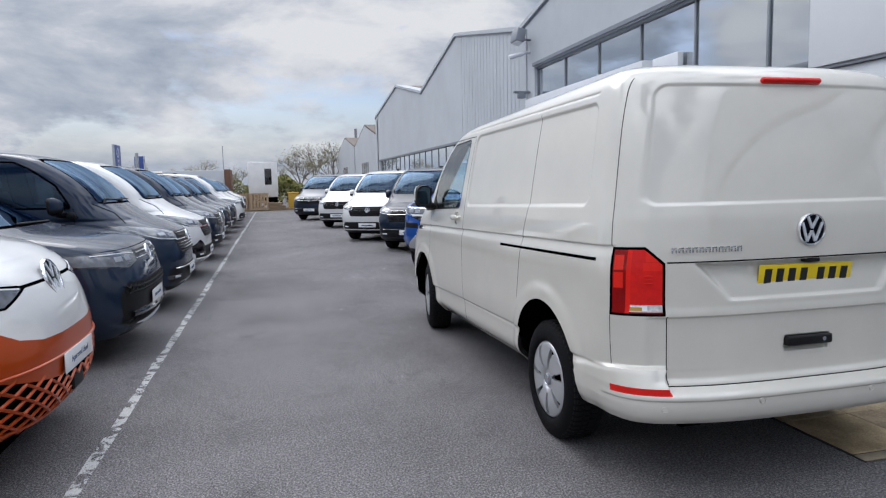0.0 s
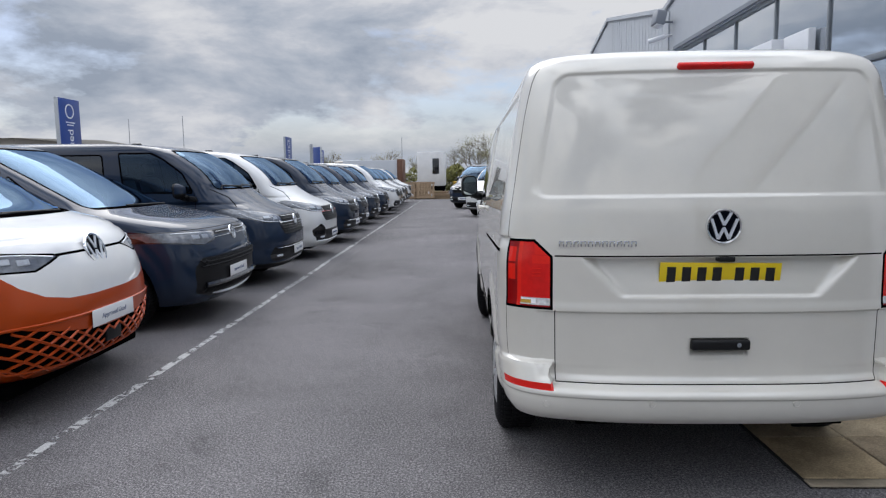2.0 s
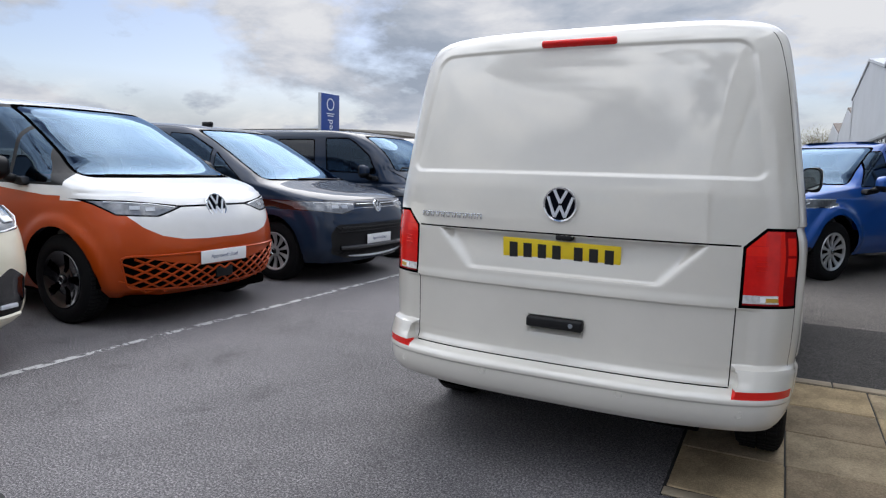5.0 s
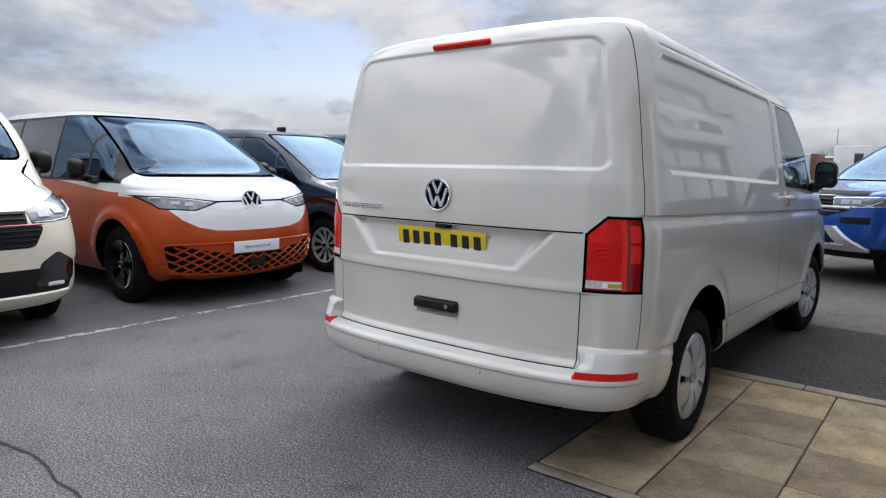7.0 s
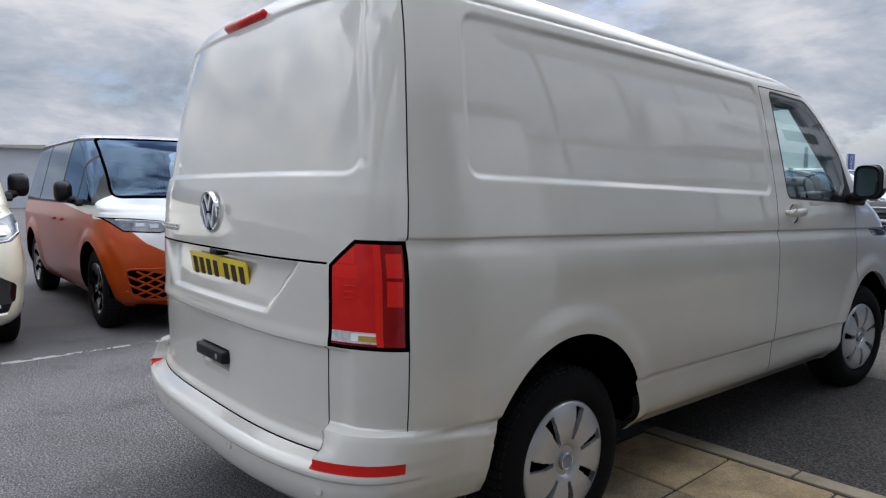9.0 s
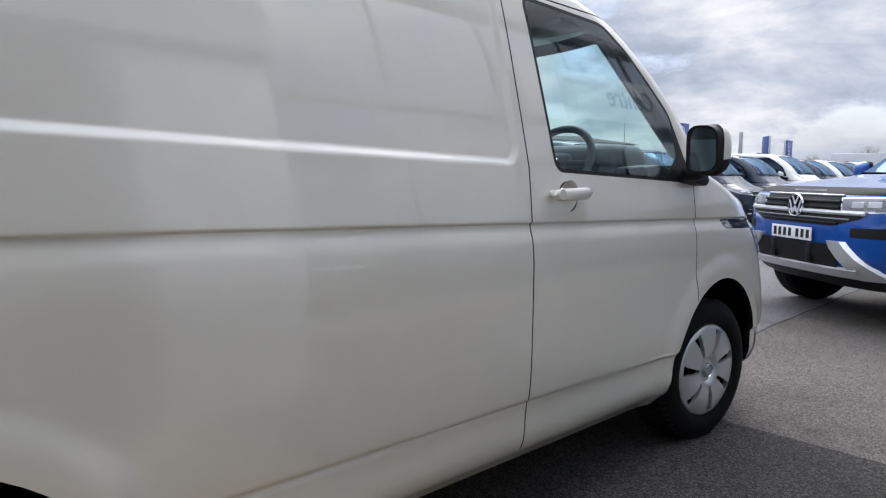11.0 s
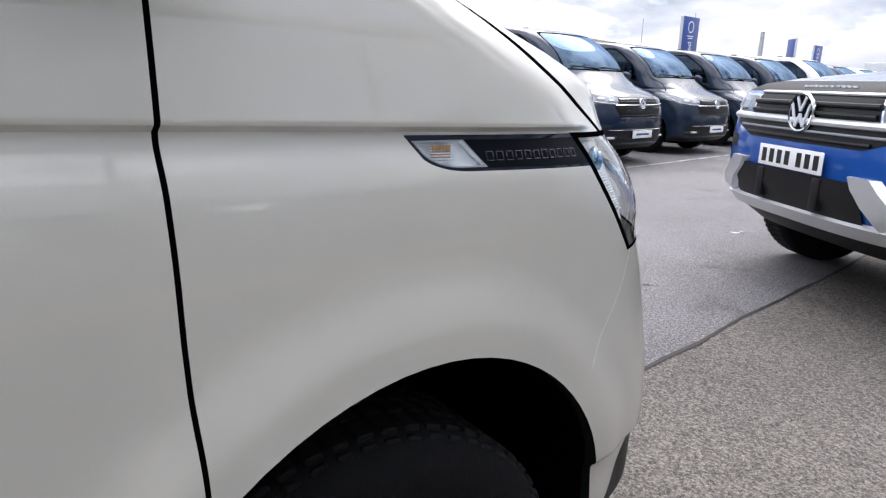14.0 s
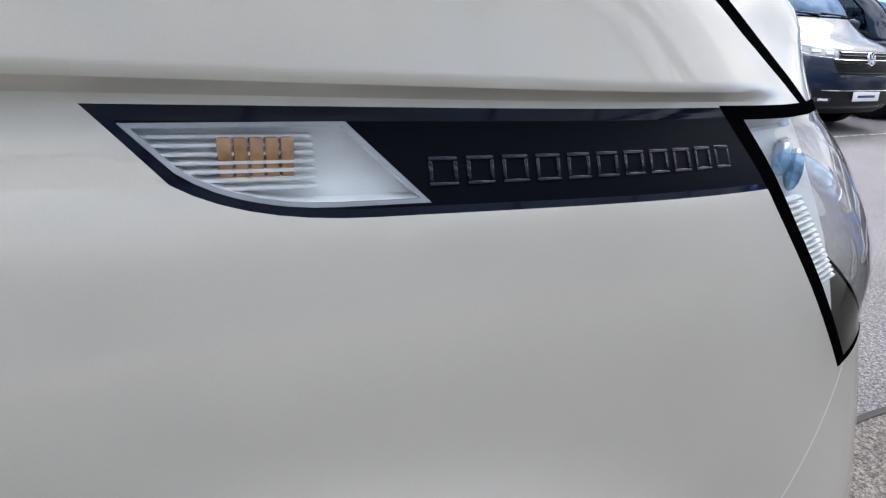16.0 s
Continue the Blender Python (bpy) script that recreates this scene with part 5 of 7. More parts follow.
    badge(v, SHEAR @ pose(0, rear_y(0, 1.185) - 0.004, 1.185, 0, 0, -90) @ pose(0, 0, 0, 0, 3, 0), 0.075)
    number_plate(v, SHEAR @ pose(0, rear_y(0, 0.97) + 0.025, 0.972, 0, 0, -90) @ pose(0, 0, 0, 0, 9, 0), M_YELLOW)
    for k in range(11):
        x0 = -0.690 + k * 0.0302
        t = bmesh.new()
        yy = rear_y(x0 + 0.012, 1.112) - 0.001
        for xa, xb, za, zb in ((0.0, 0.024, 1.120, 1.125), (0.0, 0.006, 1.100, 1.1195), (0.018, 0.024, 1.100, 1.1195)):
            box(t, (x0 + xa, yy - 0.004, za), (x0 + xb, yy + 0.004, zb), 0.001)
        add("chrome_bar", t, M_CHROME)
    t = boxed((-0.125, -0.012, -0.024), (0.125, 0.03, 0.022), 0.010, 3, pose(0, rear_y(0, 0.668) - 0.002, 0.672))
    add("tailgate_handle", t, M_BLACK, "black plastic tailgate handle")
    t = lathe(bmesh.new(), [(0.001, 0.004), (0.009, 0.004), (0.011, 0.0)], 16, pose(0.075, rear_y(0, 0.668) - 0.012, 0.672, 0, 0, -90))
    add("handle_lock", t, M_TRIMGREY)
    t = boxed((-0.035, -0.010, -0.012), (0.035, 0.05, 0.010), 0.006, 2, pose(0.02, rear_y(0, 1.04) + 0.006, 1.044))
    add("rear_camera", t, M_BLACK)
    for x in (-0.74, -0.30, 0.30, 0.74):
        z = 0.43 if abs(x) < 0.5 else 0.408
        yy = rear_y(x, z) + 0.0065
        nx = 0.30 * (x > 0.6) - 0.30 * (x < -0.6)
        t = lathe(bmesh.new(), [(0.001, 0.0012), (0.0115, 0.0012), (0.012, -0.001), (0.0135, -0.001), (0.0137, 0.0012), (0.0155, 0.0008), (0.017, -0.006)], 20,
                  pose(x * 1.008, yy - 0.001, z, 0, 0, -90 + math.degrees(math.atan(nx))))
        add("parking_sensor", t, M_GREY)
    for s in (1, -1):
        door_mirror(v, s * 0.905, 2.615, 1.268, s, M_GREY, 0.86)
        door_handle(v, s, 1.830, 1.228, M_GREY, False, SHEAR)
        for y in (0.0, 3.0):
            wheel(v, s * 0.925, y, 0.332, 0.332, s, "trim", turn=-8 if y > 1 else 0, width=0.215)
    for s in (1, -1):
        t = bmesh.new()
        cyl(t, (s * 0.775, 2.92, 1.34), (s * 0.67, 2.44, 1.80), 0.045, 10)
        part("pillar_trim", t, M_LINING, v, "pale grey pillar lining")
    part("sun_visor", boxed((0.10, 2.20, 1.82), (0.62, 2.40, 1.85), 0.012), M_LINING, v)
    cabin(v, 2.62, 1.22, 0.78, 1.90, 0.72, 1, True)
    part("bulkhead", boxed((-0.82, 1.60, 0.5), (0.82, 1.62, 1.28)), M_INTERIOR, v, "grey steel bulkhead")
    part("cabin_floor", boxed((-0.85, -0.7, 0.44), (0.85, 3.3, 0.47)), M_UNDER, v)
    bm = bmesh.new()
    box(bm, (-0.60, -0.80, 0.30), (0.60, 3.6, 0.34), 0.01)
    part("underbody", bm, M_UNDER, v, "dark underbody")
    return v


def van_front_simple(bm, add):
    keep = front(3.3)
    add("upper_grille", (region(bm, poly([(-0.47, 0.985), (0.47, 0.985), (0.48, 1.12), (-0.48, 1.12)], 1), keep)), M_BLACK, "black grille")
    add("lower_grille", (region(bm, poly(rounded([(-0.66, 0.92), (0.66, 0.92), (0.55, 0.79), (-0.55, 0.79)], 0.05), 1), keep)), M_BLACK)
    add("bumper_intake", (region(bm, [((0, 0, 0.80), (0, 0, 1)), ((0, 3.520, 0.45), (0, -1, 0.90))], lambda c, n: c.y > 3.2)), M_BLACK, "black lower bumper")


# ---- the other vehicles ----
def generic_levels(S, dense=False):
    z0, z1 = S["width"][0][0], S["width"][-1][0]
    return list(np.linspace(z0, z1 - 0.12, 44)) + list(np.linspace(z1 - 0.12, z1, 10))[1:]


BUZZ = dict(
    rear=[(0.24, -0.76), (0.35, -0.84), (0.6, -0.87), (0.9, -0.87), (1.2, -0.84), (1.6, -0.76), (1.8, -0.68), (1.88, -0.58), (1.935, -0.30)],
    front=[(0.24, 3.66), (0.32, 3.78), (0.45, 3.83), (0.62, 3.84), (0.80, 3.81), (0.98, 3.73), (1.08, 3.63), (1.14, 3.50), (1.19, 3.30), (1.24, 3.12), (1.40, 2.86), (1.60, 2.52), (1.76, 2.22), (1.85, 1.95), (1.90, 1.6), (1.935, 0.9)],
    width=[(0.24, 0.86), (0.34, 0.93), (0.5, 0.975), (0.75, 0.99), (0.95, 0.985), (1.10, 0.965), (1.3, 0.91), (1.6, 0.83), (1.78, 0.775), (1.86, 0.73), (1.90, 0.66), (1.935, 0.5)],
    front_depth=[(0.24, 0.6), (0.5, 0.72), (0.9, 0.70), (1.15, 0.52), (1.4, 0.42), (1.935, 0.5)],
    rear_depth=[(0.24, 0.4), (1.935, 0.4)], front_n=2.7, rear_n=3.0)


def retro_van(m):
    """The orange and white one-box van."""
    v = root("orange_white_van", m, "orange and white rounded electric van with honeycomb grille", "van", "parked row")
    S = BUZZ

    def push(X, Y, Z):
        o = np.zeros_like(X)
        for yc in (0.0, 2.99):
            d = np.hypot(Y - yc, Z - 0.38)
            o += 0.022 * sm((0.56 - d) / 0.09) * (X > 0.75) * (Z < 1.0)
        o -= 0.012 * np.exp(-((Z - 1.085) / 0.012) ** 2) * (Y > 1.9) * (Y > 3.2)
        return o
    bm = shell(S, list(np.linspace(0.24, 1.0, 40)) + list(np.linspace(1.0, 1.2, 18))[1:] + list(np.linspace(1.2, 1.80, 20))[1:] + list(np.linspace(1.8, 1.935, 9))[1:], 22, 14, 60, push)
    cut_arches(bm, v, ((0.0, 0.38), (2.99, 0.38)), 0.43, 0.95)
    keep = front(2.0)
    inner, rim = ringed(bm, rounded([(-0.80, 1.20), (0.80, 1.20), (0.68, 1.83), (-0.68, 1.83)], 0.07), 1, front(1.5), 0.025)
    part("windscreen", inner, M_SCREEN, v, "large tinted windscreen")
    part("windscreen_seal", rim, M_SEAL, v)
    for s, kp in ((1, right), (-1, left)):
        for nm, pts, mt in (("quarter_window", [(2.36, 1.16), (2.92, 1.155), (2.50, 1.60), (2.36, 1.74)], M_SCREEN), ("door_window", [(1.52, 1.165), (2.31, 1.16), (2.31, 1.79), (1.55, 1.80)], M_SCREEN),
                            ("side_window", [(0.40, 1.17), (1.46, 1.165), (1.49, 1.80), (0.40, 1.80)], M_PRIVACY), ("rear_window", [(-0.58, 1.20), (0.34, 1.17), (0.34, 1.80), (-0.45, 1.76)], M_PRIVACY)):
            part(nm, (region(bm, poly(rounded(pts, 0.03), 0), kp)), mt, v)
        band = region(bm, poly([(-0.62, 1.15), (3.06, 1.135), (3.03, 1.20), (2.62, 1.62), (2.40, 1.83), (-0.48, 1.83)], 0), kp)
        part("window_band", band, M_BLACK, v, "gloss black window band")
        # headlamps
        pts = [(s * 0.36, 0.972), (s * 0.58, 0.900), (s * 0.84, 0.915), (s * 0.97, 1.04), (s * 0.75, 1.032), (s * 0.40, 0.992)]
        k2 = (lambda c, n: c.y > 3.0 and c.x > 0.2) if s > 0 else (lambda c, n: c.y > 3.0 and c.x < -0.2)
        i2, r2 = ringed(bm, pts, 1, k2, 0.012)
        lamp = part("headlamp", i2, M_HEAD, v, "slim clear headlamp")
        lamp_insides(lamp, s, ((0.62, 0.962, 0.026), (0.72, 0.975, 0.026)), [(0.42, 0.975), (0.60, 1.002), (0.76, 1.015), (0.88, 1.02)], S)
        part("headlamp_rim", r2, M_SEAL, v)
    bar = (region(bm, poly([(-0.44, 0.972), (0.44, 0.972), (0.44, 0.988), (-0.44, 0.988)], 1), keep))
    part("light_bar", bar, M_SEAL, v, "thin dark light bar")
    # lower front mesh, its holes and sensor
    mesh_pts = rounded([(-0.86, 0.595), (0.86, 0.595), (0.80, 0.33), (0.0, 0.275), (-0.80, 0.33)], 0.06)
    grille = (region(bm, poly(mesh_pts, 1), keep))
    # white upper paint: a wide V on the nose, a level belt along the sides
    white = []
    nose = [(-0.86, 1.02), (0.86, 1.02), (0.80, 0.93), (0.70, 0.82), (0.58, 0.752), (0.42, 0.718), (0.2, 0.708), (-0.2, 0.708), (-0.42, 0.718), (-0.58, 0.752), (-0.70, 0.82), (-0.80, 0.93)]
    white.append((region(bm, poly(nose, 1), lambda c, n: c.y > 3.02)))
    white.append((region(bm, [((0, 3.05, 0), (0, -1, 0)), ((0, 0, 1.02), (0, 0, -1))], lambda c, n: True)))
    white.append((region(bm, [((0, 3.06, 0), (0, 1, 0)), ((0, 0, 1.055), (0, 0, -1)), ((0, 1.9, 1.125), (0, -0.075, -1))], lambda c, n: True)))
    up_ob = part("upper_body", join(white), M_WHITE, v, "white painted upper body and nose")
    part("lower_body", bm, M_ORANGE, v, "metallic orange lower body")
    part("grille_back", grille, M_UNDER, v, "dark grille backing")
    net = bmesh.new()
    for r in range(8):
        z = 0.322 + r * 0.036
        off = 0.065 * (r % 2)
        for k in range(-7, 8):
            x = k * 0.13 + off
            if abs(x) > 0.83 - max(0, 0.50 - z) * 0.3 or (abs(x) < 0.12 and 0.36 < z < 0.45) or z < 0.296 + 0.03 * abs(x) or z > 0.490 + 0.15 * (x / 0.8) ** 2:
                continue
            for sx in (-1, 1):
                xb = x + sx * 0.065
                cyl(net, (x, front_y(x, z - 0.036, S) + 0.002, z - 0.036), (xb, front_y(xb, z, S) + 0.001, z), 0.0095, 5)
    solid = bmesh.new()
    prev = None
    for k in range(41):
        x = -0.84 + 1.68 * k / 40
        za, zb = 0.478 + 0.14 * (x / 0.84) ** 2, 0.600
        cur = (solid.verts.new((x, front_y(x, za, S) + 0.004, za)), solid.verts.new((x, front_y(x, zb, S) + 0.004, zb)))
        if prev:
            solid.faces.new((prev[0], cur[0], cur[1], prev[1]))
        prev = cur
    bmesh.ops.recalc_face_normals(solid, faces=solid.faces[:])
    part("bumper_band", solid, M_ORANGE, v)
    part("grille_mesh", net, M_ORANGE, v, "orange honeycomb grille mesh")
    bm2 = bmesh.new()
    pts = [Vector((x, front_y(x, z, S) + 0.006, z)) for x, z in mesh_pts]
    for k in range(len(pts)):
        if (pts[k] - pts[(k + 1) % len(pts)]).length > 1e-4:
            n = max(1, int((pts[k] - pts[(k + 1) % len(pts)]).length / 0.08))
            for i in range(n):
                a, b = mesh_pts[k], mesh_pts[(k + 1) % len(pts)]
                qa, qb = [(a[0] + (b[0] - a[0]) * t, a[1] + (b[1] - a[1]) * t) for t in (i / n, (i + 1) / n)]
                cyl(bm2, (qa[0], front_y(*qa, S) + 0.004, qa[1]), (qb[0], front_y(*qb, S) + 0.004, qb[1]), 0.010, 6)
    part("grille_rim", bm2, M_ORANGE, v)
    part("radar_sensor", boxed((-0.095, -0.01, -0.045), (0.095, 0.010, 0.045), 0.035, 3, pose(0, front_y(0, 0.40, S) + 0.004, 0.400)), M_BLACK, v, "black oval sensor")
    badge(v, pose(0, front_y(0, 0.975, S) + 0.004, 0.975, 0, 0, 90) @ pose(0, 0, 0, 0, -18, 0), 0.112)
    show_plate(v, pose(0.02, front_y(0.02, 0.545, S) + 0.012, 0.548, 0, 0, 90))
    part("wiper", cyl(cyl(bmesh.new(), (-0.55, front_y(0.55, 1.215, S) + 0.015, 1.215), (0.10, front_y(0.1, 1.225, S) + 0.02, 1.225), 0.010), (0.05, front_y(0.1, 1.22, S) + 0.02, 1.22), (0.62, front_y(0.6, 1.225, S) + 0.015, 1.225), 0.008), M_BLACK, v)
    for s in (1, -1):
        door_mirror(v, s * 0.95, 2.42, 1.20, s, M_BLACK, 0.85)
        for y in (0.0, 2.99):
            wheel(v, s * 0.955, y, 0.37, 0.37, s, "blade")
        for y in (1.35, 1.72):
            part("door_handle", boxed((min(s * 0.972, s * 1.002), y - 0.09, 0.955), (max(s * 0.972, s * 1.002), y + 0.09, 0.985), 0.010), M_ORANGE, v)
    cabin(v, 2.75, 1.12, 0.80, 1.75, 0.62)
    part("screen_hood", boxed((-0.20, 2.68, 1.15), (0.20, 2.98, 1.30), 0.06, 3), M_BLACK, v)
    part("underbody", boxed((-0.75, -0.7, 0.17), (0.75, 3.6, 0.26), 0.02), M_UNDER, v, "dark underbody")
    part("cabin_floor", boxed((-0.88, -0.6, 0.40), (0.88, 3.2, 0.44)), M_UNDER, v)
    part("rear_bulkhead", boxed((-0.72, -0.5, 0.44), (0.72, -0.47, 1.6)), M_UNDER, v)
    return v


MPV = dict(
    rear=[(0.24, -0.80), (0.35, -0.86), (0.6, -0.90), (0.9, -0.90), (1.2, -0.87), (1.6, -0.78), (1.8, -0.70), (1.87, -0.60), (1.905, -0.3)],
    front=[(0.24, 3.90), (0.32, 3.98), (0.45, 4.02), (0.65, 4.02), (0.80, 3.99), (0.92, 3.94), (0.99, 3.86), (1.05, 3.66), (1.10, 3.40), (1.15, 3.12), (1.20, 2.95), (1.36, 2.62), (1.55, 2.26), (1.72, 1.92), (1.82, 1.65), (1.87, 1.3), (1.905, 0.8)],
    width=[(0.24, 0.84), (0.34, 0.91), (0.5, 0.955), (0.75, 0.97), (0.95, 0.965), (1.10, 0.94), (1.3, 0.885), (1.6, 0.80), (1.76, 0.745), (1.84, 0.70), (1.88, 0.62), (1.905, 0.48)],
    front_depth=[(0.24, 0.42), (0.5, 0.50), (0.95, 0.56), (1.12, 0.5), (1.3, 0.38), (1.905, 0.5)],
    rear_depth=[(0.24, 0.4), (1.905, 0.4)], front_n=3.0, rear_n=3.0)


def people_carrier(m):
    v = root("people_carrier", m, "dark grey sleek people carrier with black lower grille", "car", "parked row")
    S = MPV

    def push(X, Y, Z):
        o = np.zeros_like(X)
        for yc in (0.0, 3.12):
            d = np.hypot(Y - yc, Z - 0.37)
            o += 0.018 * sm((0.54 - d) / 0.08) * (X > 0.75) * (Z < 1.0)
        o -= 0.010 * np.exp(-((Z - 0.90) / 0.02) ** 2) * (X > 0.8) * (Y < 2.9)
        return o
    bm = shell(S, generic_levels(S), 18, 12, 50, push)
    cut_arches(bm, v, ((0.0, 0.37), (3.12, 0.37)), 0.42, 0.93)
    keep = front(2.6)
    inner, rim = ringed(bm, rounded([(-0.80, 1.175), (0.80, 1.175), (0.66, 1.80), (-0.66, 1.80)], 0.07), 1, front(1.2), 0.02)
    part("windscreen", inner, M_SCREEN, v, "raked tinted windscreen")
    part("windscreen_seal", rim, M_SEAL, v)
    for s, kp in ((1, right), (-1, left)):
        for nm, pts, mt in (("quarter_window", [(2.10, 1.13), (2.72, 1.10), (2.10, 1.52)], M_SCREEN), ("door_window", [(1.20, 1.14), (2.04, 1.13), (2.04, 1.55), (1.60, 1.74), (1.22, 1.76)], M_SCREEN),
                            ("side_window", [(0.20, 1.15), (1.12, 1.14), (1.15, 1.76), (0.20, 1.77)], M_PRIVACY), ("rear_window", [(-0.62, 1.18), (0.12, 1.15), (0.12, 1.77), (-0.45, 1.73)], M_PRIVACY)):
            i2, r2 = ringed(bm, rounded(pts, 0.03), 0, kp, 0.012)
            part(nm, i2, mt, v)
            part("window_trim", r2, M_SEAL, v)
        k2 = (lambda c, n: c.y > 2.9 and c.x > 0.2) if s > 0 else (lambda c, n: c.y > 2.9 and c.x < -0.2)
        pts = [(s * 0.42, 0.945), (s * 0.80, 0.965), (s * 0.97, 0.965), (s * 0.97, 0.86), (s * 0.66, 0.815), (s * 0.46, 0.86)]
        i2, r2 = ringed(bm, pts, 1, k2, 0.010)
        lamp = part("headlamp", i2, M_HEAD, v, "wide clear headlamp")
        lamp_insides(lamp, s, ((0.60, 0.90, 0.030), (0.72, 0.90, 0.030)), [(0.46, 0.925), (0.62, 0.94), (0.80, 0.945), (0.90, 0.945)], S)
        part("headlamp_rim", r2, M_GLOSSBLACK, v)
        seam = [(region(bm, poly(strip(p, q, 0.006), 0), kp)) for p, q in (((1.16, 0.40), (1.16, 1.13)), ((2.25, 0.45), (2.30, 1.10)))]
        part("door_seam", join(seam), M_SEAL, v)
    up = (region(bm, poly([(-0.42, 0.945), (0.42, 0.945), (0.42, 0.90), (-0.42, 0.90)], 1), keep))
    part("upper_grille", up, M_BLACK, v)
    low = (region(bm, poly(rounded([(-0.74, 0.70), (0.74, 0.70), (0.82, 0.60), (0.80, 0.36), (0.60, 0.30), (-0.60, 0.30), (-0.80, 0.36), (-0.82, 0.60)], 0.04), 1), keep))
    part("lower_grille", low, M_BLACK, v, "black honeycomb lower grille")
    hood = [(region(bm, poly([(-0.80, 0.968), (0.80, 0.968), (0.80, 0.973), (-0.80, 0.973)], 1), keep))]
    part("bonnet_seam", join(hood), M_SEAL, v)
    part("body", bm, M_MID, v, "dark grey metallic body")
    for z, half, mt, rr in ((0.925, 0.40, M_CHROME, 0.006), (0.655, 0.70, M_BLACK, 0.008), (0.615, 0.72, M_BLACK, 0.008), (0.43, 0.72, M_GLOSSBLACK, 0.03), (0.300, 0.70, M_LAMP, 0.016), (0.88, 0.46, M_CHROME, 0.004)):
        t = bmesh.new()
        for k in range(16):
            xa, xb = -half + 2 * half * k / 16, -half + 2 * half * (k + 1) / 16
            cyl(t, (xa, front_y(xa, z, S) + 0.004, z + (0.05 * (xa / half) ** 2 if z < 0.35 else 0)), (xb, front_y(xb, z, S) + 0.004, z + (0.05 * (xb / half) ** 2 if z < 0.35 else 0)), rr, 8)
        part("grille_bar", t, mt, v)
    for low_row, high_row in ((0, 3), (11, 14)):
        net = bmesh.new()
        for r in range(low_row, high_row):
            for k in range(-12, 13):
                x, z = k * 0.064 + 0.032 * (r % 2), 0.34 + r * 0.024
                if abs(x) < 0.74:
                    for sx in (-1, 1):
                        cyl(net, (x, front_y(x, z, S) + 0.004, z), (x + sx * 0.032, front_y(x + sx * 0.032, z + 0.024, S) + 0.004, z + 0.024), 0.006, 4)
        part("grille_mesh", net, M_BLACK, v)
    badge(v, pose(0, front_y(0, 0.90, S) + 0.006, 0.895, 0, 0, 90) @ pose(0, 0, 0, 0, -14, 0), 0.075)
    show_plate(v, pose(0.05, front_y(0.05, 0.51, S) + 0.014, 0.51, 0, 0, 90))
    part("wiper", cyl(bmesh.new(), (-0.60, front_y(0.6, 1.185, S) + 0.015, 1.185), (0.30, front_y(0.3, 1.195, S) + 0.02, 1.20), 0.010), M_BLACK, v)
    for s in (1, -1):
        door_mirror(v, s * 0.93, 2.22, 1.16, s, M_BLACK, 0.85)
        for y in (0.0, 3.12):
            wheel(v, s * 0.935, y, 0.35, 0.35, s, "ten")
    cabin(v, 2.45, 1.06, 0.78, 1.55, 0.58)
    part("underbody", boxed((-0.75, -0.7, 0.17), (0.75, 3.6, 0.26), 0.02), M_UNDER, v, "dark underbody")
    part("cabin_floor", boxed((-0.86, -0.6, 0.38), (0.86, 3.2, 0.42)), M_UNDER, v)
    part("rear_bulkhead", boxed((-0.70, 0.3, 0.42), (0.70, 0.33, 1.6)), M_UNDER, v)
    part("aerial", boxed((-0.03, 1.00, 1.88), (0.03, 1.18, 1.945), 0.02), M_BLACK, v)
    return v


PICKUP = dict(
    rear=[(0.33, 1.10), (0.55, 1.08), (0.8, 1.06), (1.0, 1.06), (1.15, 1.08), (1.3, 1.15), (1.6, 1.22), (1.78, 1.32), (1.84, 1.45), (1.88, 1.7)],
    front=[(0.33, 3.92), (0.44, 4.05), (0.60, 4.12), (0.75, 4.12), (0.95, 4.10), (1.06, 4.07), (1.12, 3.98), (1.16, 3.75), (1.20, 3.40), (1.235, 3.05), (1.28, 2.93), (1.45, 2.68), (1.62, 2.42), (1.76, 2.18), (1.83, 1.98), (1.88, 1.75)],
    width=[(0.33, 0.85), (0.46, 0.92), (0.65, 0.955), (0.9, 0.955), (1.05, 0.945), (1.17, 0.915), (1.3, 0.87), (1.6, 0.76), (1.76, 0.69), (1.83, 0.64), (1.86, 0.58), (1.88, 0.48)],
    front_depth=[(0.33, 0.5), (0.7, 0.52), (1.06, 0.50), (1.16, 0.48), (1.3, 0.34), (1.88, 0.3)],
    rear_depth=[(0.33, 0.08), (1.88, 0.25)], front_n=3.2, rear_n=4.0)


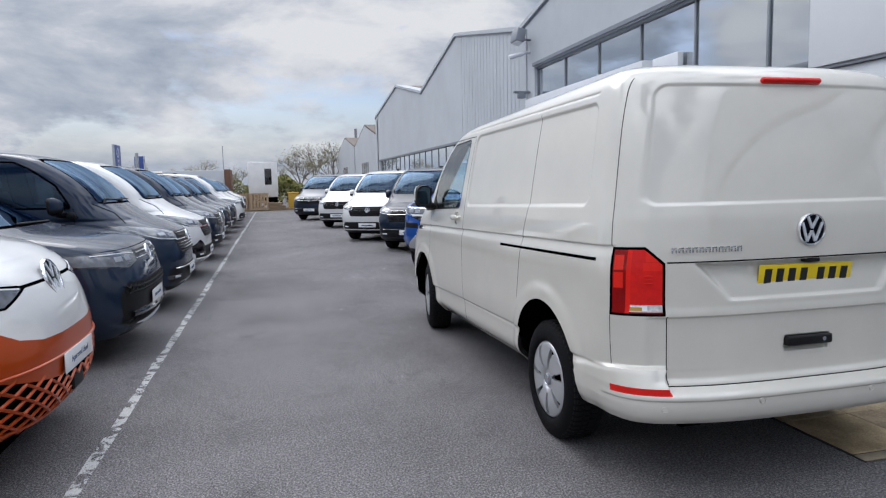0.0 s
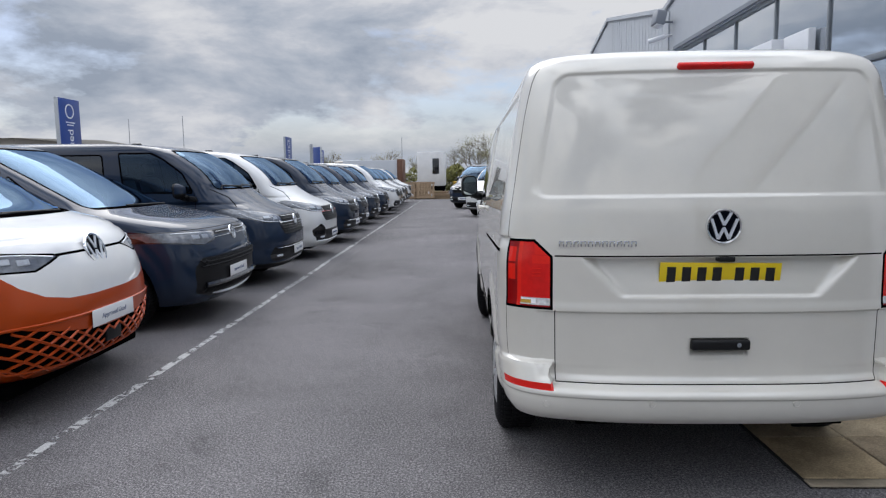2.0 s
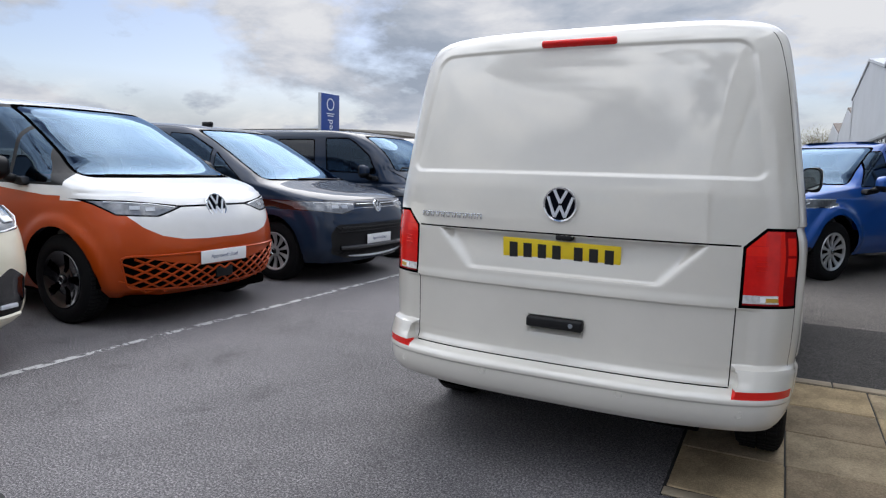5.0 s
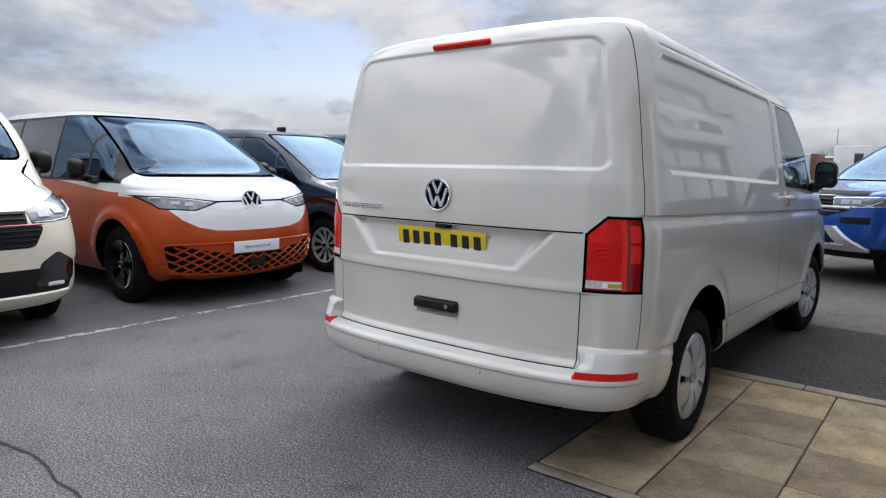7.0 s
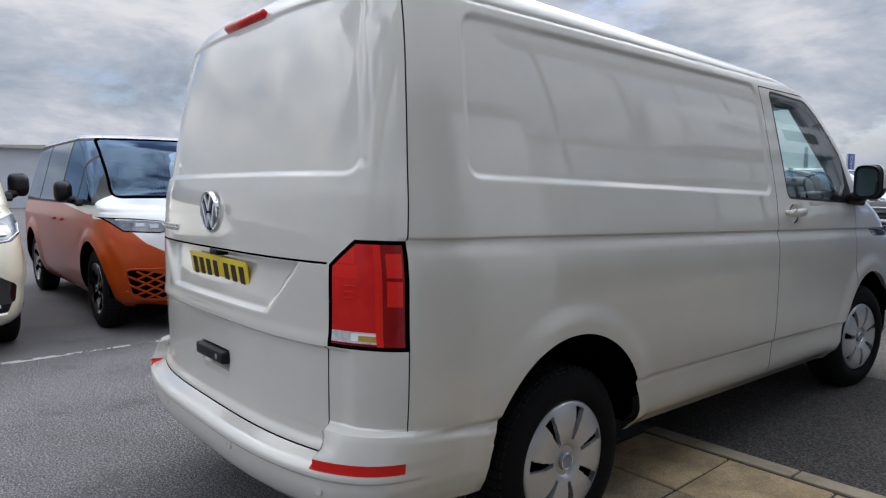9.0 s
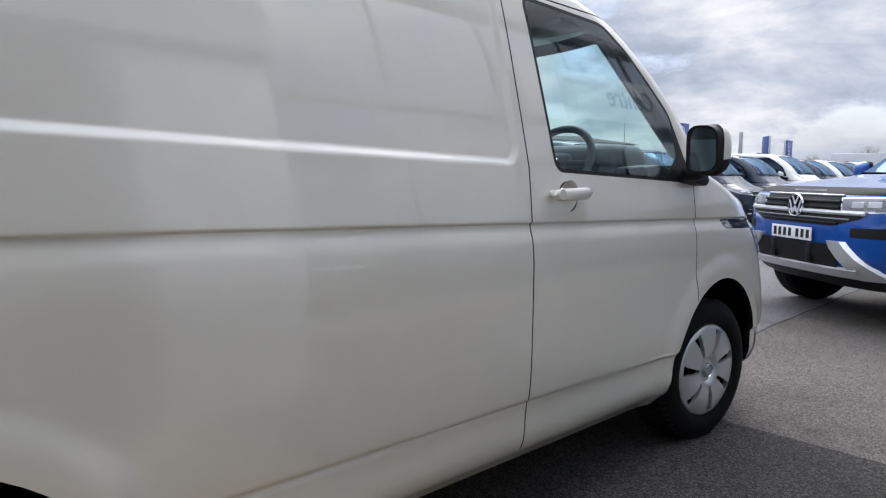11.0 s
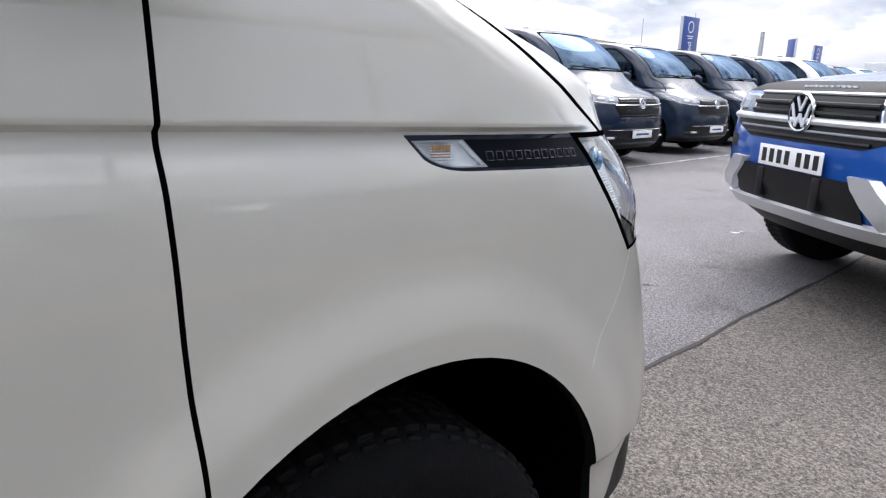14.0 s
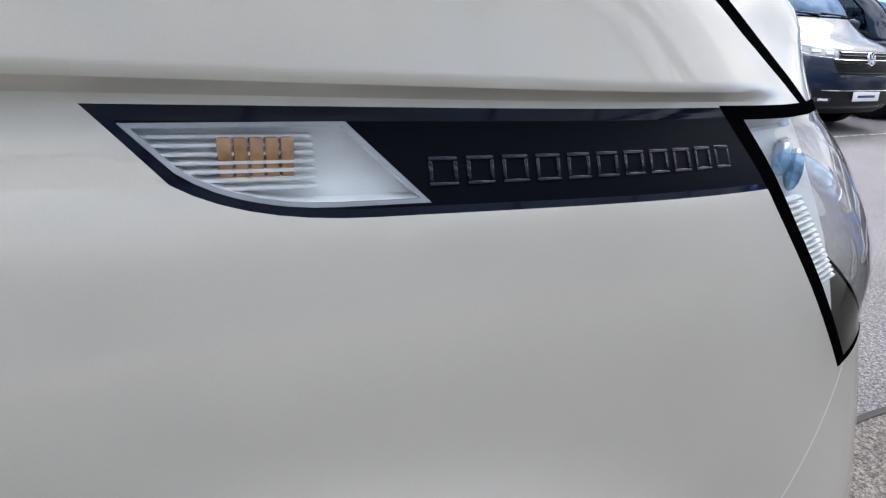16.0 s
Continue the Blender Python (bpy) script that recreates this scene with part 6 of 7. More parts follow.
def pickup(m):
    v = root("blue_pickup", m, "bright blue pickup truck with silver bumper guard", "pickup", "angled row")
    S = PICKUP

    def push(X, Y, Z):
        o = np.zeros_like(X)
        d = np.hypot(Y - 3.27, Z - 0.42)
        o += 0.045 * sm((0.60 - d) / 0.06) * (X > 0.75) * (Z < 1.05)
        o += 0.03 * sm((X - 0.25) / 0.1) * sm((0.75 - X) / 0.1) * (Z > 1.1) * (Z < 1.22) * (Y > 3.1) * 0.2
        return o
    bm = shell(S, generic_levels(S), 18, 12, 46, push)
    cut_arches(bm, v, ((3.27, 0.42),), 0.46, 0.93)
    keep = front(2.9)
    inner, rim = ringed(bm, rounded([(-0.78, 1.255), (0.78, 1.255), (0.60, 1.80), (-0.60, 1.80)], 0.06), 1, front(1.9), 0.02)
    part("windscreen", inner, M_SCREEN, v, "tinted windscreen")
    part("windscreen_seal", rim, M_SEAL, v)
    for s, kp in ((1, right), (-1, left)):
        for pts in ([(2.02, 1.24), (2.74, 1.235), (2.28, 1.72), (2.02, 1.75)], [(1.30, 1.25), (1.95, 1.24), (1.95, 1.75), (1.42, 1.74)]):
            i2, r2 = ringed(bm, rounded(pts, 0.03), 0, kp, 0.015)
            part("side_window", i2, M_SCREEN, v)
            part("window_trim", r2, M_SEAL, v)
        k2 = (lambda c, n: c.y > 3.3 and c.x > 0.2) if s > 0 else (lambda c, n: c.y > 3.3 and c.x < -0.2)
        pts = [(s * 0.46, 1.065), (s * 0.97, 1.085), (s * 0.97, 0.965), (s * 0.50, 0.935)]
        i2, r2 = ringed(bm, pts, 1, k2, 0.010)
        lamp = part("headlamp", i2, M_HEAD, v, "clear rectangular headlamp")
        lamp_insides(lamp, s, ((0.62, 1.01, 0.034), (0.74, 1.015, 0.034)), [(0.52, 0.955), (0.70, 0.96), (0.86, 0.975), (0.92, 1.03)], S)
        part("headlamp_rim", r2, M_CHROME, v)
        g = (region(bm, poly(rounded([(s * 0.60, 0.83), (s * 0.88, 0.84), (s * 0.88, 0.755), (s * 0.60, 0.755)], 0.01), 1), k2))
        part("fog_lamp_recess", g, M_BLACK, v)
    g = join([region(bm, poly(pts, 1), keep) for pts in ([(-0.455, 1.082), (0.455, 1.082), (0.495, 0.933), (-0.495, 0.933)], [(-0.70, 0.930), (0.70, 0.930), (0.66, 0.900), (0.44, 0.835), (-0.44, 0.835), (-0.66, 0.900)])])
    part("grille", g, M_BLACK, v, "black grille")
    low = (region(bm, poly([(-0.95, 0.47), (0.95, 0.47), (0.95, 0.30), (-0.95, 0.30)], 1), front(3.3)))
    part("lower_bumper", low, M_BLACK, v)
    hood_guard = (region(bm, poly([(-0.80, 1.085), (0.80, 1.085), (0.78, 1.145), (-0.78, 1.145)], 1), front(3.4)))
    part("bonnet_guard", hood_guard, M_NAVYTRIM, v, "dark bonnet guard")
    part("body", bm, M_BLUE, v, "metallic bright blue body")
    for z, half, mt, rr in ((1.082, 0.47, M_ALLOY, 0.009), (1.03, 0.47, M_BLACK, 0.014), (0.945, 0.70, M_ALLOY, 0.020), (0.985, 0.47, M_BLACK, 0.012), (0.895, 0.58, M_TRIMGREY, 0.007), (0.86, 0.48, M_BLACK, 0.010)):
        t = bmesh.new()
        for k in range(12):
            xa, xb = -half + 2 * half * k / 12, -half + 2 * half * (k + 1) / 12
            cyl(t, (xa, front_y(xa, z, S) + 0.004, z), (xb, front_y(xb, z, S) + 0.004, z), rr, 8)
        part("grille_bar", t, mt, v)
    # silver guard round the lower intake: two bent arms and a curved bar
    t = bmesh.new()
    for s in (1, -1):
        prev = None
        for xa, xb, z in ((0.405, 0.575, 0.718), (0.43, 0.625, 0.665), (0.50, 0.71, 0.590), (0.56, 0.80, 0.520), (0.60, 0.86, 0.455), (0.64, 0.86, 0.420)):
            ring = [t.verts.new((s * x, front_y(x, z, S) + d, z)) for x, d in ((xa, 0.0), (xa + 0.02, 0.035), (xb - 0.03, 0.038), (xb, -0.01))]
            if prev:
                for i in range(3):
                    t.faces.new((prev[i], prev[i + 1], ring[i + 1], ring[i]))
            else:
                t.faces.new(ring)
            prev = ring
    prev = None
    for k in range(25):
        x = -0.66 + 1.32 * k / 24
        ring = [t.verts.new((x, front_y(x, z, S) + d, z)) for z, d in ((0.418, 0.0), (0.428, 0.034), (0.492, 0.040), (0.512, 0.002))]
        if prev:
            for i in range(3):
                t.faces.new((prev[i], prev[i + 1], ring[i + 1], ring[i]))
        prev = ring
    bmesh.ops.recalc_face_normals(t, faces=t.faces[:])
    part("bumper_guard", t, M_ALLOY, v, "silver bumper guard", angle=25)
    t = bmesh.new()
    prev = None
    for k in range(17):
        x = -0.50 + k / 16
        ring = [t.verts.new((x, front_y(x, z, S) + 0.018, z)) for z in (0.495, 0.60, 0.690)]
        if prev:
            for i in range(2):
                t.faces.new((prev[i], prev[i + 1], ring[i + 1], ring[i]))
        prev = ring
    bmesh.ops.recalc_face_normals(t, faces=t.faces[:])
    part("bumper_mesh", t, M_BLACK, v, "black lower intake")
    for x in (-0.22, 0.24):
        part("intake_strut", boxed((x - 0.03, front_y(x, 0.6, S) - 0.02, 0.52), (x + 0.03, front_y(x, 0.6, S) + 0.025, 0.68), 0.008), M_BLACK, v)
    badge(v, pose(0, front_y(0, 0.99, S) + 0.022, 0.985, 0, 0, 90), 0.098)
    number_plate(v, pose(0, front_y(0, 0.75, S) + 0.026, 0.752, 0, 0, 90), M_PLATE)
    for k in range(10):
        x0 = -0.2 + k * 0.04
        part("bonnet_bar", boxed((x0, front_y(x0, 1.12, S) + 0.002, 1.105), (x0 + 0.028, front_y(x0, 1.12, S) + 0.012, 1.122)), M_LAMP, v)
    # load bed
    bed = bmesh.new()
    box(bed, (-0.93, -1.15, 0.52), (0.93, 1.02, 1.16), 0.05, 3)
    part("load_bed", bed, M_BLUE, v, "blue load bed")
    t = bmesh.new()
    for s in (1, -1):
        cyl(t, (s * 0.62, 1.0, 1.16), (s * 0.55, 0.75, 1.72), 0.04)
        cyl(t, (s * 0.55, 0.75, 1.72), (s * 0.60, 0.1, 1.18), 0.04)
    cyl(t, (-0.55, 0.75, 1.72), (0.55, 0.75, 1.72), 0.04)
    part("sports_bar", t, M_BLACK, v)
    for s in (1, -1):
        door_mirror(v, s * 0.93, 2.55, 1.22, s, M_BLUE, 0.9)
        for y in (0.0, 3.27):
            wheel(v, s * 0.945, y, 0.39, 0.39, s, "ten", 0.25)
    cabin(v, 2.62, 1.14, 0.74, 1.95, 0.72)
    part("cabin_floor", boxed((-0.86, 1.1, 0.50), (0.86, 3.6, 0.54)), M_UNDER, v)
    part("chassis", boxed((-0.5, -1.1, 0.36), (0.5, 3.9, 0.46)), M_UNDER, v)
    return v


# ---- ground ----
def plane(name, x0, y0, x1, y1, z, mat, n=1):
    bm = bmesh.new()
    bmesh.ops.create_grid(bm, x_segments=n, y_segments=n, size=1)
    for v in bm.verts:
        v.co = Vector((x0 + (v.co.x + 1) / 2 * (x1 - x0), y0 + (v.co.y + 1) / 2 * (y1 - y0), z))
    return finish(name, bm, mat, smooth=False)


tagged(plane("ground", -900, -900, 900, 900, 0, M_ASPHALT), "dark worn asphalt of a dealership forecourt", "ground", kind="structure")
FACADE = 6.0
bm = bmesh.new()
prism(bm, [(2.71, 6.9), (FACADE, 6.9), (FACADE, 45.0), (2.75, 45.0), (2.70, 30.0), (2.74, 20.0), (2.69, 14.0), (2.74, 10.6), (2.70, 8.8)], 2, -0.02, 0.004)
tagged(finish("apron", bm, M_APRON, smooth=False), "paler brownish asphalt strip beside the buildings", "asphalt", kind="structure")


bm = bmesh.new()
prism(bm, [(2.73, 4.935), (FACADE, 4.935), (FACADE, 6.895), (2.70, 6.895), (2.72, 6.0)], 2, -0.02, 0.004)
tagged(finish("apron", bm, M_DARKAPRON, smooth=False), "dark brown asphalt beside the shopfront", "asphalt", kind="structure")


def ribbon(name, pts, w, z, mat, label, jitter=0.0, seed=1):
    rng = random.Random(seed)
    bm = bmesh.new()
    prev = None
    for k, p in enumerate(pts):
        p = Vector(p)
        d = (Vector(pts[min(k + 1, len(pts) - 1)]) - Vector(pts[max(k - 1, 0)])).normalized()
        n = Vector((-d.y, d.x)) * w / 2
        j = Vector((rng.uniform(-jitter, jitter), rng.uniform(-jitter, jitter)))
        s = rng.uniform(0.7, 1.2) if jitter else 1
        a, b = p + n * s + j, p - n * s + j
        cur = (bm.verts.new((a.x, a.y, z)), bm.verts.new((b.x, b.y, z)))
        if prev:
            bm.faces.new((prev[0], prev[1], cur[1], cur[0]))
        prev = cur
    return tagged(finish(name, bm, mat, smooth=False), label, "marking" if mat is M_LINE else "crack", kind="structure")


ribbon("parking_line", [(-0.95, -6 + k * 0.5) for k in range(90)], 0.070, 0.004, M_LINE, "worn broken white painted line on asphalt", 0.008)
ribbon("crack", [(2.715, 7.6 + 0.25 * k) for k in range(40)], 0.022, 0.007, M_CRACK, "dark tarred joint between two asphalts", 0.012, 2)
ribbon("crack", [(-0.6 + 0.17 * k, 1.42 + 0.02 * math.sin(k * 1.3)) for k in range(16)], 0.013, 0.004, M_CRACK, "dark irregular crack across the asphalt", 0.02, 3)
rng = random.Random(5)
for x, y, s in ((2.16, 9.33, 0.10), (2.10, 9.48, 0.12), (2.66, 8.76, 0.07), (2.74, 8.80, 0.05), (1.75, 11.24, 0.10), (1.90, 11.28, 0.10), (2.68, 9.55, 0.07), (0.69, 7.88, 0.16), (0.58, 7.95, 0.10), (1.55, 8.96, 0.16), (1.72, 8.2, 0.08), (2.30, 8.45, 0.10), (2.62, 8.05, 0.10), (1.15, 10.5, 0.14), (1.0, 13.2, 0.2), (1.3, 15.2, 0.2), (0.9, 20.3, 0.3), (1.1, 24.0, 0.3), (0.35, 6.1, 0.08),
                (2.06, 9.40, 0.2), (2.1, 10.3, 0.12), (1.75, 11.4, 0.25), (0.2, 27.5, 0.4)):
    bm = bmesh.new()
    k = 14
    bm.faces.new([bm.verts.new((*q, 0.004)) for q in [(x + s * rng.uniform(0.75, 1) * math.cos(2 * math.pi * i / k), y + 0.5 * s * rng.uniform(0.75, 1) * math.sin(2 * math.pi * i / k)) for i in range(k)]])
    tagged(finish("paint_patch", bm, M_SPECK, smooth=False), "worn patch of old white paint on asphalt", "marking", "paint remnants", "structure")

# paving in front of the entrance
paving = new("paving")
tagged(paving, "buff concrete paving slabs with dirty joints", "paving", kind="structure")
part("paving_bed", boxed((2.90, 2.80, -0.05), (FACADE, 4.93, 0.006)), M_CRACK, paving)
slab = boxed((-0.2275, -0.2375, -0.03), (0.2275, 0.2375, 0.012), 0.005, 1)
me_slab = finish("paving_slab", slab, M_SLAB, paving, smooth=False)
first = True
for i in range(7):
    for j in range(4):
        ob = me_slab if first else new("paving_slab", me_slab.data)
        first = False
        ob.parent = paving
        ob.matrix_local = pose(2.915 + 0.2275 + i * 0.4625 - 0.0, 2.885 + 0.2375 + j * 0.4825, rng.uniform(-0.002, 0.002), rng.uniform(-0.3, 0.3), rng.uniform(-0.3, 0.3), rng.uniform(-0.4, 0.4))
for i in range(4):
    part("edging_kerb", boxed((2.905 + i * 0.75, 2.80, -0.05), (2.905 + i * 0.75 + 0.742, 2.872, 0.013), 0.006), M_KERB, paving, "narrow concrete edging")
    part("edging_kerb", boxed((2.905 + i * 0.75, 4.83, -0.05), (2.905 + i * 0.75 + 0.742, 4.93, 0.016), 0.006), M_KERB, paving, "narrow concrete edging")


# ---- buildings ----
def wall_gables():
    b = new("showroom_building")
    tagged(b, "grey clad dealership building with three gables and window bands", "building")
    x = FACADE
    # profile of the gabled wall along y, with openings cut by building it in strips
    top = [(-8.0, 5.06), (-1.5, 6.18), (4.2, 5.06), (9.8, 6.18), (15.55, 5.06), (21.4, 6.18), (26.7, 5.06), (32.2, 6.08), (39.1, 5.22)]

    def height(y):
        for (a, h), (c, g) in zip(top, top[1:]):
            if a <= y <= c:
                return h + (g - h) * (y - a) / (c - a)
        return 5.0
    cuts = sorted({t[0] for t in top} | {-7.0, 14.7, 20.9, 37.8, 15.2, 16.5})
    for a, c in zip(cuts, cuts[1:]):
        z0 = 0.0
        if a >= -7.0 and c <= 14.7:
            z0 = 4.06
        if a >= 20.9 and c <= 37.8:
            z0 = 2.72
            part("wall_panel", prism(bmesh.new(), [(a, 0), (c, 0), (c, 1.3), (a, 1.3)], 0, x, x + 0.3), M_CLAD, b)
        part("wall_panel", prism(bmesh.new(), [(a, z0), (c, z0), (c, height(c)), (a, height(a))], 0, x, x + 0.3), M_CLAD, b, "grey metal cladding")
    for (a, h), (c, g) in zip(top, top[1:]):
        d = Vector((c - a, g - h)).normalized()
        n = Vector((-d.y, d.x)) * 0.11
        part("verge_flashing", prism(bmesh.new(), [(a, h), (c, g), (c, g + 0.10), (a, h + 0.10)], 0, x - 0.05, x + 0.5), M_CLAD, b, "grey verge flashing")
        part("verge_line", prism(bmesh.new(), [(a, h - 0.035), (c, g - 0.035), (c, g - 0.004), (a, h - 0.004)], 0, x - 0.03, x), M_TRIMGREY, b)
        part("roof", prism(bmesh.new(), [(a, h - 0.02), (c, g - 0.02), (c, g + 0.08), (a, h + 0.08)], 0, x + 0.5, x + 30), M_ROOF, b, "brown sheet roof")
    # fine vertical ribs of the cladding
    ribs = bmesh.new()
    y = 15.4
    while y < 20.8:
        box(ribs, (x - 0.008, y, 0.1), (x, y + 0.02, height(y) - 0.05))
        y += 0.28
    part("cladding_rib", ribs, M_CLAD, b)
    part("corner_strip", boxed((x - 0.03, 15.15, 0), (x, 15.45, 5.0)), M_CLAD, b)
    # window band of the middle bays
    part("window_glass", boxed((x + 0.06, 20.9, 1.3), (x + 0.075, 37.8, 2.72)), M_CURTAIN, b, "dark band glazing")
    y = 20.9
    while y < 37.9:
        part("mullion", boxed((x + 0.04, y - 0.025, 1.3), (x + 0.08, y + 0.025, 2.72)), M_MULLION, b)
        y += 1.1
    part("band_head", boxed((x - 0.04, 20.8, 2.70), (x + 0.1, 37.9, 2.78)), M_MULLION, b)
    # shopfront of the near bay: glass to the ground, transom, band above
    for k in range(15):
        for z0, z1, mt in ((0.15, 2.2, M_SHOP), (2.26, 2.70, M_CURTAIN), (2.76, 4.03, M_CURTAIN)):
            part("window_pane", boxed((x + 0.10, 14.7 - 1.475 * (k + 1) + 0.03, z0), (x + 0.115, 14.7 - 1.475 * k - 0.03, z1)), mt, b, "reflective glass pane")
    ys = [14.7 - 1.475 * k for k in range(15)]
    for y in ys:
        part("mullion", boxed((x + 0.07, y - 0.02, 0.1), (x + 0.12, y + 0.02, 4.05), 0.005), M_MULLION, b, "grey aluminium mullion")
    for z in (0.08, 2.19, 2.69, 4.0):
        part("transom", boxed((x + 0.05, -7.0, z), (x + 0.12, 14.7, z + 0.075), 0.005), M_MULLION, b, "grey aluminium transom")
    part("plinth", boxed((x - 0.10, -7.0, 0.0), (x + 0.2, 14.7, 0.085)), M_KERB, b, "concrete threshold")
    part("head_trim", boxed((x - 0.04, -7.0, 4.08), (x + 0.02, 14.75, 4.15)), M_TRIMGREY, b)
    part("room_floor", boxed((x + 0.3, -7.5, 0.0), (x + 9, 15, 0.06)), M_ROOMWALL, b)
    part("room_back", boxed((x + 8.8, -7.5, 0.0), (x + 9, 15, 4.8)), M_ROOMWALL, b)
    part("room_ceiling", boxed((x + 0.3, -7.5, 4.3), (x + 9, 15, 4.4)), M_ROOMWALL, b)
    part("wall_panel", boxed((x, -8.0, 0.0), (x + 0.3, -7.0, 5.0)), M_CLAD, b)
    part("wall_panel", boxed((x + 0.3, 14.75, 0.0), (x + 9, 14.95, 4.9)), M_ROOMWALL, b)
    part("wall_panel", boxed((x + 0.3, -8.0, 0.0), (x + 9, -7.8, 4.9)), M_ROOMWALL, b)
    # end gable wall
    part("end_wall", boxed((x, 38.2, 0), (x + 20, 38.5, 5.1)), M_CLAD, b)
    return b


wall_gables()
sign = root("fascia_sign", pose(5.97, 12.36, 3.03), "white fascia sign with dark lettering on the shopfront", "sign")
part("sign_box", boxed((-0.13, -2.53, -0.305), (0.11, 2.53, 0.305), 0.008), M_SIGNWHITE, sign)
for word, y in (("Van", -0.18), ("Centre", -1.31)):
    lettering("sign_word", word, 0.40, pose(-0.133, y, 0.0) @ pose(0, 0, 0, 90, 0, -90), M_INK, sign, 0.004)
part("name_bar", boxed((-0.136, 0.38, -0.09), (-0.129, 1.86, 0.13)), M_INK, sign, "dark bar in place of a name")
part("sign_panel", boxed((0.0, -3.3, -0.305), (0.10, -2.62, 0.305), 0.008), M_SIGNWHITE, sign, "plain white end panel")
part("sign_soffit", boxed((-0.12, -2.52, -0.325), (0.10, 2.52, -0.309)), M_TRIMGREY, sign)
portal = root("entrance_portal", pose(0, 0, 0), "white clad portal over the glazed entrance", "portal")
part("portal_fascia", boxed((5.0, 1.6, 2.46), (FACADE - 0.02, 5.52, 4.55), 0.01), M_SIGNWHITE, portal, "white panel fascia")
part("portal_soffit", boxed((5.02, 1.62, 2.43), (FACADE - 0.02, 5.50, 2.456)), M_TRIMGREY, portal)
for y0, y1 in ((4.72, 5.50), (1.62, 2.40)):
    part("portal_pillar", boxed((5.06, y0, 0.0), (FACADE - 0.02, y1, 2.426), 0.01), M_SIGNWHITE, portal, "white clad pillar")
part("portal_trim", boxed((5.04, 4.60, 0.0), (5.5, 4.715, 2.426), 0.005), M_TRIMGREY, portal)


def floodlight(m):
    f = root("floodlight", m, "grey wall floodlight on a bracket", "floodlight")
    part("lamp_body", boxed((-0.42, -0.20, -0.14), (-0.20, 0.20, 0.16), 0.03, 2, pose(0, 0, 0, 0, 12, 0)), M_TRIMGREY, f)
    part("lamp_glass", boxed((-0.38, -0.17, -0.165), (-0.22, 0.17, -0.14), 0.005, 2, pose(0, 0, 0, 0, 12, 0)), M_PLATE, f)
    part("bracket", cyl(bmesh.new(), (-0.22, 0, 0), (0, 0, 0), 0.025), M_TRIMGREY, f)


floodlight(pose(FACADE, 14.95, 4.72))
cctv = root("security_camera", pose(FACADE, 15.0, 4.42), "white bullet security camera on the wall", "camera")
part("camera_body", cyl(bmesh.new(), (-0.50, 0.05, -0.10), (-0.15, 0.0, 0.0), 0.055, 16), M_PLATE, cctv)
part("camera_arm", cyl(bmesh.new(), (-0.18, 0, 0), (0, 0, 0.03), 0.03), M_PLATE, cctv)
wl = root("wall_bracket", pose(FACADE, 15.0, 3.5), "small grey bracket lamp on the wall", "bracket")
part("bracket_arm", boxed((-0.40, -0.05, 0.0), (0.0, 0.05, 0.05), 0.01), M_TRIMGREY, wl)
part("bracket_lamp", boxed((-0.30, -0.08, -0.12), (-0.12, 0.08, 0.0), 0.03), M_TRIMGREY, wl)


def gable_shed(y0, y1, eave, ridge, group):
    b = new("small_gabled_unit")
    tagged(b, "grey gabled unit with brown roof and ventilator", "building", group)
    x = FACADE + 0.3
    ym = (y0 + y1) / 2
    part("wall", prism(bmesh.new(), [(y0, 0), (y1, 0), (y1, eave), (ym, ridge), (y0, eave)], 0, x, x + 0.3), M_CLAD, b)
    for a, h, c, g in ((y0, eave, ym, ridge), (ym, ridge, y1, eave)):
        part("roof", prism(bmesh.new(), [(a, h + 0.02), (c, g + 0.02), (c, g + 0.12), (a, h + 0.12)], 0, x + 0.02, x + 20), M_ROOF, b, "brown pitched roof")
    part("flue", cyl(bmesh.new(), (x + 1, ym, ridge - 0.1), (x + 1, ym, ridge + 0.9), 0.12), M_TRIMGREY, b)
    for k in range(4):
        part("window", boxed((x - 0.02, ym - 1.6 + k * 0.9, 1.4), (x + 0.05, ym - 1.0 + k * 0.9, 2.9)), M_GLOSSBLACK, b)
    return b


gable_shed(40.5, 52.0, 4.3, 5.4, "far gabled units")
gable_shed(52.5, 66.0, 4.3, 5.4, "far gabled units")


# ---- signs and posts behind the row ----
def totem(m, h, w, label="navy blue totem sign with white lettering"):
    t = root("totem_sign", m, label, "sign", "totem signs")
    part("panel", boxed((-0.03, -w / 2, 0.25), (0.03, w / 2, h), 0.006), M_SIGNBLUE, t, "navy blue panel")
    part("side_post", boxed((-0.035, -w / 2 - 0.03, 0.0), (0.035, -w / 2 - 0.002, h), 0.005), M_POST, t)
    for word, dz in (("Used", 0.84), ("Approved", 1.66)):
        lettering("sign_word", word, 0.25, pose(0.034, 0.0, h - dz) @ pose(0, 0, 0, 90, 0, 90) @ pose(0, 0, 0, 0, 0, 90), M_PLATE, t, 0.002)
    part("emblem_ring", lathe(bmesh.new(), [(0.115, 0.028), (0.118, 0.034), (0.14, 0.034), (0.143, 0.028)], 24, pose(0, 0, h - 0.24)), M_PLATE, t)
    part("caption_bar", boxed((0.028, -0.15, h - 0.465), (0.034, 0.15, h - 0.445)), M_PLATE, t)
    part("caption_bar", boxed((0.028, -0.11, h - 0.515), (0.034, 0.11, h - 0.495)), M_PLATE, t)


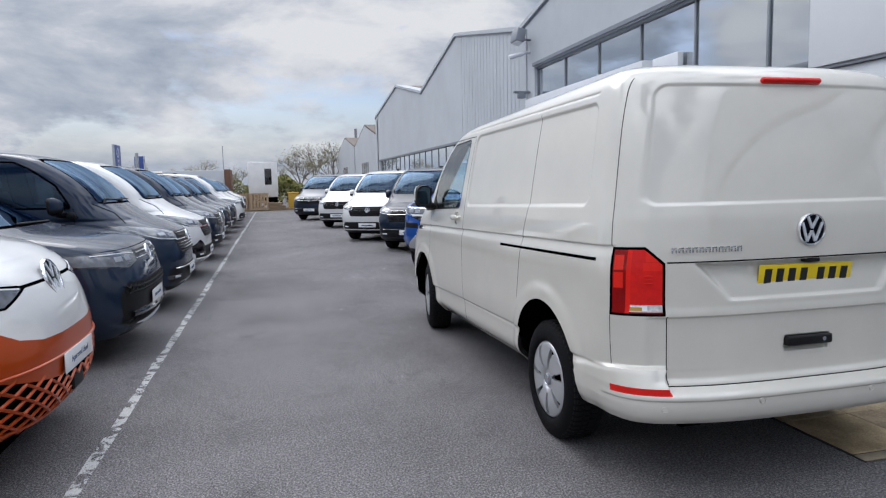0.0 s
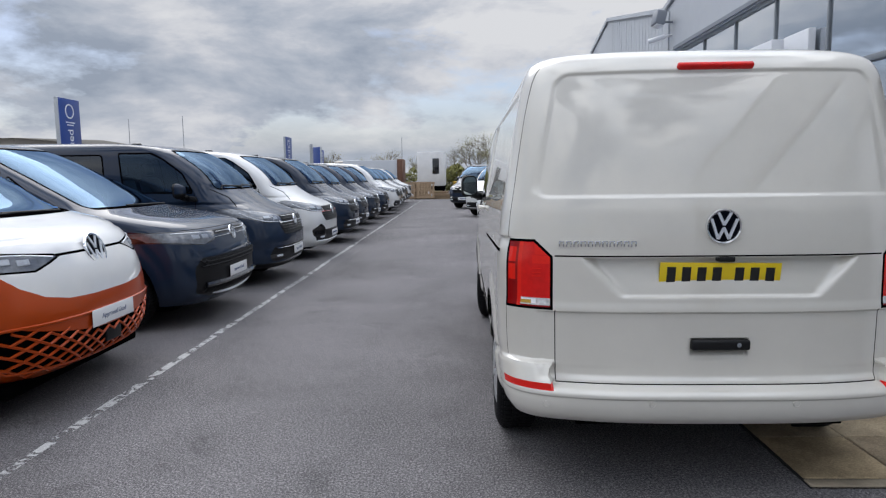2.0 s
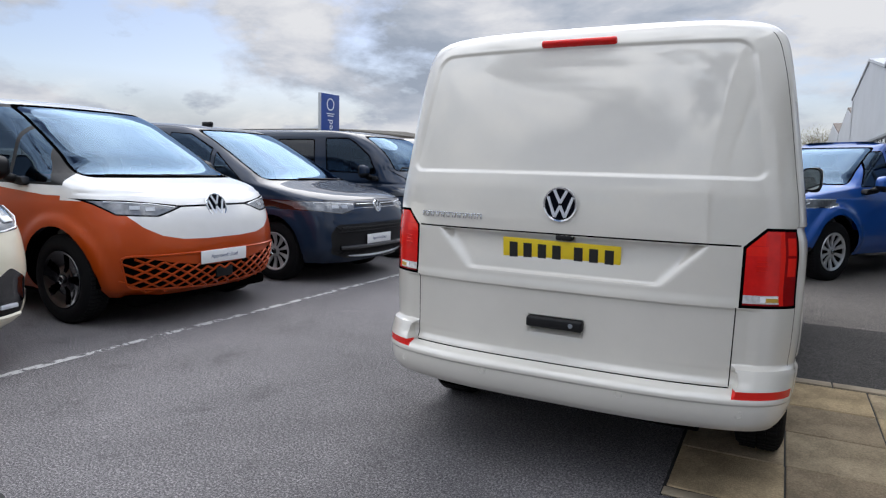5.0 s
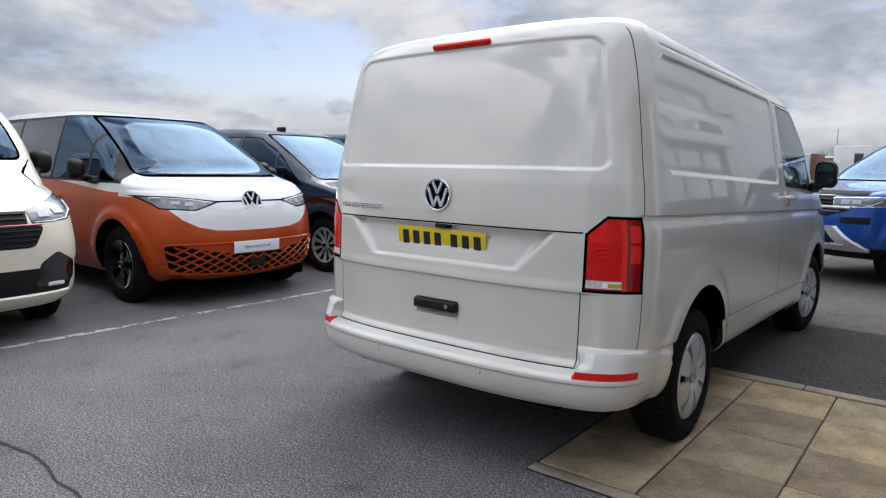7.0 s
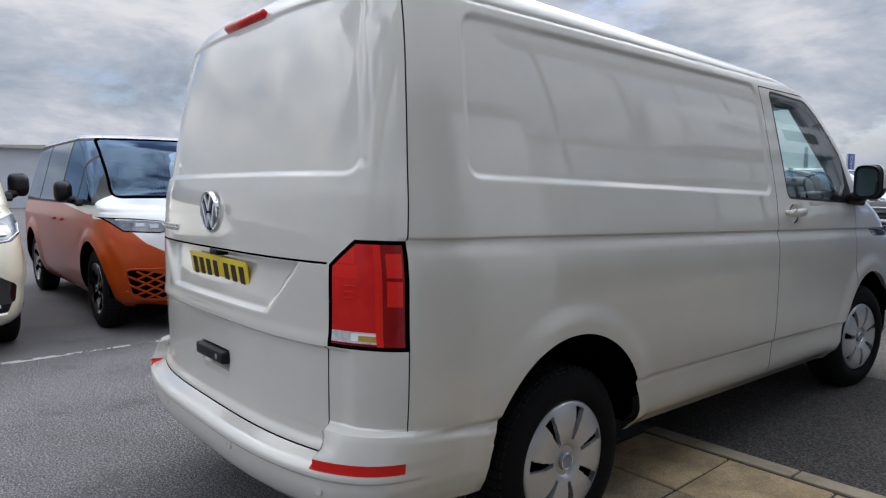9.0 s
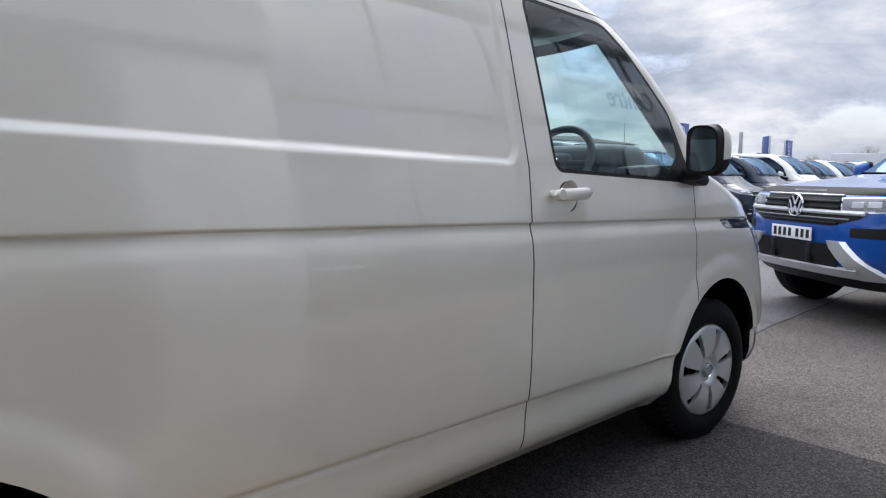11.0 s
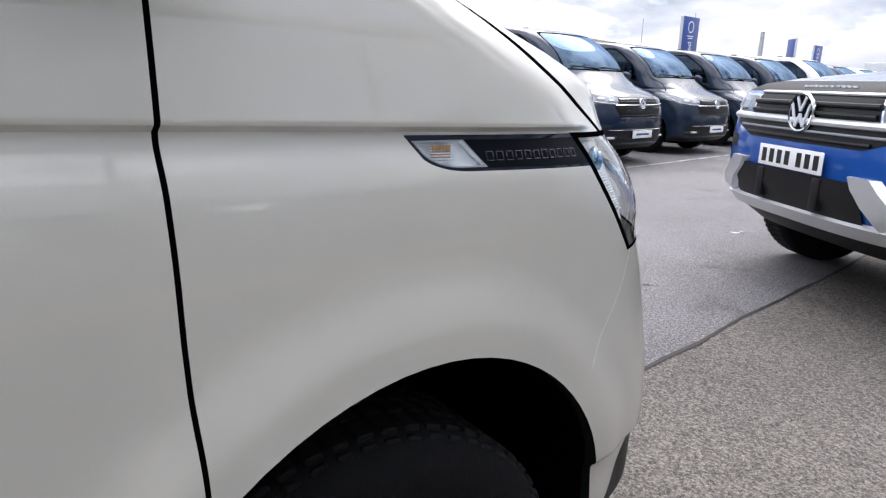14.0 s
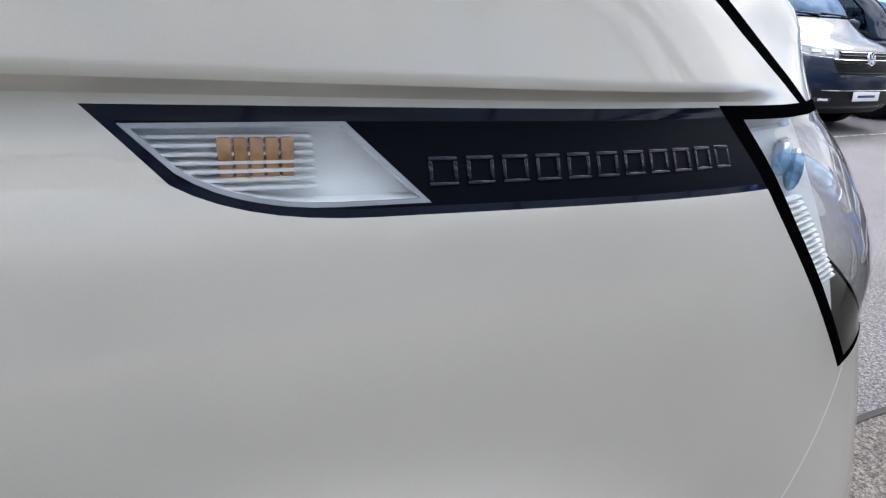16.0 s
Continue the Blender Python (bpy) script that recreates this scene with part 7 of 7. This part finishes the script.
totem(pose(-6.35, 12.75, 0), 3.0, 0.70)
totem(pose(-4.55, 22.3, 0), 2.77, 0.80)
totem(pose(-5.65, 31.9, 0, 0, 0, 38), 2.84, 0.80)
totem(pose(-6.5, 37.0, 0), 2.90, 0.90)


def post(m, h, r):
    p = root("lamp_post", m, "slim grey metal post", "post", "posts")
    part("shaft", cyl(bmesh.new(), (0, 0, 0), (0, 0, h), r, 10, r * 0.6), M_POST, p)


for x, y, h, r in ((-4.97, 27.65, 2.78, 0.10), (-30, 62, 7, 0.05), (-24, 60, 7, 0.05), (-4.2, 62, 5.0, 0.05)):
    post(pose(x, y, 0), h, r)

# low sheds behind the row
def shed(x0, y0, x1, y1, h, mat, label):
    s = new("long_shed")
    tagged(s, label, "shed", "far sheds")
    part("wall", boxed((x0, y0, 0), (x1, y1, h)), mat, s)
    part("roof", prism(bmesh.new(), [(y0 - 0.4, h), (y1 + 0.4, h), ((y0 + y1) / 2, h + 0.3)], 0, x0 - 0.4, x1 + 0.4), M_SHED, s, "pale sheet roof")


shed(-60, 34, -22, 50, 3.6, M_SHED, "long low beige industrial shed")
shed(-16, 92, -9, 98, 3.3, M_SHED, "distant beige industrial block")
shed(-75, 2, -45, 22, 3.8, M_CLAD, "long low grey industrial shed")

# trailer, pallets and container at the end of the lane
tr = root("site_trailer", pose(-0.55, 41.0, 0), "dirty white box trailer with a small window", "trailer")
part("box", boxed((-0.85, 0, 0.75), (0.85, 4, 2.85), 0.04), M_TRAILER, tr, "dirty white box")
part("window", boxed((0.10, -0.02, 1.5), (0.50, 0.05, 2.45), 0.01), M_GLOSSBLACK, tr)
part("chassis", boxed((-0.8, 0.1, 0.45), (0.8, 4, 0.75), 0.02), M_UNDER, tr)
for s in (-1, 1):
    part("wheel", lathe(bmesh.new(), [(0.05, 0.1), (0.36, 0.1), (0.4, 0.0), (0.36, -0.1), (0.05, -0.1)], 20, pose(s * 0.7, 2.5, 0.4)), M_TYRE, tr)
for k, (x, y, n) in enumerate(((-1.1, 39.9, 6), (0.1, 39.8, 3), (0.9, 39.8, 1))):
    for j in range(n):
        p = root("wooden_pallet", pose(x + rng.uniform(-0.12, 0.12), y, j * 0.155, 0, 0, rng.uniform(-9, 9)), "weathered wooden pallet in a stack", "pallet", "pallets")
        for i in range(6):
            part("board", boxed((-0.5 + i * 0.175, -0.5, 0.12), (-0.5 + i * 0.175 + 0.11, 0.5, 0.14)), M_WOOD, p)
        for yy in (-0.45, 0, 0.45):
            part("bearer", boxed((-0.5, yy - 0.05, 0.0), (0.5, yy + 0.05, 0.118)), M_WOOD, p)
for x, y, a, rz in ((-1.75, 39.3, 78, 6), (-0.75, 39.0, 74, -4)):
    p = root("wooden_pallet", pose(x, y, 0.51, a, 0, rz), "weathered wooden pallet leaning upright", "pallet", "pallets")
    for i in range(6):
        part("board", boxed((-0.5 + i * 0.175, -0.5, 0.12), (-0.5 + i * 0.175 + 0.11, 0.5, 0.14)), M_WOOD, p)
    for yy in (-0.45, 0, 0.45):
        part("bearer", boxed((-0.5, yy - 0.05, 0.0), (0.5, yy + 0.05, 0.118)), M_WOOD, p)
ct = root("shipping_container", pose(-3.9, 43.5, 0), "grey corrugated container with rusty red end", "container")
part("side", boxed((-2.6, 0, 0), (1.0, 2.4, 2.45), 0.03), M_CLAD, ct)
part("end_frame", boxed((1.0, -0.05, 0), (1.35, 2.4, 2.5), 0.03), M_RUST, ct)
bn = root("yellow_bin", pose(1.15, 40.2, 0), "yellow plastic waste bin", "bin")
part("bin_body", boxed((-0.3, -0.3, 0), (0.3, 0.3, 0.95), 0.05), M_YELLOWBIN, bn)
part("bin_lid", boxed((-0.33, -0.33, 0.95), (0.33, 0.33, 1.03), 0.03), M_YELLOWBIN, bn)


# ---- trees and hedges ----
def tree(m, h, seed, label, leaf=0.2):
    rng = random.Random(seed)
    t = root("tree", m, label, "tree", "far trees")
    wood, lv, lf = bmesh.new(), [], []

    def limb(p, d, ln, r, lev):
        q = p + d * ln
        cyl(wood, p, q, r, 6, r * 0.6)
        if lev == 0:
            for _ in range(int(30 * leaf)):
                c = q + Vector((rng.gauss(0, 0.28), rng.gauss(0, 0.28), rng.gauss(0, 0.28))) * (h / 8)
                s = rng.uniform(0.025, 0.06) * (h / 8)
                a, b = Vector((rng.gauss(0, 1), rng.gauss(0, 1), rng.gauss(0, 1))).normalized(), Vector((rng.gauss(0, 1), rng.gauss(0, 1), rng.gauss(0, 1))).normalized()
                i = len(lv)
                lv.extend([c + a * s, c + b * s, c - a * s, c - b * s])
                lf.append((i, i + 1, i + 2, i + 3))
            return
        for _ in range(4 if lev > 1 else 4):
            nd2 = (d + Vector((rng.gauss(0, 0.45), rng.gauss(0, 0.45), rng.gauss(0.12, 0.3)))).normalized()
            limb(p + d * ln * rng.uniform(0.55, 1), nd2, ln * rng.uniform(0.55, 0.8), r * 0.55, lev - 1)
    limb(Vector((0, 0, 0)), Vector((rng.gauss(0, 0.05), rng.gauss(0, 0.05), 1)).normalized(), h * 0.34, h * 0.02, 4)
    part("trunk", wood, M_BARK, t)
    me = bpy.data.meshes.new("crown")
    me.from_pydata(lv, [], lf)
    me.materials.append(M_LEAF)
    c = new("crown", me)
    c.parent = t
    return t


first_tree = tree(pose(2.5, 62, 0), 6.0, 11, "budding tree with fine bare twigs")
second_tree = tree(pose(6.0, 66, 0), 6.6, 12, "budding tree with sparse spring leaves")
for k, (x, y, s, rz, which) in enumerate(((9.5, 64, 0.95, 40, 0), (4.2, 70, 1.0, 80, 1), (12, 72, 1.1, 130, 0), (-9, 95, 0.9, 200, 1), (-13, 97, 0.85, 20, 0), (-18, 98, 0.9, 300, 1), (-26, 90, 0.8, 120, 0), (-5, 98, 0.9, 250, 0),
                                        (-33, 92, 0.75, 60, 1), (-40, 86, 0.75, 170, 0), (0.5, 100, 0.9, 10, 1), (-22, 94, 0.7, 90, 1), (-30, 96, 0.8, 220, 0), (-46, 84, 0.7, 33, 1), (-52, 80, 0.7, 71, 0), (-11, 101, 0.8, 111, 1), (8, 75, 0.9, 111, 1))):
    ob = copy_thing((first_tree, second_tree)[which], pose(x, y, 0, 0, 0, rz) @ Matrix.Scale(s, 4))


def hedge(x0, x1, y, h, seed):
    rng = random.Random(seed)
    lv, lf = [], []
    for _ in range(5000):
        c = Vector((rng.uniform(x0, x1), y + rng.gauss(0, 0.8), 0))
        c.z = rng.uniform(0, 1) ** 0.7 * h * (0.75 + 0.25 * math.sin(c.x * 1.7) * math.sin(c.x * 0.6 + 1))
        s = rng.uniform(0.08, 0.22)
        a, b = Vector((rng.gauss(0, 1), rng.gauss(0, 1), rng.gauss(0, 1))).normalized(), Vector((rng.gauss(0, 1), rng.gauss(0, 1), rng.gauss(0, 1))).normalized()
        i = len(lv)
        lv.extend([c + a * s, c + b * s, c - a * s, c - b * s])
        lf.append((i, i + 1, i + 2, i + 3))
    me = bpy.data.meshes.new("hedge")
    me.from_pydata(lv, [], lf)
    me.materials.append(M_HEDGE)
    tagged(new("hedge", me), "rough olive hedge and scrub", "hedge", kind="stuff")


hedge(-1, 14, 58, 2.3, 1)
hedge(-34, -2, 84, 2.4, 2)
hedge(-90, -30, 78, 2.6, 3)

# ---- vehicles in place ----
grey_van(pose(2.433, 3.610, 0))


def row(y, x, half_length, size=0.96):
    """A place in the row: nose at x, facing the lane."""
    return pose(x - half_length * size, y, 0, 0, 0, -90) @ Matrix.Scale(size, 4)


retro_van(row(4.25, -1.06, 3.84, 1.0))
people_carrier(row(6.76, -1.05, 4.02, 0.98))
panel_van(row(1.72, -0.95, 3.90, 1.0), M_CREAM, "cream van with black sports bumper and red grille line", "parked row", sport=True, style="ten", text=False)
panel_van(row(9.20, -1.03, 3.91), M_MID, "dark grey van with chrome grille bars", "parked row", text=True)
panel_van(row(11.85, -1.02, 3.91), M_WHITE, "white van with sports bumper and red grille line", "parked row", sport=True)
dark = panel_van(row(14.55, -1.02, 3.91), M_DARK, "dark grey van with chrome grille bars and show plate", "parked row")
for k, (y, x) in enumerate(((17.12, -1.02), (19.65, -1.02))):
    copy_thing(dark, row(y, x, 3.90))
white = panel_van(row(24.7, -1.0, 3.90), M_WHITE, "white panel van with black grille", "parked row", windows=False, chrome=False)
copy_thing(dark, row(22.15, -1.0, 3.90))
copy_thing(dark, row(27.3, -1.0, 3.90))
copy_thing(white, row(29.9, -1.1, 3.90))
copy_thing(dark, row(32.4, -1.2, 3.90))
copy_thing(white, row(34.9, -1.2, 3.90))

HEAD = 147.0


def angled(x, y, nose, turn=HEAD, size=1.0):
    """A place in the angled row: nose centre at x, y."""
    d = Vector((-math.sin(radians(turn)), math.cos(radians(turn))))
    return pose(x - d.x * nose * size, y - d.y * nose * size, 0, 0, 0, turn) @ Matrix.Scale(size, 4)


pickup(angled(2.645, 9.81, 4.14, 144.0))
copy_thing(dark, angled(2.70, 13.6, 3.91, HEAD, 0.95))
copy_thing(white, angled(2.2, 16.5, 3.91, HEAD, 0.95))
copy_thing(white, angled(1.95, 22.0, 3.91, HEAD, 0.95))
panel_van(angled(1.4, 27.5, 3.91, HEAD, 0.95), M_NAVY, "dark blue van with chrome grille bars", "angled row")
